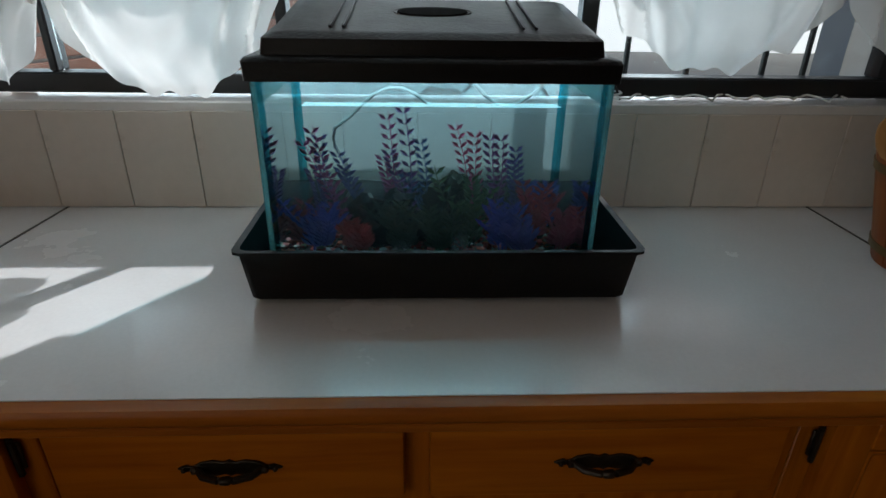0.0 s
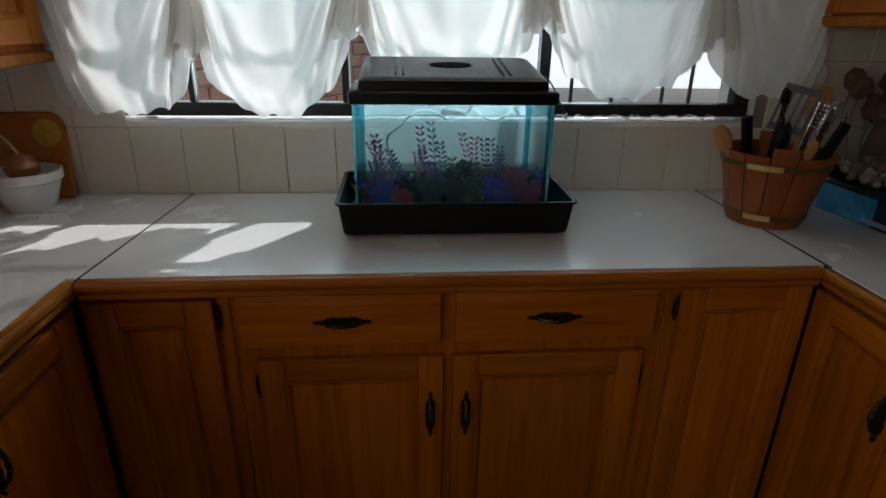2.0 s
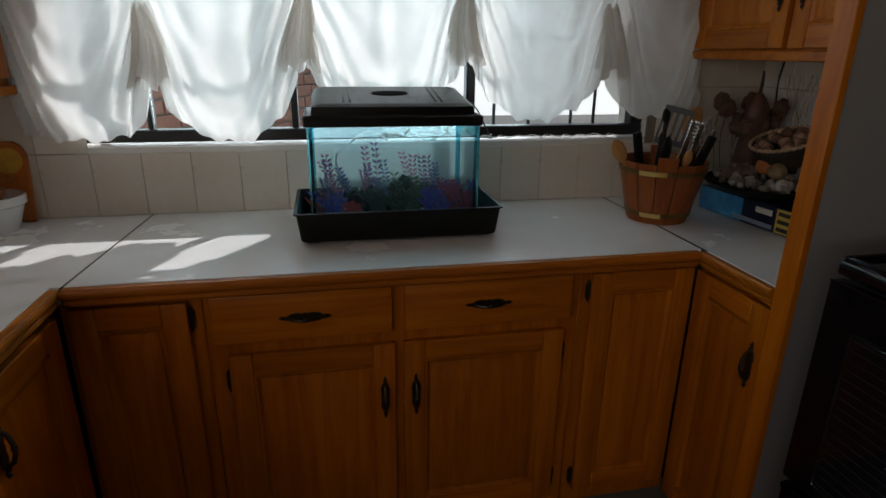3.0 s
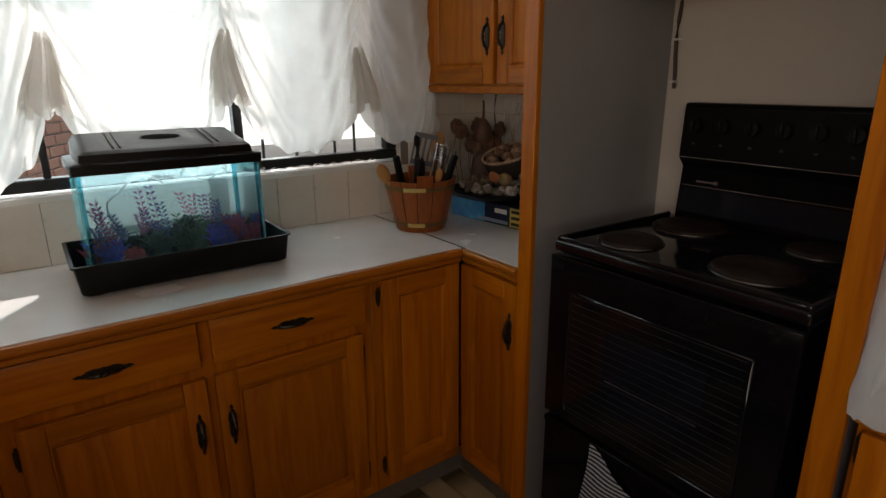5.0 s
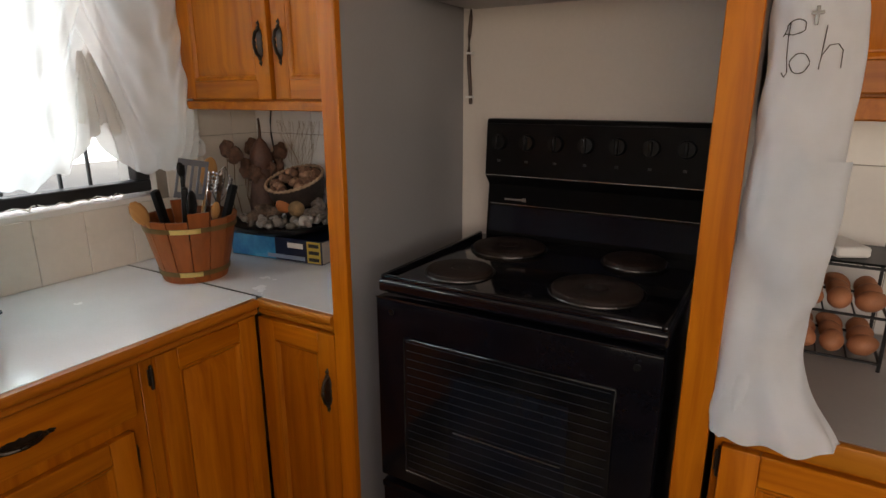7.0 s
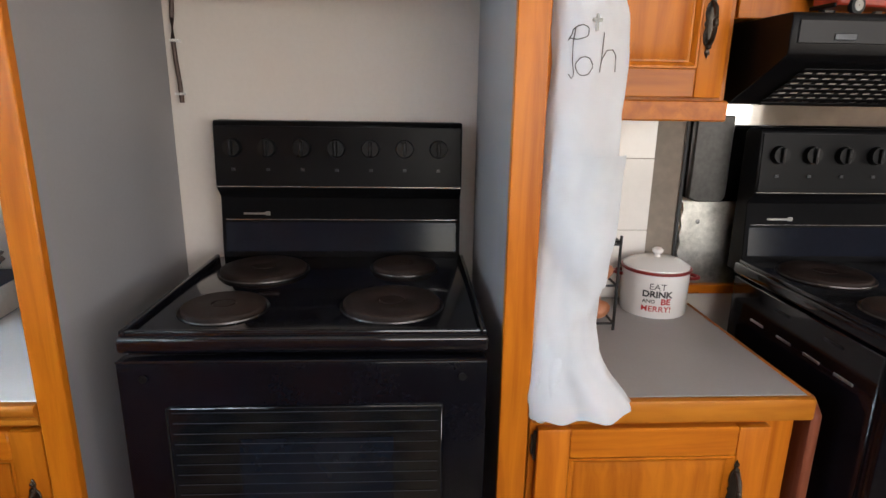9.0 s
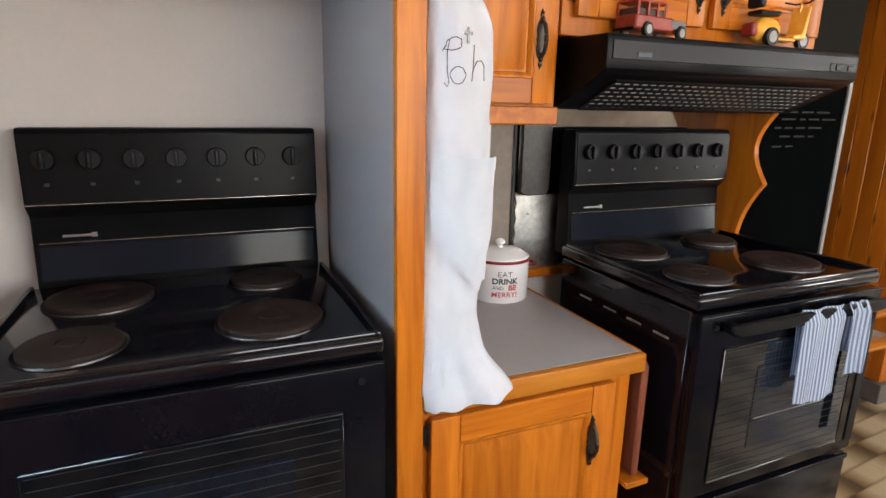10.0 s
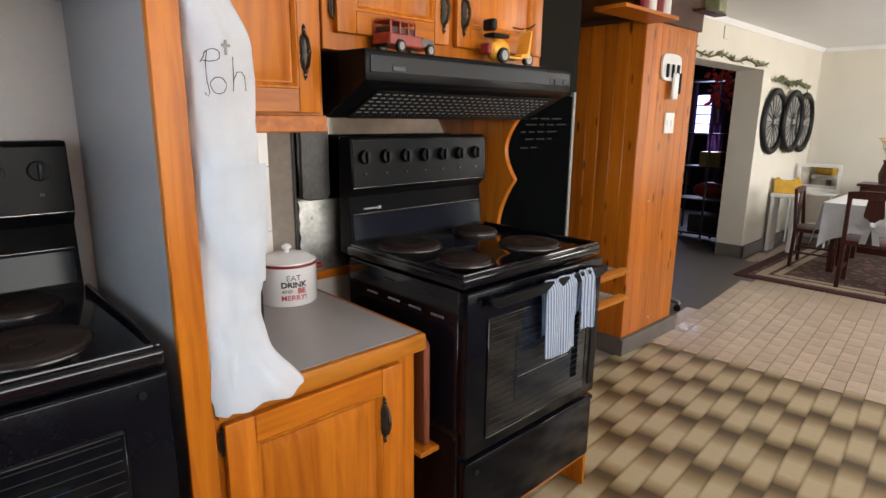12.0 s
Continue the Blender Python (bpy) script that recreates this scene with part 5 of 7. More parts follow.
HEADS += [(rng.uniform(1.56, 1.76), rng.uniform(1.31, 1.44), rng.uniform(0.12, 0.32), rng.uniform(0.017, 0.027)) for k in range(9)]
for i, (x, y, h, r) in enumerate(HEADS):
    p = thing("dried_flower", "brown dried flower head on a thin stalk", "dried flower", pose(x, y, 0.90), "dried flowers in the corner")
    part("stalk", tube(bmesh.new(), [(0.01 * math.sin(k), 0.006 * k / 5, h * k / 6) for k in range(7)], 0.0018, 5), paint("straw", (0.22, 0.14, 0.07), 0.8, 0.3), p)
    b = bmesh.new()
    bmesh.ops.create_icosphere(b, subdivisions=3, radius=r)
    for v in b.verts:
        v.co *= 1 + 0.4 * noise.noise(v.co * 70 + Vector((i, 0, 0)))
        v.co.z *= 1.25
    bmesh.ops.translate(b, verts=b.verts, vec=(0, 0.007, h + r))
    part("head", b, paint("dried_head", (0.13, 0.065, 0.04), 0.9, 0.5, 60.0, 200.0, 0.8), p)
bm = bmesh.new()
for k in range(26):
    a = rng.uniform(-1, 1)
    tube(bm, [(1.72 + 0.02 * rng.random(), 1.22 + 0.10 * a * t / 5 + 0.02 * math.sin(t + k), 1.10 + 0.045 * t) for t in range(6)], 0.0005, 4)
solid("dried_grass", bm, paint("straw_grass", (0.30, 0.20, 0.10), 0.9, 0.3), "wispy dried grass stems behind the basket", "dried grass", kind="stuff")
gd_pot = lathe(bmesh.new(), ((0.001, 0.0), (0.04, 0.0), (0.052, 0.06), (0.048, 0.16), (0.034, 0.24), (0.038, 0.262), (0.030, 0.262), (0.027, 0.24), (0.001, 0.235)), 28)
solid("brown_jar", gd_pot, paint("brown_clay", (0.10, 0.05, 0.035), 0.75, 0.4, 16.0, 90.0, 0.4), "tall brown clay jar in the corner", "jar", pose(1.665, 1.335, 0.90))
gd = thing("dried_gourd", "dried brown gourd with a stalk on the clay jar", "gourd", pose(1.665, 1.335, 1.150))
b = lathe(bmesh.new(), ((0.001, 0.0), (0.02, 0.003), (0.034, 0.022), (0.038, 0.048), (0.033, 0.075), (0.02, 0.10), (0.008, 0.115), (0.001, 0.118)), 24)
for v in b.verts:
    v.co.x *= 1 + 0.05 * math.sin(6 * math.atan2(v.co.y, v.co.x))
part("fruit", b, paint("gourd_skin", (0.13, 0.06, 0.04), 0.6, 0.5, 22.0, 120.0, 0.3), gd)
part("stalk", tube(bmesh.new(), [(0.002 * k, 0.0015 * k * k * 0.3, 0.112 + 0.014 * k) for k in range(6)], 0.006, 8, 0.6), paint("stalk_brown", (0.08, 0.045, 0.03), 0.9, 0.3), gd)
solid("orange_ball", ball(bmesh.new(), (0, 0, 0), 0.028, 1, 1, 0.95, 3), paint("orange_rind", (0.42, 0.13, 0.03), 0.6, 0.3, 30.0, 300.0, 0.3), "orange dried fruit on the pebbles", "dried fruit", pose(1.575, 1.145, 1.068))
solid("tan_ball", ball(bmesh.new(), (0, 0, 0), 0.026, 1, 1, 0.95, 3), paint("tan_twine", (0.30, 0.20, 0.10), 0.8, 0.4, 50.0, 300.0, 0.6), "tan twine ball on the pebbles", "ball", pose(1.565, 1.085, 1.062))
rock("coral_lump", (1.665, 1.02, 1.032), 0.032, 1.2, 0.9, 0.75, paint("grey_coral", (0.17, 0.14, 0.12), 0.85, 0.6, 40.0, 150.0, 0.9), "craggy grey coral lump on the pebbles", 5, "coral")
coral_pale = paint("pale_coral", (0.24, 0.20, 0.17), 0.85, 0.6, 40.0, 150.0, 0.9)
rock("coral_lump", (1.60, 1.05, 1.045), 0.024, 1.2, 0.9, 0.9, coral_pale, "pale craggy coral piled on the pebbles", 14, "coral")
rock("coral_lump", (1.64, 1.06, 1.062), 0.022, 1.0, 1.0, 1.1, coral_pale, "pale craggy coral leaning on the basket", 17, "coral")
rock("coral_lump", (1.535, 1.205, 1.035), 0.038, 1.2, 0.9, 0.8, paint("brown_coral", (0.16, 0.11, 0.08), 0.85, 0.6, 40.0, 150.0, 0.9), "brown coral lump on the pebbles", 8, "coral")
solid("terracotta_vase", lathe(bmesh.new(), ((0.001, 0.0), (0.035, 0.0), (0.055, 0.05), (0.05, 0.10), (0.028, 0.13), (0.032, 0.145), (0.026, 0.145), (0.022, 0.13), (0.001, 0.12)), 32), paint("terracotta", (0.33, 0.12, 0.04), 0.7, 0.3, 20.0), "small orange clay vase behind the pebbles", "vase", pose(1.74, 1.235, 0.90))

# ---- onion pot and board on the other side ----
pot = thing("white_pot", "white glazed pot holding a sprouting onion", "pot", pose(-0.60, 1.375, 0.90))
part("bowl", lathe(bmesh.new(), ((0.001, 0.0), (0.052, 0.0), (0.056, 0.004), (0.078, 0.072), (0.084, 0.076), (0.085, 0.098), (0.080, 0.100), (0.074, 0.072), (0.001, 0.06)), 44), white_enamel, pot)
on = thing("onion", "brown onion with a pale green sprout in the pot", "onion", pose(-0.595, 1.365, 1.005))
part("bulb", lathe(bmesh.new(), ((0.001, -0.034), (0.02, -0.03), (0.038, -0.008), (0.04, 0.008), (0.028, 0.026), (0.01, 0.035), (0.001, 0.038)), 28), paint("onion_skin", (0.42, 0.17, 0.07), 0.45, 0.3, 25.0), on)
part("sprout", tube(bmesh.new(), [(-0.004 * k - 0.0006 * k * k, 0, 0.032 + 0.012 * k - 0.0002 * k * k) for k in range(8)], 0.004, 7, 0.5), paint("pale_sprout", (0.55, 0.52, 0.30), 0.5, 0.2), on)
bd = thing("chopping_board", "orange wooden board with painted fruit leaning on the tiles", "chopping board", pose(-0.665, 1.462, 0.9005, -7, 0, 0))
bm = bmesh.new()
prism(bm, [(-0.13, 0.0), (0.13, 0.0), (0.13, 0.19), (0.12, 0.215), (0.10, 0.228), (-0.10, 0.228), (-0.12, 0.215), (-0.13, 0.19)], -0.008, 0.008, "y", 0.003)
part("board", bm, wood("orange_board", (0.50, 0.17, 0.03), (0.32, 0.09, 0.015), "x", 0.4), bd)
lem = lathe(bmesh.new(), ((0.0005, 0.0), (0.036, 0.0), (0.036, 0.0015), (0.0005, 0.0015)), 28)
part("painted_lemon", lem, paint("lemon_print", (0.62, 0.36, 0.03), 0.4, 0.2, 40.0), bd, "yellow painted slice", at=pose(0.085, -0.0085, 0.175, 90, 0, 0))
for x, z in ((-0.03, 0.12), (0.03, 0.08), (0.06, 0.13)):
    part("painted_orange", lathe(bmesh.new(), ((0.0005, 0.0), (0.03, 0.0), (0.03, 0.001), (0.0005, 0.001)), 24), paint("orange_print", (0.55, 0.18, 0.03), 0.4, 0.3, 30.0), bd, at=pose(x, -0.0085, z, 90, 0, 0))

# ---- apron, canister, towels ----
ap = thing("apron", "white cotton apron with stitched lettering hanging from the post", "apron")


def apron_point(u, v):
    z = 0.876 + 0.922 * v
    low, hem = math.exp(-(v / 0.14) ** 2), math.exp(-(v / 0.065) ** 2)
    neck = min(1.0, max(0.0, (v - 0.69) / 0.13))
    neck = neck * neck * (3 - 2 * neck)
    w = 0.062 - 0.004 * math.exp(-((v - 0.2) / 0.1) ** 2) + 0.024 * hem - 0.026 * neck
    cy = -0.171 - w - 0.010 * hem - 0.006 * neck + 0.003 * math.sin(v * 8)
    a = math.pi * (u * 1.12 - 0.06)
    d = 0.034 + 0.014 * low
    f = 0.004 * math.sin(u * 8 + v * 6) + 0.010 * noise.noise(Vector((u * 2.4, v * 7, 0))) + 0.005 * noise.noise(Vector((u * 8, v * 15, 4)))
    f += 0.013 * hem * math.sin(u * 11 + 1.0) + 0.004 * hem * math.sin(u * 27) + 0.006 * math.exp(-((v - 0.17 - 0.25 * (u - 0.5)) / 0.03) ** 2) - 0.005 * math.exp(-((v - 0.25 + 0.2 * (u - 0.5)) / 0.03) ** 2)
    f += 0.005 * math.sin(u * 10 + 2.0) * math.exp(-(v / 0.3) ** 2)
    f += 0.004 * math.sin(u * 15 + v * 30) * math.exp(-((v - 0.72) / 0.12) ** 2)
    zz = z - 0.010 * hem * math.sin(u * 6.2 + 0.3) - 0.004 * hem * math.sin(u * 23)
    x = 1.264 - 0.030 * hem - (d + f) * math.sin(a)
    if x > 1.232:
        zz = max(zz, 0.8905)
    return (x, cy + (w + f * 0.6) * math.cos(a), zz)


part("cloth", sheet(bmesh.new(), 64, 120, apron_point, 0.0015), apron_cloth, ap, "white cotton cloth in soft folds")


def under_fold(u, v):
    """Loose inner layer showing beside the hem, next to the post."""
    z = 0.872 + 0.13 * v - 0.012 * math.sin(u * 8) * (1 - v)
    return (1.218 + 0.010 * math.sin(u * 9 + 1) * (1 - v) + 0.012 * v, -0.169 - 0.06 * u - 0.02 * v, z)


part("under_fold", sheet(bmesh.new(), 20, 14, under_fold, 0.0015), apron_cloth, ap)


def pocket_point(u, v):
    uu = 0.16 + 0.78 * u
    left = max(0.0, 1 - u / 0.6)
    vv = 0.245 + 0.235 * v + 0.15 * (1 - v) * left ** 1.6
    p = apron_point(uu, vv)
    return (p[0] - 0.006 - 0.006 * v, p[1] - 0.002 - 0.006 * v * u, p[2])


pk = part("pocket", sheet(bmesh.new(), 30, 24, pocket_point, 0.0014), apron_cloth, ap, "large curved patch pocket")


def pocket_band(u, v):
    p = pocket_point(u, 0.90 + 0.10 * v)
    return (p[0] - 0.0025, p[1], p[2])


part("pocket_hem", sheet(bmesh.new(), 30, 4, pocket_band, 0.0012), apron_cloth, pk)


def on_apron(y, z):
    """Front of the cloth at a given height and breadth."""
    v = (z - 0.876) / 0.922
    best = min((apron_point(k / 120, v) for k in range(10, 111)), key=lambda p: abs(p[1] - y))
    return (best[0] - 0.0016, best[1], z)


def stroke(pts):
    return tube(bmesh.new(), [on_apron(-0.231 - x * 0.90, 1.470 + z * 0.78) for x, z in pts], 0.0007, 6)


def turn_of(cx, cz, rx, rz, a0, a1, n):
    return [(cx + rx * math.cos(radians(a0 + (a1 - a0) * k / n)), cz + rz * math.sin(radians(a0 + (a1 - a0) * k / n))) for k in range(n + 1)]


part("letter_j", stroke([(-0.040, 0.022)] + turn_of(-0.024, 0.036, 0.012, 0.012, 190, -60, 14) + [(-0.027, 0.023), (-0.040, 0.026)]), black_ink, ap, "thin black handwritten letter J")
part("letter_j_stem", stroke([(-0.033, 0.044), (-0.034, 0.02), (-0.032, -0.015), (-0.029, -0.040), (-0.032, -0.048), (-0.037, -0.040)]), black_ink, ap)
part("letter_o", stroke(turn_of(-0.014, -0.025, 0.013, 0.017, 100, 470, 22)), black_ink, ap, "thin black handwritten letter o")
part("letter_h", stroke([(0.015, 0.036), (0.014, 0.0), (0.012, -0.036), (0.014, -0.012), (0.022, 0.004), (0.032, 0.006), (0.039, -0.004), (0.040, -0.034)]), black_ink, ap, "thin black handwritten letter h")
pin = bmesh.new()
c0 = on_apron(-0.231, 1.511)
box(pin, -0.0022, -0.003, -0.012, 0.0022, 0.0, 0.012, 0.0008)
box(pin, -0.0075, -0.003, 0.001, 0.0075, 0.0, 0.0056, 0.0008)
part("cross_pin", pin, paint("dull_pewter", (0.30, 0.30, 0.29), 0.45, 0.3, 60.0, metal=0.4), ap, "small pewter cross pin", at=pose(c0[0], c0[1], c0[2], 0, 0, -90))

can = thing("canister", "white enamel canister with a red rim and printed words", "canister", pose(1.712, -0.580, 0.886, 0, 0, -107) @ Matrix.Diagonal((1.14, 1.14, 1.06, 1)))
part("drum", lathe(bmesh.new(), ((0.001, 0.0), (0.068, 0.0), (0.071, 0.004), (0.0715, 0.098), (0.072, 0.104)), 56), white_enamel, can)
part("rim", lathe(bmesh.new(), ((0.071, 0.103), (0.0745, 0.104), (0.0755, 0.107), (0.0745, 0.110), (0.071, 0.111)), 56), red_paint, can, "red enamel rim")
ld = part("lid", lathe(bmesh.new(), ((0.0715, 0.108), (0.070, 0.114), (0.050, 0.126), (0.02, 0.131), (0.001, 0.132)), 56), white_enamel, can, "domed white lid")
part("lid_knob", lathe(bmesh.new(), ((0.001, 0.131), (0.007, 0.131), (0.006, 0.137), (0.012, 0.143), (0.012, 0.149), (0.006, 0.154), (0.001, 0.155)), 24), white_enamel, ld)
for s in (-1, 1):
    part("side_handle", tube(bmesh.new(), [(s * (0.07 + 0.02 * math.sin(math.pi * k / 6)), 0.018 * math.cos(math.pi * k / 6), 0.088) for k in range(7)], 0.004, 8), red_paint, can, "red loop handle")
for txt, size, z, m, b in (("EAT", 0.0205, 0.071, black_ink, -0.0002), ("DRINK", 0.0205, 0.053, black_ink, 0.0006), ("AND", 0.0120, 0.0385, black_ink, 0.0), ("BE", 0.0195, 0.0365, red_ink, 0.0006), ("MERRY!", 0.0190, 0.0185, red_ink, 0.0001)):
    dx = {"AND": -0.0165, "BE": 0.0185}.get(txt, 0.0)
    an = dx / 0.0722
    letters(txt, size, m, can, pose(0, 0, 0, 0, 0, math.degrees(an)) @ pose(0, -0.0722, z), "printed_words", 0.0004, 0.0722, b)


egg_shell = paint("brown_egg_shell", (0.42, 0.17, 0.08), 0.55, 0.2, 40.0, 300.0, 0.1)
er = thing("egg_rack", "black two-tier wire egg rack on the counter behind the apron", "egg rack", pose(1.655, -0.325, 0.886))
for z in (0.016, 0.108, 0.205):
    rim = bmesh.new()
    hx, hy = 0.085, 0.105
    loop = [(hx * cx, hy * cy, z) for cx, cy in ((-1, -1), (1, -1), (1, 1), (-1, 1), (-1, -1))]
    for a, b in zip(loop, loop[1:]):
        rod(rim, a, b, 0.003, seg=6)
    for j in range(5):
        rod(rim, (-hx, -hy + 0.0525 * j, z), (hx, -hy + 0.0525 * j, z), 0.0018, seg=6)
    part("tier", rim, iron_black, er)
for cx in (-1, 1):
    for cy in (-1, 1):
        part("post", rod(bmesh.new(), (0.085 * cx, 0.105 * cy, 0.0), (0.085 * cx, 0.105 * cy, 0.225), 0.0035, seg=8), iron_black, er)
part("top_plate", boxed(-0.085, -0.105, 0.209, 0.085, 0.105, 0.214, 0.001), black_satin, er, "flat black top plate")
egg = bmesh.new()
ball(egg, (0, 0, 0), 0.0215, 1, 1, 1.28, 3)
for v in egg.verts:
    if v.co.z > 0:
        v.co.x *= 1 - v.co.z * 5
        v.co.y *= 1 - v.co.z * 5
egg_first = None
for z in (0.016, 0.108):
    for i in range(3):
        for j in range(4):
            m = pose(1.655 - 0.054 + 0.054 * i, -0.325 - 0.078 + 0.052 * j, 0.886 + z + 0.0235, 70, 0, 40 * i + 75 * j)
            if egg_first is None:
                egg_first = solid("egg", egg, egg_shell, "brown hen's egg lying in the wire rack", "egg", m, "eggs in the rack")
            else:
                copy_thing(egg_first, m)
solid("paper_packet", boxed(-0.05, -0.032, 0, 0.05, 0.032, 0.022, 0.004), white_plastic, "small white packet on the egg rack", "packet", pose(1.64, -0.34, 1.1005, 0, 0, 25))


def towel(name, label, x, y0, y1, ztop, zbot, material, seed, back=0.03):
    def f(u, v):
        s = v * 2 - 1
        z = ztop - abs(s) * (ztop - zbot) * (1 if s < 0 else 0.75)
        return (x + (-0.012 if s < 0 else 0.012) * min(1, abs(s) * 8) + 0.004 * math.sin(u * 12 + seed + v * 3) - 0.004 * abs(s), y0 + (y1 - y0) * u + 0.006 * math.sin(v * 5 + seed), z + 0.004 * math.sin(u * 7 + seed) * abs(s))
    return solid(name, sheet(bmesh.new(), 26, 44, f, 0.003), material, label, "towel")


ticking = striped("blue_striped_cotton", (0.68, 0.74, 0.84), (0.24, 0.30, 0.42), 1, 0.0045)
tw = towel("kitchen_towel", "blue and white striped towel over the oven handle", 1.142, -1.175, -1.035, 0.976, 0.752, ticking, 1)
towel("kitchen_towel", "folded striped towel end over the oven handle", 1.141, -1.255, -1.185, 0.977, 0.80, ticking, 4)
solid("oven_glove_strap", boxed(1.136, -1.30, 0.60, 1.142, -1.27, 0.84, 0.002), black_satin, "dark cloth strap hanging beside the towel", "strap")
navy = striped("navy_ticking", (0.70, 0.74, 0.80), (0.03, 0.04, 0.08), 2, 0.006)


def low_towel(u, v):
    return (1.204 - 0.006 * v + 0.005 * math.sin(u * 7 + v * 4), 0.34 - 0.13 * u + 0.02 * v, 0.525 - 0.20 * v - 0.085 * u * (1 - v * 0.4))


solid("striped_cloth", sheet(bmesh.new(), 20, 24, low_towel, 0.003), navy, "navy striped cloth hanging from the warming drawer", "cloth")

# ---- things on the hood ----


hub_grey = paint("dull_hub", (0.32, 0.31, 0.29), 0.5, 0.3, 30.0)


def toy_truck(at):
    t = thing("toy_truck", "red tinplate toy bus with black mudguards on the hood", "toy", at)
    bm = bmesh.new()
    box(bm, -0.095, -0.032, 0.018, 0.045, 0.032, 0.05, 0.004)
    box(bm, -0.09, -0.030, 0.076, 0.018, 0.030, 0.083, 0.003)
    for x in (-0.088, -0.052, -0.018, 0.012):
        for y in (-0.029, 0.029):
            box(bm, x - 0.003, y - 0.0015, 0.048, x + 0.003, y + 0.0015, 0.078)
    part("cab", bm, toy_red, t, "red painted body with open windows")
    part("cab_inside", boxed(-0.085, -0.026, 0.045, 0.012, 0.026, 0.066, 0.002), paint("dark_seat", (0.05, 0.02, 0.015), 0.6, 0.3), t)
    bm = prism(bmesh.new(), ((0.045, 0.02), (0.10, 0.02), (0.10, 0.044), (0.045, 0.052)), -0.024, 0.024, "y", 0.004)
    part("bonnet", bm, toy_red, t)
    part("flat_deck", boxed(0.035, -0.0335, 0.026, 0.088, -0.0315, 0.046, 0.001), paint("worn_grey", (0.12, 0.11, 0.11), 0.6, 0.3), t)
    for x in (-0.055, 0.07):
        for y in (-0.033, 0.033):
            w = part("wheel", lathe(bmesh.new(), ((0.001, -0.005), (0.016, -0.005), (0.018, 0.0), (0.016, 0.005), (0.001, 0.005)), 24), black_plastic, t, at=pose(x, y, 0.018, 90, 0, 0))
            part("hub", lathe(bmesh.new(), ((0.001, -0.0062), (0.010, -0.0062), (0.011, 0.0), (0.010, 0.0062), (0.001, 0.0062)), 16), hub_grey, w)
    part("bumper", boxed(-0.103, -0.03, 0.014, -0.096, 0.03, 0.022, 0.002), black_satin, t)
    for k in range(3):
        part("roof_rail", rod(bmesh.new(), (-0.085, -0.025 + 0.025 * k, 0.088), (0.01, -0.025 + 0.025 * k, 0.088), 0.0015, seg=6), toy_red, t)
    return t


toy_truck(pose(1.463, -0.812, 1.5585, 0, 0, -80) @ Matrix.Scale(0.95, 4))


def toy_scooter(at):
    t = thing("toy_scooter", "yellow metal toy sidecar scooter on the hood", "toy", at)
    bm = ball(bmesh.new(), (-0.045, 0, 0.032), 0.032, 1.1, 0.8, 0.85, sub=3)
    part("body", bm, yellow_paint, t, "yellow rounded body")
    part("seat", boxed(-0.08, -0.018, 0.060, -0.02, 0.018, 0.070, 0.005, 2), black_plastic, t)
    part("backrest", boxed(-0.085, -0.017, 0.074, -0.066, 0.017, 0.10, 0.004), black_plastic, t)
    part("shield", prism(bmesh.new(), ((0.02, 0.018), (0.055, 0.02), (0.062, 0.085), (0.056, 0.085), (0.045, 0.03), (0.02, 0.026)), -0.02, 0.02, "y", 0.002), yellow_paint, t)
    part("floorboard", boxed(-0.05, -0.018, 0.014, 0.03, 0.018, 0.020, 0.002), yellow_paint, t)
    part("handlebar", tube(bmesh.new(), [(0.05, -0.035, 0.098), (0.056, -0.015, 0.092), (0.057, 0.015, 0.092), (0.05, 0.035, 0.098)], 0.002, 6), bronze, t)
    part("mast", rod(bmesh.new(), (0.058, 0, 0.02), (0.055, 0, 0.093), 0.0025, seg=6), yellow_paint, t)
    for x in (-0.05, 0.07):
        w = part("wheel", lathe(bmesh.new(), ((0.001, -0.005), (0.017, -0.005), (0.019, 0.0), (0.017, 0.005), (0.001, 0.005)), 24), black_plastic, t, at=pose(x, 0 if x > 0 else -0.022, 0.019, 90, 0, 0))
        part("hub", lathe(bmesh.new(), ((0.001, -0.0062), (0.011, -0.0062), (0.012, 0.0), (0.011, 0.0062), (0.001, 0.0062)), 16), hub_grey, w)
    part("tail_box", boxed(-0.095, -0.014, 0.02, -0.08, 0.014, 0.045, 0.003), red_paint, t)
    return t


toy_scooter(pose(1.440, -1.205, 1.5585, 0, 0, -90) @ Matrix.Scale(1.22, 4))

# ---- behind and beside the second stove ----
mirror_mat, n_, l_, p_ = nodes_of("aged_mirror")
p_.inputs["Metallic"].default_value, p_.inputs["Roughness"].default_value = 1.0, 0.06
l_.new(ramp(n_, l_, noise_at(n_, l_, coords(n_, l_, (1, 1, 1)), 7.0, 6.0), ((0.35, (0.45, 0.45, 0.43)), (0.7, (0.75, 0.75, 0.73)))), p_.inputs["Base Color"])
mr = thing("wall_mirror", "aged mirror panel on the wall behind the stove", "mirror")
part("mirror_plate", boxed(WALL_E - 0.008, -1.424, 0.93, WALL_E - 0.004, -0.655, 1.40), mirror_mat, mr, smooth=False)
part("mirror_edge", boxed(WALL_E - 0.010, -0.664, 0.93, WALL_E - 0.0005, -0.655, 1.40, 0.001), iron_black, mr, "dark mirror edge")
part("mirror_ledge", boxed(WALL_E - 0.03, -1.40, 0.905, WALL_E - 0.0005, -0.655, 0.93, 0.002), oak_y, mr)
sp_plate = thing("splash_plate", "scuffed steel splash plate on the wall behind the stove", "splash plate")
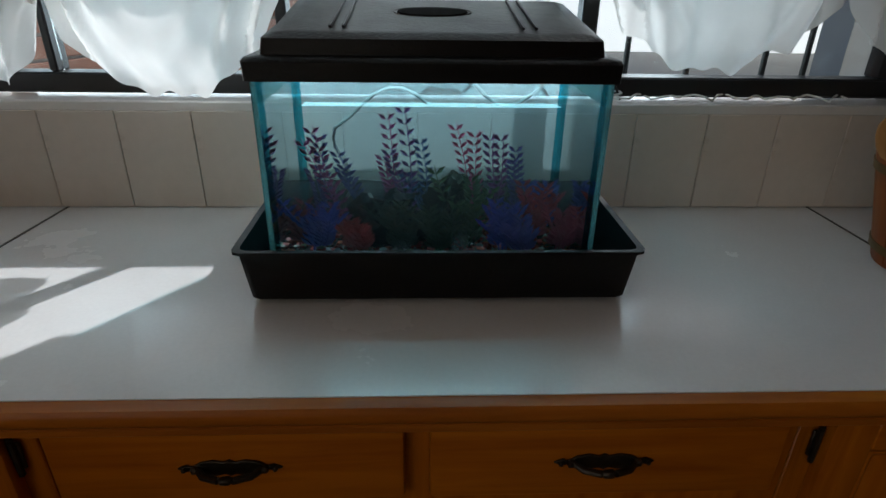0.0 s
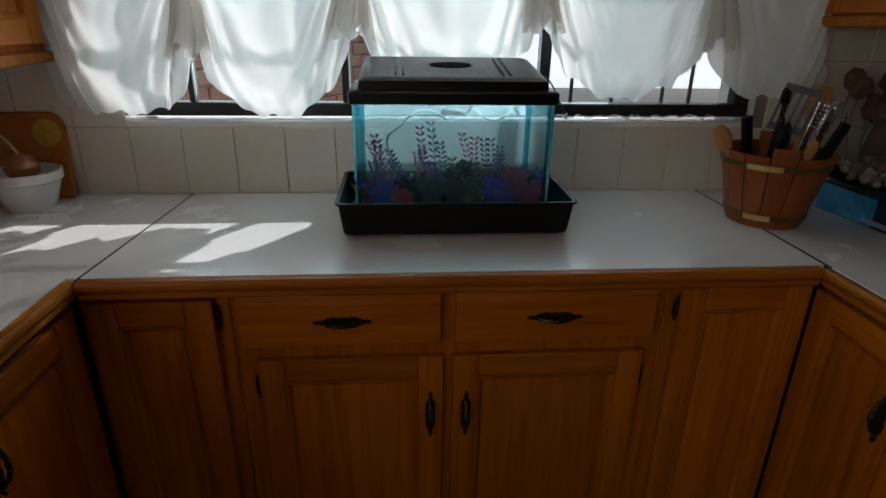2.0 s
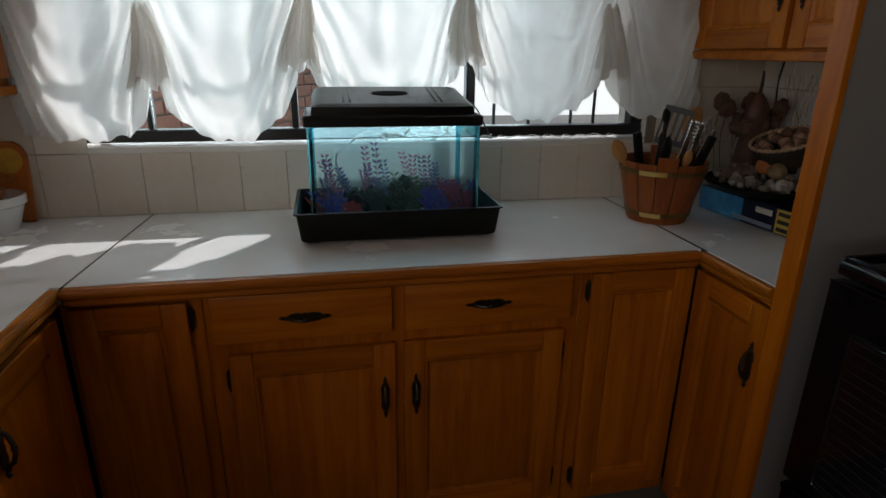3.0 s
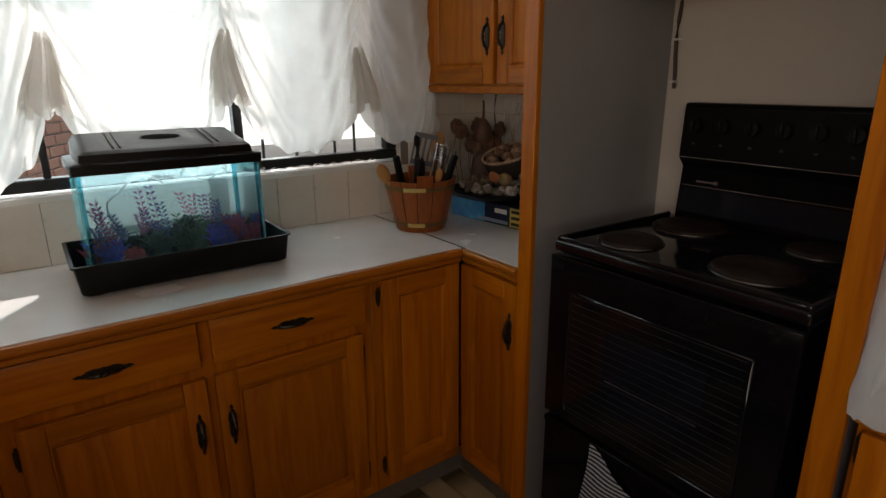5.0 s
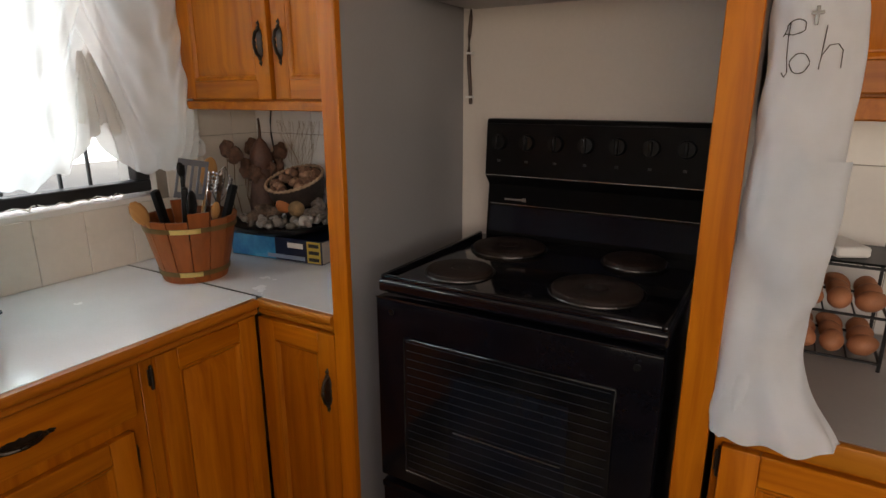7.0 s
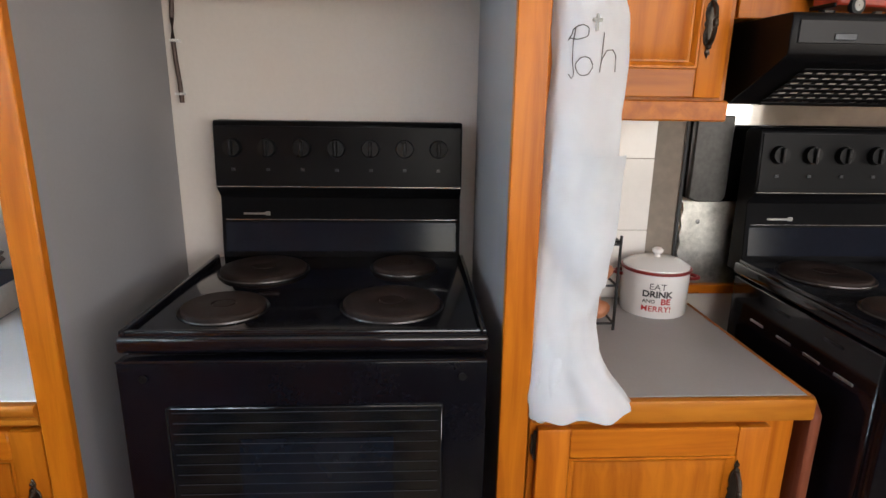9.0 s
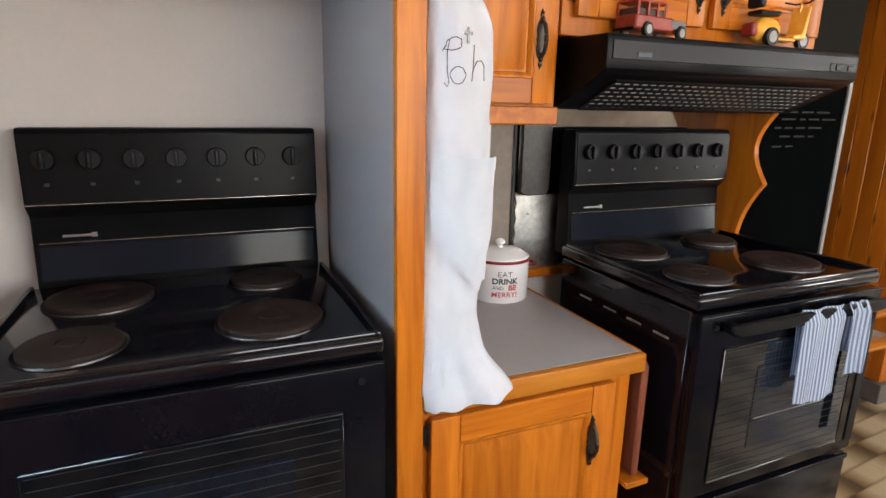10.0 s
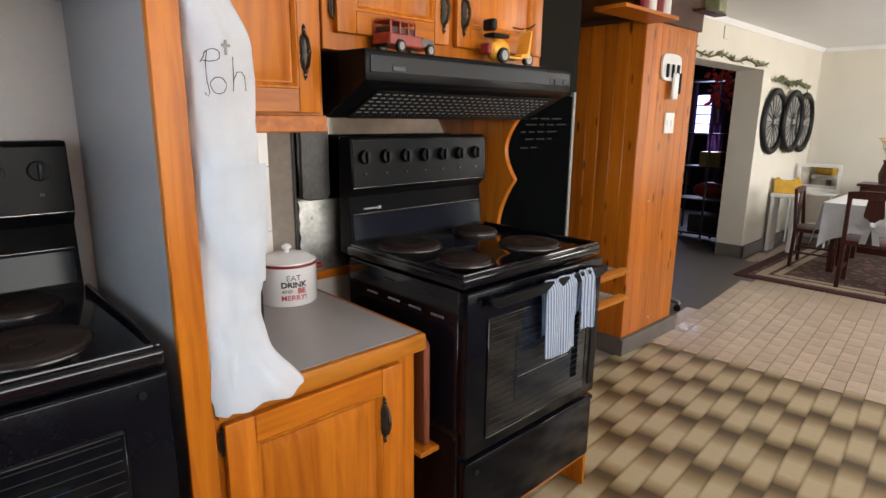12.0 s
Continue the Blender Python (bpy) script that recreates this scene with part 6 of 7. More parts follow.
part("sheet", prism(bmesh.new(), [(-0.664 - 0.006 * (k % 2), 0.932 + 0.022 * k) for k in range(11)] + [(-0.83, 1.152), (-0.83, 0.932)], WALL_E - 0.016, WALL_E - 0.0085, "x"), paint("scuffed_bright_steel", (0.62, 0.61, 0.56), 0.38, 0.5, 14.0, 90.0, 0.3, metal=1.0), sp_plate, smooth=False)
part("screw", ball(bmesh.new(), (WALL_E - 0.017, -0.71, 1.10), 0.006, 0.5, 1, 1), steel_dull, sp_plate)
solid("baking_tray", prism(bmesh.new(), ((-0.668, 1.165), (-0.69, 1.155), (-0.755, 1.155), (-0.765, 1.17), (-0.765, 1.372), (-0.668, 1.372)), WALL_E - 0.035, WALL_E - 0.012, "x", 0.003), paint("scorched_steel", (0.06, 0.058, 0.055), 0.4, 0.5, 12.0, 90.0, 0.2, metal=0.7), "scorched dark metal tray hung beside the stove", "tray")
bm = bmesh.new()
out = [(WALL_E - 0.002, 1.41), (1.575, 1.41)]
out += [(1.575 + 0.012 * k / 8 + 0.055 * math.sin(math.pi * k / 8), 1.41 - 0.225 * k / 8) for k in range(1, 9)]
out += [(1.590 + 0.07 * k / 8 + 0.03 * math.sin(math.pi * k / 8), 1.185 - 0.26 * k / 8) for k in range(1, 9)]
out += [(WALL_E - 0.002, 0.925)]
sp = thing("scalloped_bracket", "orange oak side board with a scalloped edge under the hood", "bracket")
part("board", prism(bm, out, -1.445, -1.425, "y", 0.002), oak_z, sp)
cb = thing("chalkboard", "black chalkboard with faint writing on the wall", "chalkboard")
part("board", boxed(WALL_E - 0.012, -2.055, 0.82, WALL_E - 0.002, -1.475, 1.50, 0.001), chalk_black, cb)
part("frame_edge", boxed(WALL_E - 0.018, -2.075, 0.80, WALL_E - 0.001, -2.0555, 1.52, 0.002), paint("dull_alloy", (0.22, 0.22, 0.21), 0.5, 0.2), cb, "pale metal frame edge")
rng = random.Random(5)
for j, z in enumerate((1.40, 1.375, 1.345, 1.315, 1.28)):
    y = -1.70 - 0.03 * (j % 2)
    for k in range(rng.randint(2, 4)):
        w = rng.uniform(0.03, 0.075)
        part("chalk_stroke", boxed(WALL_E - 0.0132, y - w, z, WALL_E - 0.0121, y, z + 0.006), chalk_line, cb, smooth=False)
        y -= w + 0.02
sh = thing("corner_shelf", "low oak shelf unit beside the stove", "shelf")
part("end_panel", boxed(1.32, -1.60, 0.0, WALL_E - 0.003, -1.585, 0.90, 0.002), oak_z, sh)
for z in (0.80, 0.897):
    s = part("shelf", boxed(1.235, -1.585, z - 0.014, WALL_E - 0.003, -1.395, z - 0.002, 0.001), laminate_grey, sh, smooth=False)
    part("moulded_edge", prism(bmesh.new(), ((1.198, z), (1.215, z + 0.004), (1.234, z + 0.004), (1.234, z - 0.026), (1.222, z - 0.026), (1.214, z - 0.012), (1.20, z - 0.008)), -1.60, -1.392, "y", 0.001), nose_wood_y, s, "moulded oak edge")

# ---- pine column ----
col = thing("pine_column", "floor-to-ceiling column clad in knotty orange pine boards", "column")
part("core", boxed(1.905, -3.485, 0.105, 2.40, -2.875, 1.93), dark_beam, col, smooth=False)
for k in range(6):
    x0 = 1.892 + k * 0.0846
    part("board", boxed(x0 + 0.001, -2.874, 0.105, x0 + 0.0836, -2.858, 1.93, 0.003), pine_z, col)
for k in range(7):
    y0 = -2.860 - k * 0.0905
    part("board", boxed(1.889, y0 - 0.0903, 0.105, 1.904, y0 - 0.0002, 1.93, 0.0012), pine_z, col)
part("capping", boxed(1.875, -3.52, 1.93, 2.41, -2.845, 2.419, 0.004), dark_beam, col, "dark brown upper boarding")
bm = thing("ceiling_beam", "dark brown beam between cabinet and column", "beam")
part("beam", boxed(1.75, -2.84, 1.965, 2.42, -1.47, 2.419, 0.004), dark_beam, bm)
sf = thing("high_shelf", "small wooden shelf high on the dark beam", "shelf", pose(1.70, -2.55, 1.90))
part("shelf", boxed(0.0, -0.28, 0.0, 0.17, 0.25, 0.018, 0.002), oak_y, sf)
part("bracket", boxed(0.05, -0.25, 0.018, 0.17, -0.23, 0.12, 0.002), oak_y, sf)
for k in range(4):
    solid("food_tin", lathe(bmesh.new(), ((0.001, 0.0), (0.028, 0.0), (0.028, 0.075), (0.001, 0.075)), 20), red_paint if k % 2 else white_enamel, "small red and white tin on the high shelf", "tin", pose(1.75, -2.77 + 0.075 * k, 1.9185), "tins on the high shelf")
solid("green_tin", boxed(-0.06, -0.05, 0, 0.06, 0.05, 0.09, 0.008, 2), paint("tin_green", (0.20, 0.22, 0.10), 0.4, 0.3, 20.0), "olive green tin standing on the column's ledge", "tin", pose(1.85, -3.58, 2.045))
part_host = thing("column_ledge", "thin dark ledge on top of the column front", "ledge", pose(1.80, -3.66, 2.03))
part("ledge", boxed(0, 0, 0, 0.074, 0.30, 0.014, 0.002), dark_beam, part_host)
sw = thing("light_switch", "white double light switch on the pine boards", "switch", pose(1.8885, -3.21, 1.385, 0, 0, -90))
part("plate", boxed(-0.058, -0.008, -0.060, 0.058, 0.0, 0.060, 0.002), white_plastic, sw)
for x in (-0.024, 0.024):
    part("rocker", boxed(x - 0.009, -0.011, -0.018, x + 0.009, -0.0078, 0.018, 0.001), white_plastic, sw)
kh = thing("key_holder", "white key rack with black keys on the pine boards", "key holder", pose(1.8885, -3.165, 1.70, 0, 0, -90) @ Matrix.Scale(1.45, 4))
part("plaque", prism(bmesh.new(), [(0.082 * abs(math.cos(a)) ** 0.45 * (1 if math.cos(a) > 0 else -1), 0.052 * abs(math.sin(a)) ** 0.45 * (1 if math.sin(a) > 0 else -1)) for a in (2 * math.pi * (k + 0.5) / 24 for k in range(24))], -0.010, 0.0, "y", 0.002), white_plastic, kh)
for k, x in enumerate((-0.045, 0.0, 0.045)):
    part("key_fob", boxed(x - 0.007, -0.02, -0.040, x + 0.007, -0.011, 0.012, 0.003), black_plastic, kh, "black key fob")
part("tag", boxed(-0.005, -0.026, -0.125, 0.042, -0.013, -0.02, 0.006), white_plastic, kh, "white remote hanging below")
part("tag_cord", tube(bmesh.new(), [(0.065, -0.018, -0.02 - 0.02 * k) for k in range(5)], 0.005, 6), black_plastic, kh)
for y, z in ((-3.04, 0.93), (-3.17, 0.17)):
    solid("cup_hook", ball(bmesh.new(), (1.884, y, z), 0.008, 0.8, 1, 1), brass, "small brass stud on the pine boards", "stud")
ch = thing("office_chair_base", "grey castor foot of an office chair beyond the column", "chair base", pose(2.12, -3.92, 0.0))
part("leg", prism(bmesh.new(), ((-0.12, 0.06), (-0.10, 0.085), (0.28, 0.11), (0.28, 0.07)), -0.02, 0.02, "y", 0.004), paint("grey_nylon_leg", (0.10, 0.11, 0.12), 0.4, 0.2), ch)
part("castor", lathe(bmesh.new(), ((0.001, -0.02), (0.024, -0.02), (0.027, 0.0), (0.024, 0.02), (0.001, 0.02)), 20), black_plastic, ch, at=pose(-0.095, 0.0, 0.0275, 90, 0, 20))

# ---- dining room ----
rug_mat, n_, l_, p_ = nodes_of("patterned_rug")
v_ = coords(n_, l_, (1, 1, 1))
vo_ = n_.new("ShaderNodeTexVoronoi")
vo_.inputs["Scale"].default_value = 11.0
vo_.distance = "MANHATTAN"
l_.new(v_, vo_.inputs["Vector"])
l_.new(mix(n_, l_, 0.3, ramp(n_, l_, vo_.outputs["Distance"], ((0.2, (0.07, 0.012, 0.012)), (0.38, (0.32, 0.22, 0.13)), (0.5, (0.12, 0.018, 0.016)), (0.7, (0.03, 0.02, 0.02)))), ramp(n_, l_, noise_at(n_, l_, v_, 90.0), ((0.3, (0.05, 0.02, 0.02)), (0.7, (0.35, 0.25, 0.18))))), p_.inputs["Base Color"])
p_.inputs["Roughness"].default_value = 1.0
rug = thing("rug", "dark red patterned rug with cream stripes under the dining table", "rug")
RX0, RX1, RY0, RY1 = -0.6, 2.14, -7.45, -5.33
part("carpet", boxed(RX0, RY0, 0.0, RX1, RY1, 0.012, 0.003), rug_mat, rug)
dark_red = paint("rug_border", (0.05, 0.006, 0.008), 1.0, 0.3, 60.0, 300.0, 0.5)
cream_wool = paint("rug_cream", (0.46, 0.38, 0.27), 1.0, 0.3, 40.0, 300.0, 0.5)
for k, (a, b, m) in enumerate(((0.0, 0.09, dark_red), (0.14, 0.22, cream_wool), (0.26, 0.32, cream_wool))):
    part("border_stripe", boxed(RX1 - b, RY0 + b, 0.011, RX1 - a, RY1 - a, 0.0135), m, rug, smooth=False)
    part("border_stripe", boxed(RX0 + b, RY1 - b, 0.011, RX1 - b, RY1 - a, 0.0135), m, rug, smooth=False)

tb = thing("dining_table", "dark wooden dining table", "table")
TX0, TX1, TY0, TY1, TZ = 0.45, 1.66, -7.05, -6.02, 0.67
part("tabletop", boxed(TX0, TY0, TZ - 0.03, TX1, TY1, TZ, 0.004), dark_wood, tb)
for x in (TX0 + 0.1, TX1 - 0.1):
    for y in (TY0 + 0.1, TY1 - 0.1):
        part("leg", boxed(x - 0.03, y - 0.03, 0.0, x + 0.03, y + 0.03, TZ - 0.03, 0.006), dark_wood, tb)


def cloth_side(p, q, out, drop_mid, drop_end):
    def f(u, v):
        x, y = p[0] + (q[0] - p[0]) * u, p[1] + (q[1] - p[1]) * u
        d = drop_mid + (drop_end - drop_mid) * abs(2 * u - 1) ** 6
        w = (0.012 + 0.02 * v) + 0.014 * v * math.sin(u * 24) + 0.05 * v * abs(2 * u - 1) ** 8
        return (x + out[0] * w, y + out[1] * w, TZ + 0.004 - d * v)
    return sheet(bmesh.new(), 40, 14, f, 0.002)


tc = thing("tablecloth", "white tablecloth falling in pointed corners", "tablecloth")
part("top", boxed(TX0 - 0.012, TY0 - 0.012, TZ + 0.002, TX1 + 0.012, TY1 + 0.012, TZ + 0.006), table_cloth, tc)
part("fall", cloth_side((TX0, TY1), (TX1, TY1), (0, 1), 0.28, 0.42), table_cloth, tc)
part("fall", cloth_side((TX1, TY1), (TX1, TY0), (1, 0), 0.28, 0.42), table_cloth, tc)
part("fall", cloth_side((TX1, TY0), (TX0, TY0), (0, -1), 0.28, 0.42), table_cloth, tc)


def dining_chair(at):
    c = thing("dining_chair", "dark mahogany dining chair with a white ribbon bow", "chair", at, "chairs round the table")
    for x in (-0.19, 0.19):
        part("back_post", prism(bmesh.new(), ((0.18, 0.0), (0.215, 0.0), (0.205, 0.42), (0.245, 0.90), (0.215, 0.90), (0.17, 0.42)), x - 0.018, x + 0.018, "x", 0.004), dark_wood, c)
        part("leg", boxed(x - 0.018, -0.20, 0.0, x + 0.018, -0.165, 0.41, 0.004), dark_wood, c)
        part("side_rail", boxed(x - 0.011, -0.17, 0.16, x + 0.011, 0.19, 0.18, 0.002), dark_wood, c)
    part("seat", boxed(-0.215, -0.22, 0.41, 0.215, 0.205, 0.455, 0.01, 2), dark_wood, c)
    part("top_rail", prism(bmesh.new(), ((-0.21, 0.84), (0.21, 0.84), (0.21, 0.90), (0.10, 0.915), (-0.10, 0.915), (-0.21, 0.90)), 0.216, 0.242, "y", 0.004), dark_wood, c)
    part("splat", prism(bmesh.new(), ((-0.05, 0.455), (0.05, 0.455), (0.04, 0.55), (0.075, 0.70), (0.06, 0.845), (-0.06, 0.845), (-0.075, 0.70), (-0.04, 0.55)), 0.203, 0.217, "y", 0.003), dark_wood, c)
    bow = bmesh.new()
    for s in (-1, 1):
        sheet(bow, 10, 6, lambda u, v, s=s: (s * (0.01 + 0.13 * u), 0.232 + 0.02 * math.sin(math.pi * u) + 0.006 * math.sin(v * 9), 0.62 + (v - 0.5) * (0.03 + 0.09 * math.sin(math.pi * min(1, u * 1.1)))), 0.002)
        sheet(bow, 8, 6, lambda u, v, s=s: (s * (0.02 + 0.03 * u) + (v - 0.5) * 0.05, 0.236 + 0.01 * math.sin(u * 4), 0.61 - 0.17 * u), 0.002)
    ball(bow, (0, 0.24, 0.62), 0.025, 1, 0.7, 1)
    part("ribbon_bow", bow, table_cloth, c, "white ribbon bow")
    return c


LOW = Matrix.Diagonal((0.94, 0.94, 0.92, 1))
first = dining_chair(pose(1.21, -5.74, 0.0125, 0, 0, 4) @ LOW)
copy_thing(first, pose(1.73, -6.25, 0.0125, 0, 0, -86) @ LOW)
copy_thing(first, pose(0.45, -5.78, 0.0125, 0, 0, -5) @ LOW)

wheel_pic = paint("old_photo_print", (0.35, 0.34, 0.32), 0.3, 0.6, 12.0, 60.0, 0.0, alt=(0.07, 0.07, 0.07))


def wall_wheel(at):
    w = thing("wheel_mirror", "black-rimmed wheel mirror hung on the cream wall", "wall decor", at, "three wall wheels")
    bm = bmesh.new()
    lathe(bm, [(0.305 + 0.035 * math.cos(a), 0.024 + 0.024 * math.sin(a)) for a in (2 * math.pi * k / 12 for k in range(13))], 44)
    part("tyre", bm, black_plastic, w, "black rubber tyre")
    part("picture", lathe(bmesh.new(), ((0.001, 0.012), (0.288, 0.012), (0.288, 0.004), (0.001, 0.004)), 40), wheel_pic, w, "grey printed disc")
    for k in range(8):
        a = math.pi * k / 8
        part("spoke", rod(bmesh.new(), (-0.29 * math.cos(a), -0.29 * math.sin(a), 0.022), (0.29 * math.cos(a), 0.29 * math.sin(a), 0.022), 0.004, seg=6), iron_black, w)
    part("hub", lathe(bmesh.new(), ((0.001, 0.034), (0.03, 0.034), (0.034, 0.012), (0.001, 0.012)), 20), steel_dull, w)
    return w


w0 = wall_wheel(pose(2.358, -6.50, 1.40, 0, -90, 0))
copy_thing(w0, pose(2.332, -7.02, 1.40, 0, -90, 0))
copy_thing(w0, pose(2.358, -7.50, 1.39, 0, -90, 0))


def garland(name, label, pts, spread, n, seed):
    r = random.Random(seed)
    gl = thing(name, label, "garland")
    part("vine", tube(bmesh.new(), pts, 0.006, 6), paint("vine_brown", (0.10, 0.08, 0.04), 0.9, 0.3), gl)
    bm = bmesh.new()
    for i in range(n):
        k = r.randrange(len(pts) - 1)
        p = Vector(pts[k]).lerp(Vector(pts[k + 1]), r.random())
        d = Vector((r.uniform(-1, 0.1), r.uniform(-1, 1), r.uniform(-0.4, 1)))
        leaf(bm, p, d, (r.uniform(-1, 1), 0.3, 1), r.uniform(0.5, 1.0) * spread, spread * 0.2)
    part("leaves", bm, foliage, gl, "small dusty green leaves", smooth=False)
    return gl


garland("leaf_garland", "dusty green garland laid over the doorway", [(2.345, -4.3 - 0.16 * k, 1.93 + 0.02 * math.sin(k * 1.7)) for k in range(12)], 0.065, 150, 3)
garland("leaf_garland", "dusty green garland above the wheels", [(2.33, -6.35 - 0.12 * k, 1.79 + 0.02 * math.sin(k * 1.3)) for k in range(10)], 0.075, 240, 4)
solid("wall_vent", boxed(2.35, -5.16, 2.08, 2.359, -5.04, 2.18, 0.002), wall_cream, "cream wall vent cover", "vent")
fr = thing("white_frame_mirror", "white-framed mirror leaning on the end wall", "mirror", pose(2.10, -7.53, 0.62, -5, 0, 0))
for x0, z0, x1, z1 in ((-0.22, 0, -0.185, 0.31), (0.185, 0, 0.22, 0.31), (-0.185, 0, 0.185, 0.035), (-0.185, 0.275, 0.185, 0.31)):
    part("frame_bar", boxed(x0, -0.012, z0, x1, 0.012, z1, 0.003), white_plastic, fr)
part("mirror_plate", boxed(-0.185, -0.003, 0.035, 0.185, 0.003, 0.275), mirror_mat, fr, smooth=False)
st = thing("white_stand", "white metal plant stand by the wall", "stand", pose(2.10, -7.42, 0.0125))
for x in (-0.2, 0.2):
    for y in (-0.12, 0.12):
        part("leg", rod(bmesh.new(), (x, y, 0), (x, y, 0.585), 0.012, seg=8), white_plastic, st)
part("shelf", boxed(-0.23, -0.15, 0.585, 0.23, 0.15, 0.607, 0.003), white_plastic, st)
part("shelf", boxed(-0.21, -0.13, 0.22, 0.21, 0.13, 0.235, 0.003), white_plastic, st)
solid("yellow_bag", prism(bmesh.new(), ((-0.12, 0.0), (0.12, 0.0), (0.13, 0.14), (0.09, 0.17), (0.05, 0.14), (-0.05, 0.14), (-0.09, 0.18), (-0.13, 0.14)), -0.05, 0.05, "y", 0.008), paint("mustard_cloth", (0.62, 0.36, 0.03), 0.8, 0.2, 15.0), "mustard yellow cloth bag on the white stand", "bag", pose(2.21, -6.80, 0.64, 0, 0, 20))
solid("side_stool", box(box(boxed(-0.13, -0.12, 0.60, 0.13, 0.12, 0.64, 0.004), -0.12, -0.11, 0.0, -0.09, 0.11, 0.60), 0.09, -0.11, 0.0, 0.12, 0.11, 0.60), white_plastic, "narrow white stool by the wall", "stool", pose(2.20, -6.80, 0.0))
sb = thing("sideboard", "dark mahogany sideboard against the end wall", "sideboard", pose(1.20, -7.44, 0.0125))
part("body", boxed(-0.5, -0.15, 0.0, 0.45, 0.16, 0.72, 0.005), dark_wood, sb)
part("top", boxed(-0.53, -0.16, 0.72, 0.48, 0.18, 0.75, 0.005), dark_wood, sb)
for x in (-0.25, 0.2):
    part("door", boxed(x - 0.2, 0.16, 0.06, x + 0.2, 0.172, 0.66, 0.004), dark_wood, sb)
vs = thing("flower_vase", "dark vase of yellow flowers on the sideboard", "vase", pose(1.47, -7.42, 0.763))
part("vase", lathe(bmesh.new(), ((0.001, 0.0), (0.05, 0.0), (0.065, 0.10), (0.035, 0.22), (0.045, 0.25), (0.03, 0.24), (0.001, 0.2)), 28), dark_wood, vs)
bm, fl = bmesh.new(), bmesh.new()
rng = random.Random(9)
for k in range(16):
    a, sp_ = rng.uniform(0, 6.28), rng.uniform(0.03, 0.16)
    tip = (sp_ * math.cos(a), sp_ * math.sin(a), rng.uniform(0.34, 0.48))
    tube(bm, [(0, 0, 0.2), (tip[0] * 0.4, tip[1] * 0.4, 0.32), tip], 0.0025, 5)
    for q in range(7):
        leaf(fl, tip, (math.cos(q), math.sin(q), 0.4), (0, 0, 1), 0.05, 0.014)
part("stems", bm, foliage, vs)
part("petals", fl, yellow_paint, vs, "yellow petals", smooth=False)
cfan = thing("ceiling_fan", "white ceiling fan blade under the dining ceiling", "fan", pose(0.9, -6.4, 2.14))
part("hub", lathe(bmesh.new(), ((0.001, -0.03), (0.07, -0.03), (0.08, 0.02), (0.03, 0.05), (0.015, 0.10), (0.001, 0.10)), 28), white_plastic, cfan)
for k in range(4):
    part("blade", boxed(0.07, -0.055, -0.004, 0.58, 0.055, 0.004, 0.003), white_plastic, cfan, at=pose(0, 0, 0, 0, 0, 20 + 90 * k))

# ---- lounge glimpsed through the doorway ----
rk = thing("metal_rack", "tall black open rack with ornaments in the dim lounge", "rack", pose(3.00, -6.75, 0.0))
for x in (-0.36, 0.0, 0.36):
    for y in (-0.15, 0.15):
        part("post", rod(bmesh.new(), (x, y, 0), (x, y, 1.86), 0.014, seg=8), iron_black, rk)
for z in (0.08, 0.48, 0.86, 1.24, 1.84):
    part("shelf", boxed(-0.37, -0.16, z, 0.37, 0.16, z + 0.02, 0.002), iron_black, rk)
part("back_panel", boxed(-0.36, -0.155, 0.1, -0.02, -0.145, 1.84), dark_wood, rk)
solid("brass_box", boxed(-0.12, -0.09, 0, 0.12, 0.09, 0.17, 0.01), brass, "old brass box on the dark rack", "box", pose(3.0, -6.72, 0.88))
solid("red_cushion", ball(bmesh.new(), (0, 0, 0), 0.13, 1.6, 0.8, 0.75, 3), red_paint, "dark red cushion on the rack shelf", "cushion", pose(2.98, -6.72, 0.60))
solid("dark_basket", boxed(-0.22, -0.12, 0, 0.22, 0.12, 0.22, 0.02, 2), paint("black_wicker", (0.02, 0.018, 0.017), 0.8, 0.3), "black basket on the lower rack shelf", "basket", pose(2.95, -6.72, 0.101))
fw = thing("red_flowers", "red artificial flowers on top of the rack", "flowers", pose(2.93, -6.56, 1.72))
fl = bmesh.new()
for k in range(60):
    c = Vector((rng.uniform(-0.14, 0.12), rng.uniform(-0.05, 0.1), rng.uniform(-0.18, 0.22)))
    leaf(fl, c, (rng.uniform(-1, 1), rng.uniform(-0.3, 1), rng.uniform(-0.6, 1)), (0, 1, 0.5), 0.08, 0.03)
part("petals", fl, paint("flower_red", (0.62, 0.03, 0.02), 0.5, 0.3, 20.0), fw, "bright red petals", smooth=False)
part("stem", tube(bmesh.new(), [(0, 0, -0.34), (0.01, 0, -0.1), (0, 0, 0.2)], 0.008, 6), foliage, fw)
glow, n_, l_, p_ = nodes_of("daylight_backdrop")
p_.inputs["Base Color"].default_value = (0.5, 0.55, 0.7, 1)
p_.inputs["Emission Color"].default_value, p_.inputs["Emission Strength"].default_value = (0.62, 0.60, 1.0, 1), 1.0
lw = thing("window_2", "small lounge window with purple curtains", "window", kind="structure")
part("pane", boxed(3.93, -8.998, 1.20, 4.27, -8.99, 1.78), glow, lw, "bright daylight", smooth=False)
for z in (1.34, 1.48, 1.62):
    part("glazing_bar", boxed(3.93, -8.99, z, 4.27, -8.975, z + 0.02), iron_black, lw)
for x0, x1 in ((3.6, 3.98), (4.2, 4.55)):
    solid("lounge_curtain", sheet(bmesh.new(), 40, 10, lambda u, v: (x0 + (x1 - x0) * u, -8.93 + 0.03 * math.sin(u * 26), 0.4 + 1.6 * v), 0.004), cloth("purple_cloth", (0.10, 0.03, 0.12), 0.3), "dark purple curtain at the lounge window", "curtain")

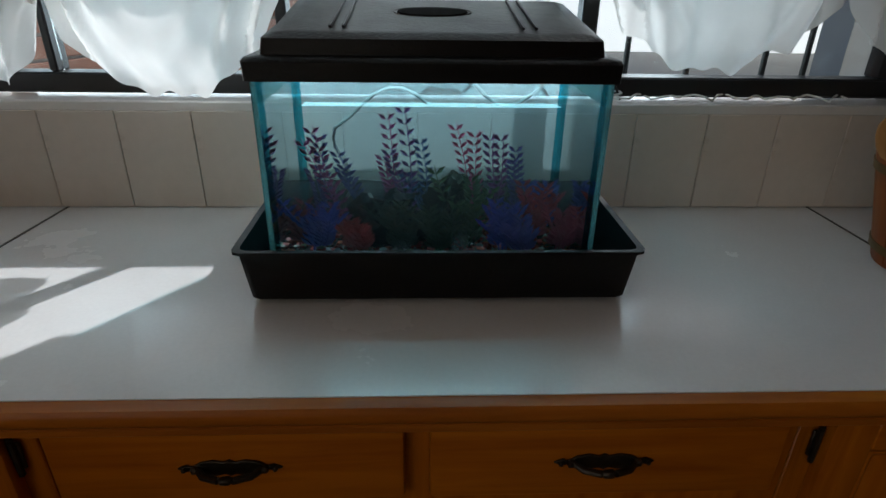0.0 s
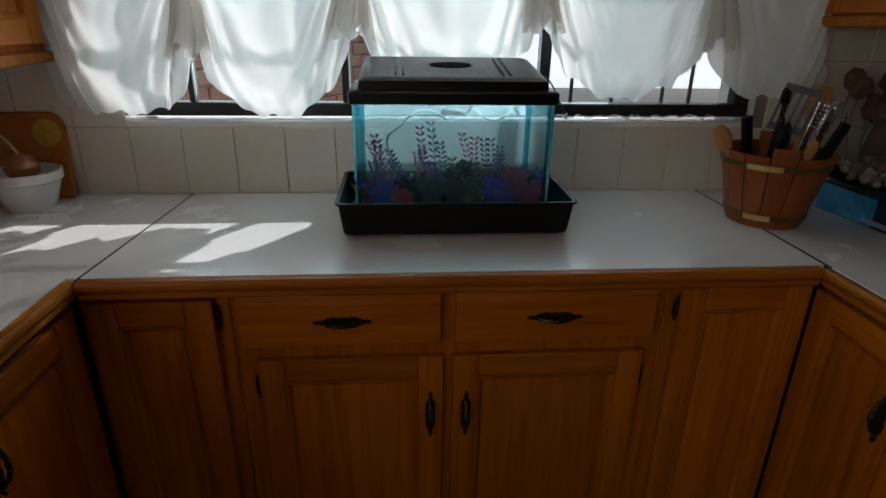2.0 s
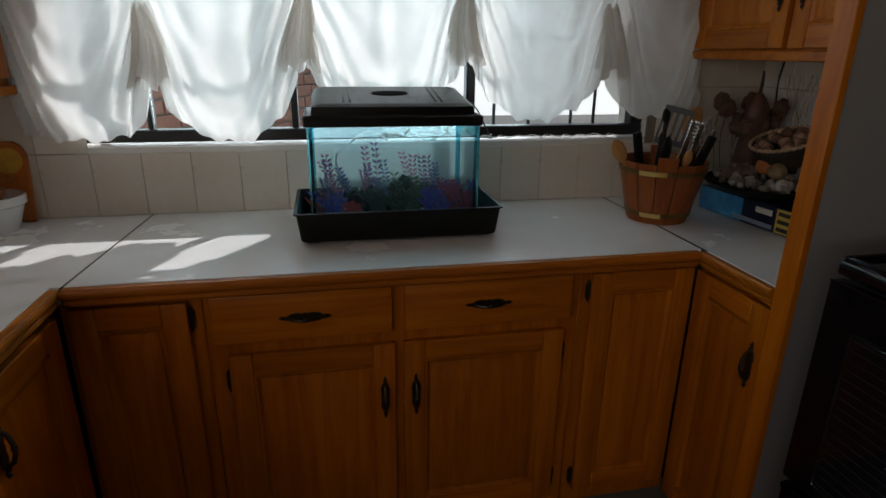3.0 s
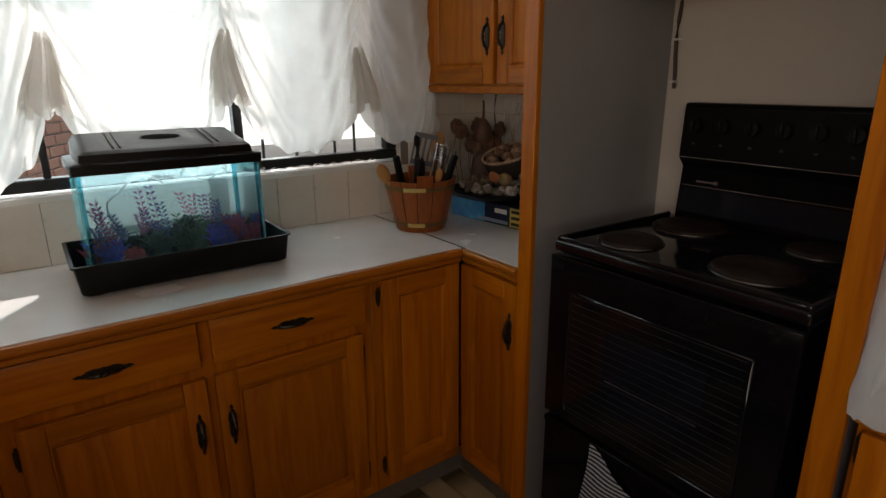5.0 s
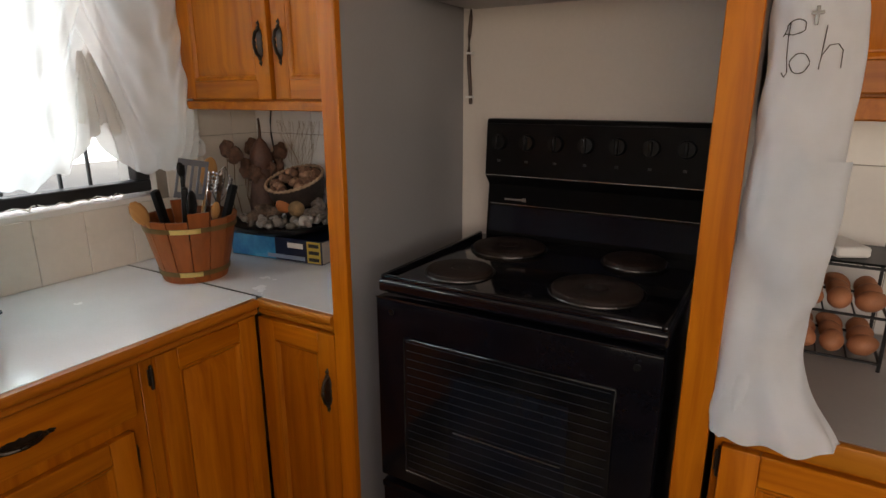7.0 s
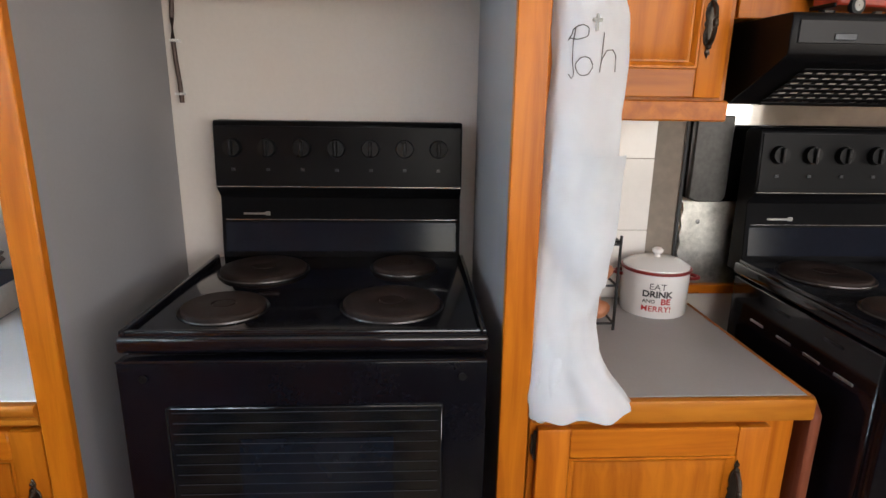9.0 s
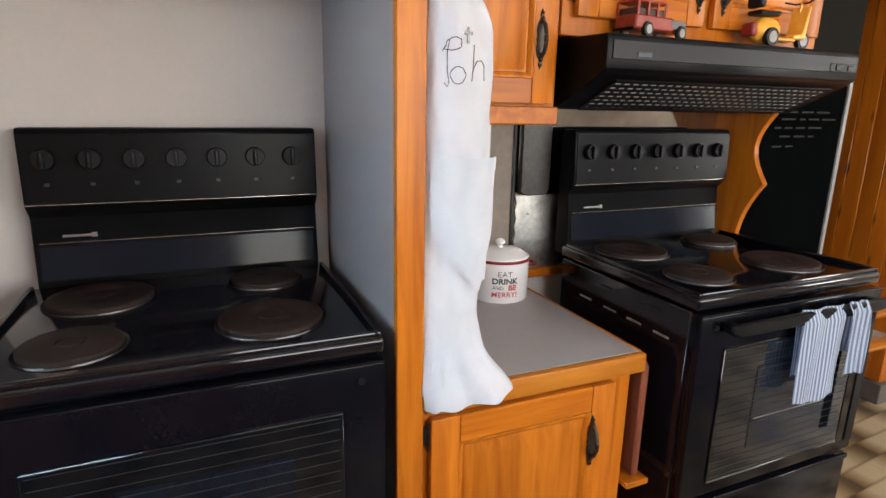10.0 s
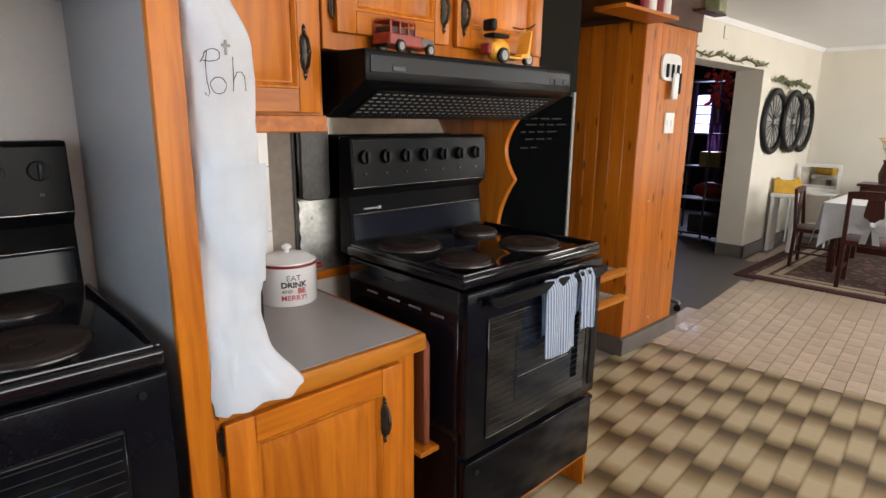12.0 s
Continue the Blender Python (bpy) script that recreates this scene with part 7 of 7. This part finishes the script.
# ---- pieces: bricks outside, tiles on walls and floors ----
ow = setting("wall_courtyard", boxed(-0.2, 0.0, -0.15, 4.4, 0.2, 2.3), mortar, "sunlit courtyard brick wall outside the window")
ow.matrix_basis = pose(-1.15, 1.95, 0, 0, 0, 62)
bme = finish("brick", boxed(-0.108, -0.012, -0.035, 0.108, 0.012, 0.035, 0.003), brick_mat, False)
for j in range(15):
    for i in range(19):
        shared("brick", bme, ow, Matrix.Translation((i * 0.228 + (0.114 if j % 2 else 0.0), -0.004, 0.75 + j * 0.082)))
# Backdrop glows by itself; its emission replaces daylight on the distance.
glare, n_, l_, p_ = nodes_of("glowing_distance")
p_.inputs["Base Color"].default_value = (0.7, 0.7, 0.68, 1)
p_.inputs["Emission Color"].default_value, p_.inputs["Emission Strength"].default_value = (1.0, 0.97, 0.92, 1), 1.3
# Added house, out of view: it cuts the sun off the window's right half.
nb = thing("neighbour_house", "pale house added out of view to block sun from the right of the window", "house", pose(6.20, 9.0, -0.15, 0, 0, -35.3))
part("wall", boxed(0.0, 0.0, 0.0, 9.0, 5.0, 8.2), paint("pale_plaster", (0.62, 0.58, 0.52), 0.9, 0.1), nb, smooth=False)
part("roof", prism(bmesh.new(), ((-0.2, 8.2), (5.2, 8.2), (2.5, 9.4)), 0.0, 9.2, "x"), brick_mat, nb, smooth=False)
for wx in (1.2, 3.6, 6.0):
    for wz in (1.2, 4.8):
        part("window", boxed(wx, -0.03, wz, wx + 1.2, 0.02, wz + 1.4), oven_glass, nb, smooth=False)
setting("backdrop", boxed(-9, 14.0, -0.15, 16.0, 14.1, 6.0), glare, "self-lit backdrop for the bright distance beyond the yard", "backdrop")

TWID, THI = 0.1375, 0.187
tm = finish("tile", boxed(-TWID / 2 + 0.0007, -0.006, -THI / 2 + 0.0007, TWID / 2 - 0.0007, 0.0, THI / 2 - 0.0007, 0.0012), tile_cream, False)
tmw = finish("tile", boxed(-TWID / 2 + 0.0007, -0.006, -THI / 2 + 0.0007, TWID / 2 - 0.0007, 0.0, THI / 2 - 0.0007, 0.0012), tile_white, False)
gb = setting("trim_grout_bed", box(box(box(box(boxed(WALL_W + 0.001, 1.4965, 0.90, WALL_E - 0.001, 1.4995, 1.084), WALL_W + 0.001, 1.4965, 1.084, WX0 - 0.001, 1.4995, 1.27), WX1 + 0.001, 1.4965, 1.084, WALL_E - 0.001, 1.4995, 1.46), WALL_E - 0.0035, 0.65, 0.90, WALL_E - 0.0005, 1.4965, 1.46), WALL_E - 0.0035, -0.66, 0.886, WALL_E - 0.0005, -0.165, 1.46), grout, "thin pale grout bed behind the wall tiles", "grout")
k = -6
while True:
    x = 0.034 + TWID * (k + 0.5)
    k += 1
    if x > WALL_E - 0.02:
        break
    if x < WALL_W + 0.07:
        continue
    for j in range(3):
        z = 0.9015 + THI * (j + 0.5) - 0.001
        if j and WX0 - 0.03 < x < WX1 + 0.03:
            continue
        if j == 2 and x < 0:
            continue
        shared("tile", tm, wall_n, Matrix.Translation((x, 1.4965, z)))
for i in range(6):
    for j in range(3):
        shared("tile", tmw, wall_e, pose(WALL_E - 0.0035, 1.42 - TWID * i, 0.9015 + THI * (j + 0.5), 0, 0, -90))
for i in range(4):
    for j in range(3):
        if i == 3 and j < 3:
            continue
        shared("tile", tmw, wall_e, pose(WALL_E - 0.0035, -0.237 - TWID * i, 0.8875 + THI * (j + 0.5), 0, 0, -90))
for i in range(6):
    for j in range(2):
        shared("tile", tm, wall_w, pose(WALL_W + 0.0005, 1.42 - TWID * i, 0.9015 + THI * (j + 0.5), 0, 0, 90))

# basket-weave kitchen floor: printed tiles in staggered columns, the nearest as pieces
FLOOR_AT = Matrix.Translation((FLOOR_X, FLOOR_Y, 0)) @ Matrix.Rotation(FLOOR_TURN, 4, "Z")
EDGE = -0.82


def floor_tile(width, length, material, gap):
    return finish("tile", boxed(-width / 2 + gap, -length / 2 + gap, -0.004, width / 2 - gap, length / 2 - gap, 0.002), material, False)


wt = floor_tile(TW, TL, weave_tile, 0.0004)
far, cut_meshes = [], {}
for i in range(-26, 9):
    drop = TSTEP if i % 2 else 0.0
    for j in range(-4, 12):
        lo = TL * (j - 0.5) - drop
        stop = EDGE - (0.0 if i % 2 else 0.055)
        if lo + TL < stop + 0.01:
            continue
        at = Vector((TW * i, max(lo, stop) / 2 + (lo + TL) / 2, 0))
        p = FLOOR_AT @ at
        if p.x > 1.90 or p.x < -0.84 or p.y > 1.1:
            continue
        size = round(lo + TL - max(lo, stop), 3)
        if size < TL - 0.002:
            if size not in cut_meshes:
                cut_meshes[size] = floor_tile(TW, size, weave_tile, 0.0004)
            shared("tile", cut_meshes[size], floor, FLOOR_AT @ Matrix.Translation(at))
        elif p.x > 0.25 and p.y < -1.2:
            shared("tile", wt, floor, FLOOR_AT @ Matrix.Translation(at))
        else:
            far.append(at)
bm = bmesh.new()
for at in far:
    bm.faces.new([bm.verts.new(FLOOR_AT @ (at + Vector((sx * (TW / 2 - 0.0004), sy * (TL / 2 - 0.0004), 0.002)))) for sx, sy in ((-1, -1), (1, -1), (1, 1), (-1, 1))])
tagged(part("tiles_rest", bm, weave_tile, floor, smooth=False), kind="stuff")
# beige tiles beyond, in the same columns
BL = 0.168
bt = [floor_tile(TW, BL, m, 0.0018) for m in (beige_tile, beige_light)]
rest = bmesh.new()
rng = random.Random(12)
count = 0
for i in range(-26, 11):
    start = EDGE - (0.0 if i % 2 else 0.055)
    for j in range(24):
        at = Vector((TW * i, start - BL * (j + 0.5), 0))
        p = FLOOR_AT @ at
        if p.y < -7.9 or p.x < -1.35 or p.x > 2.28 or (p.x > 1.97 and p.y > -6.0):
            continue
        if RX0 + 0.1 < p.x < RX1 - 0.1 and p.y < RY1 - 0.1:
            continue
        if p.y > -4.9 and p.x > 0.2 and count < 300:
            count += 1
            shared("tile", rng.choice(bt), floor, FLOOR_AT @ Matrix.Translation(at))
        else:
            q = [rest.verts.new(FLOOR_AT @ (at + Vector((sx * (TW / 2 - 0.0018), sy * (BL / 2 - 0.0018), 0.0015)))) for sx, sy in ((-1, -1), (1, -1), (1, 1), (-1, 1))]
            rest.faces.new(q)
tagged(part("tiles_beyond", rest, beige_tile, floor, smooth=False), kind="stuff")
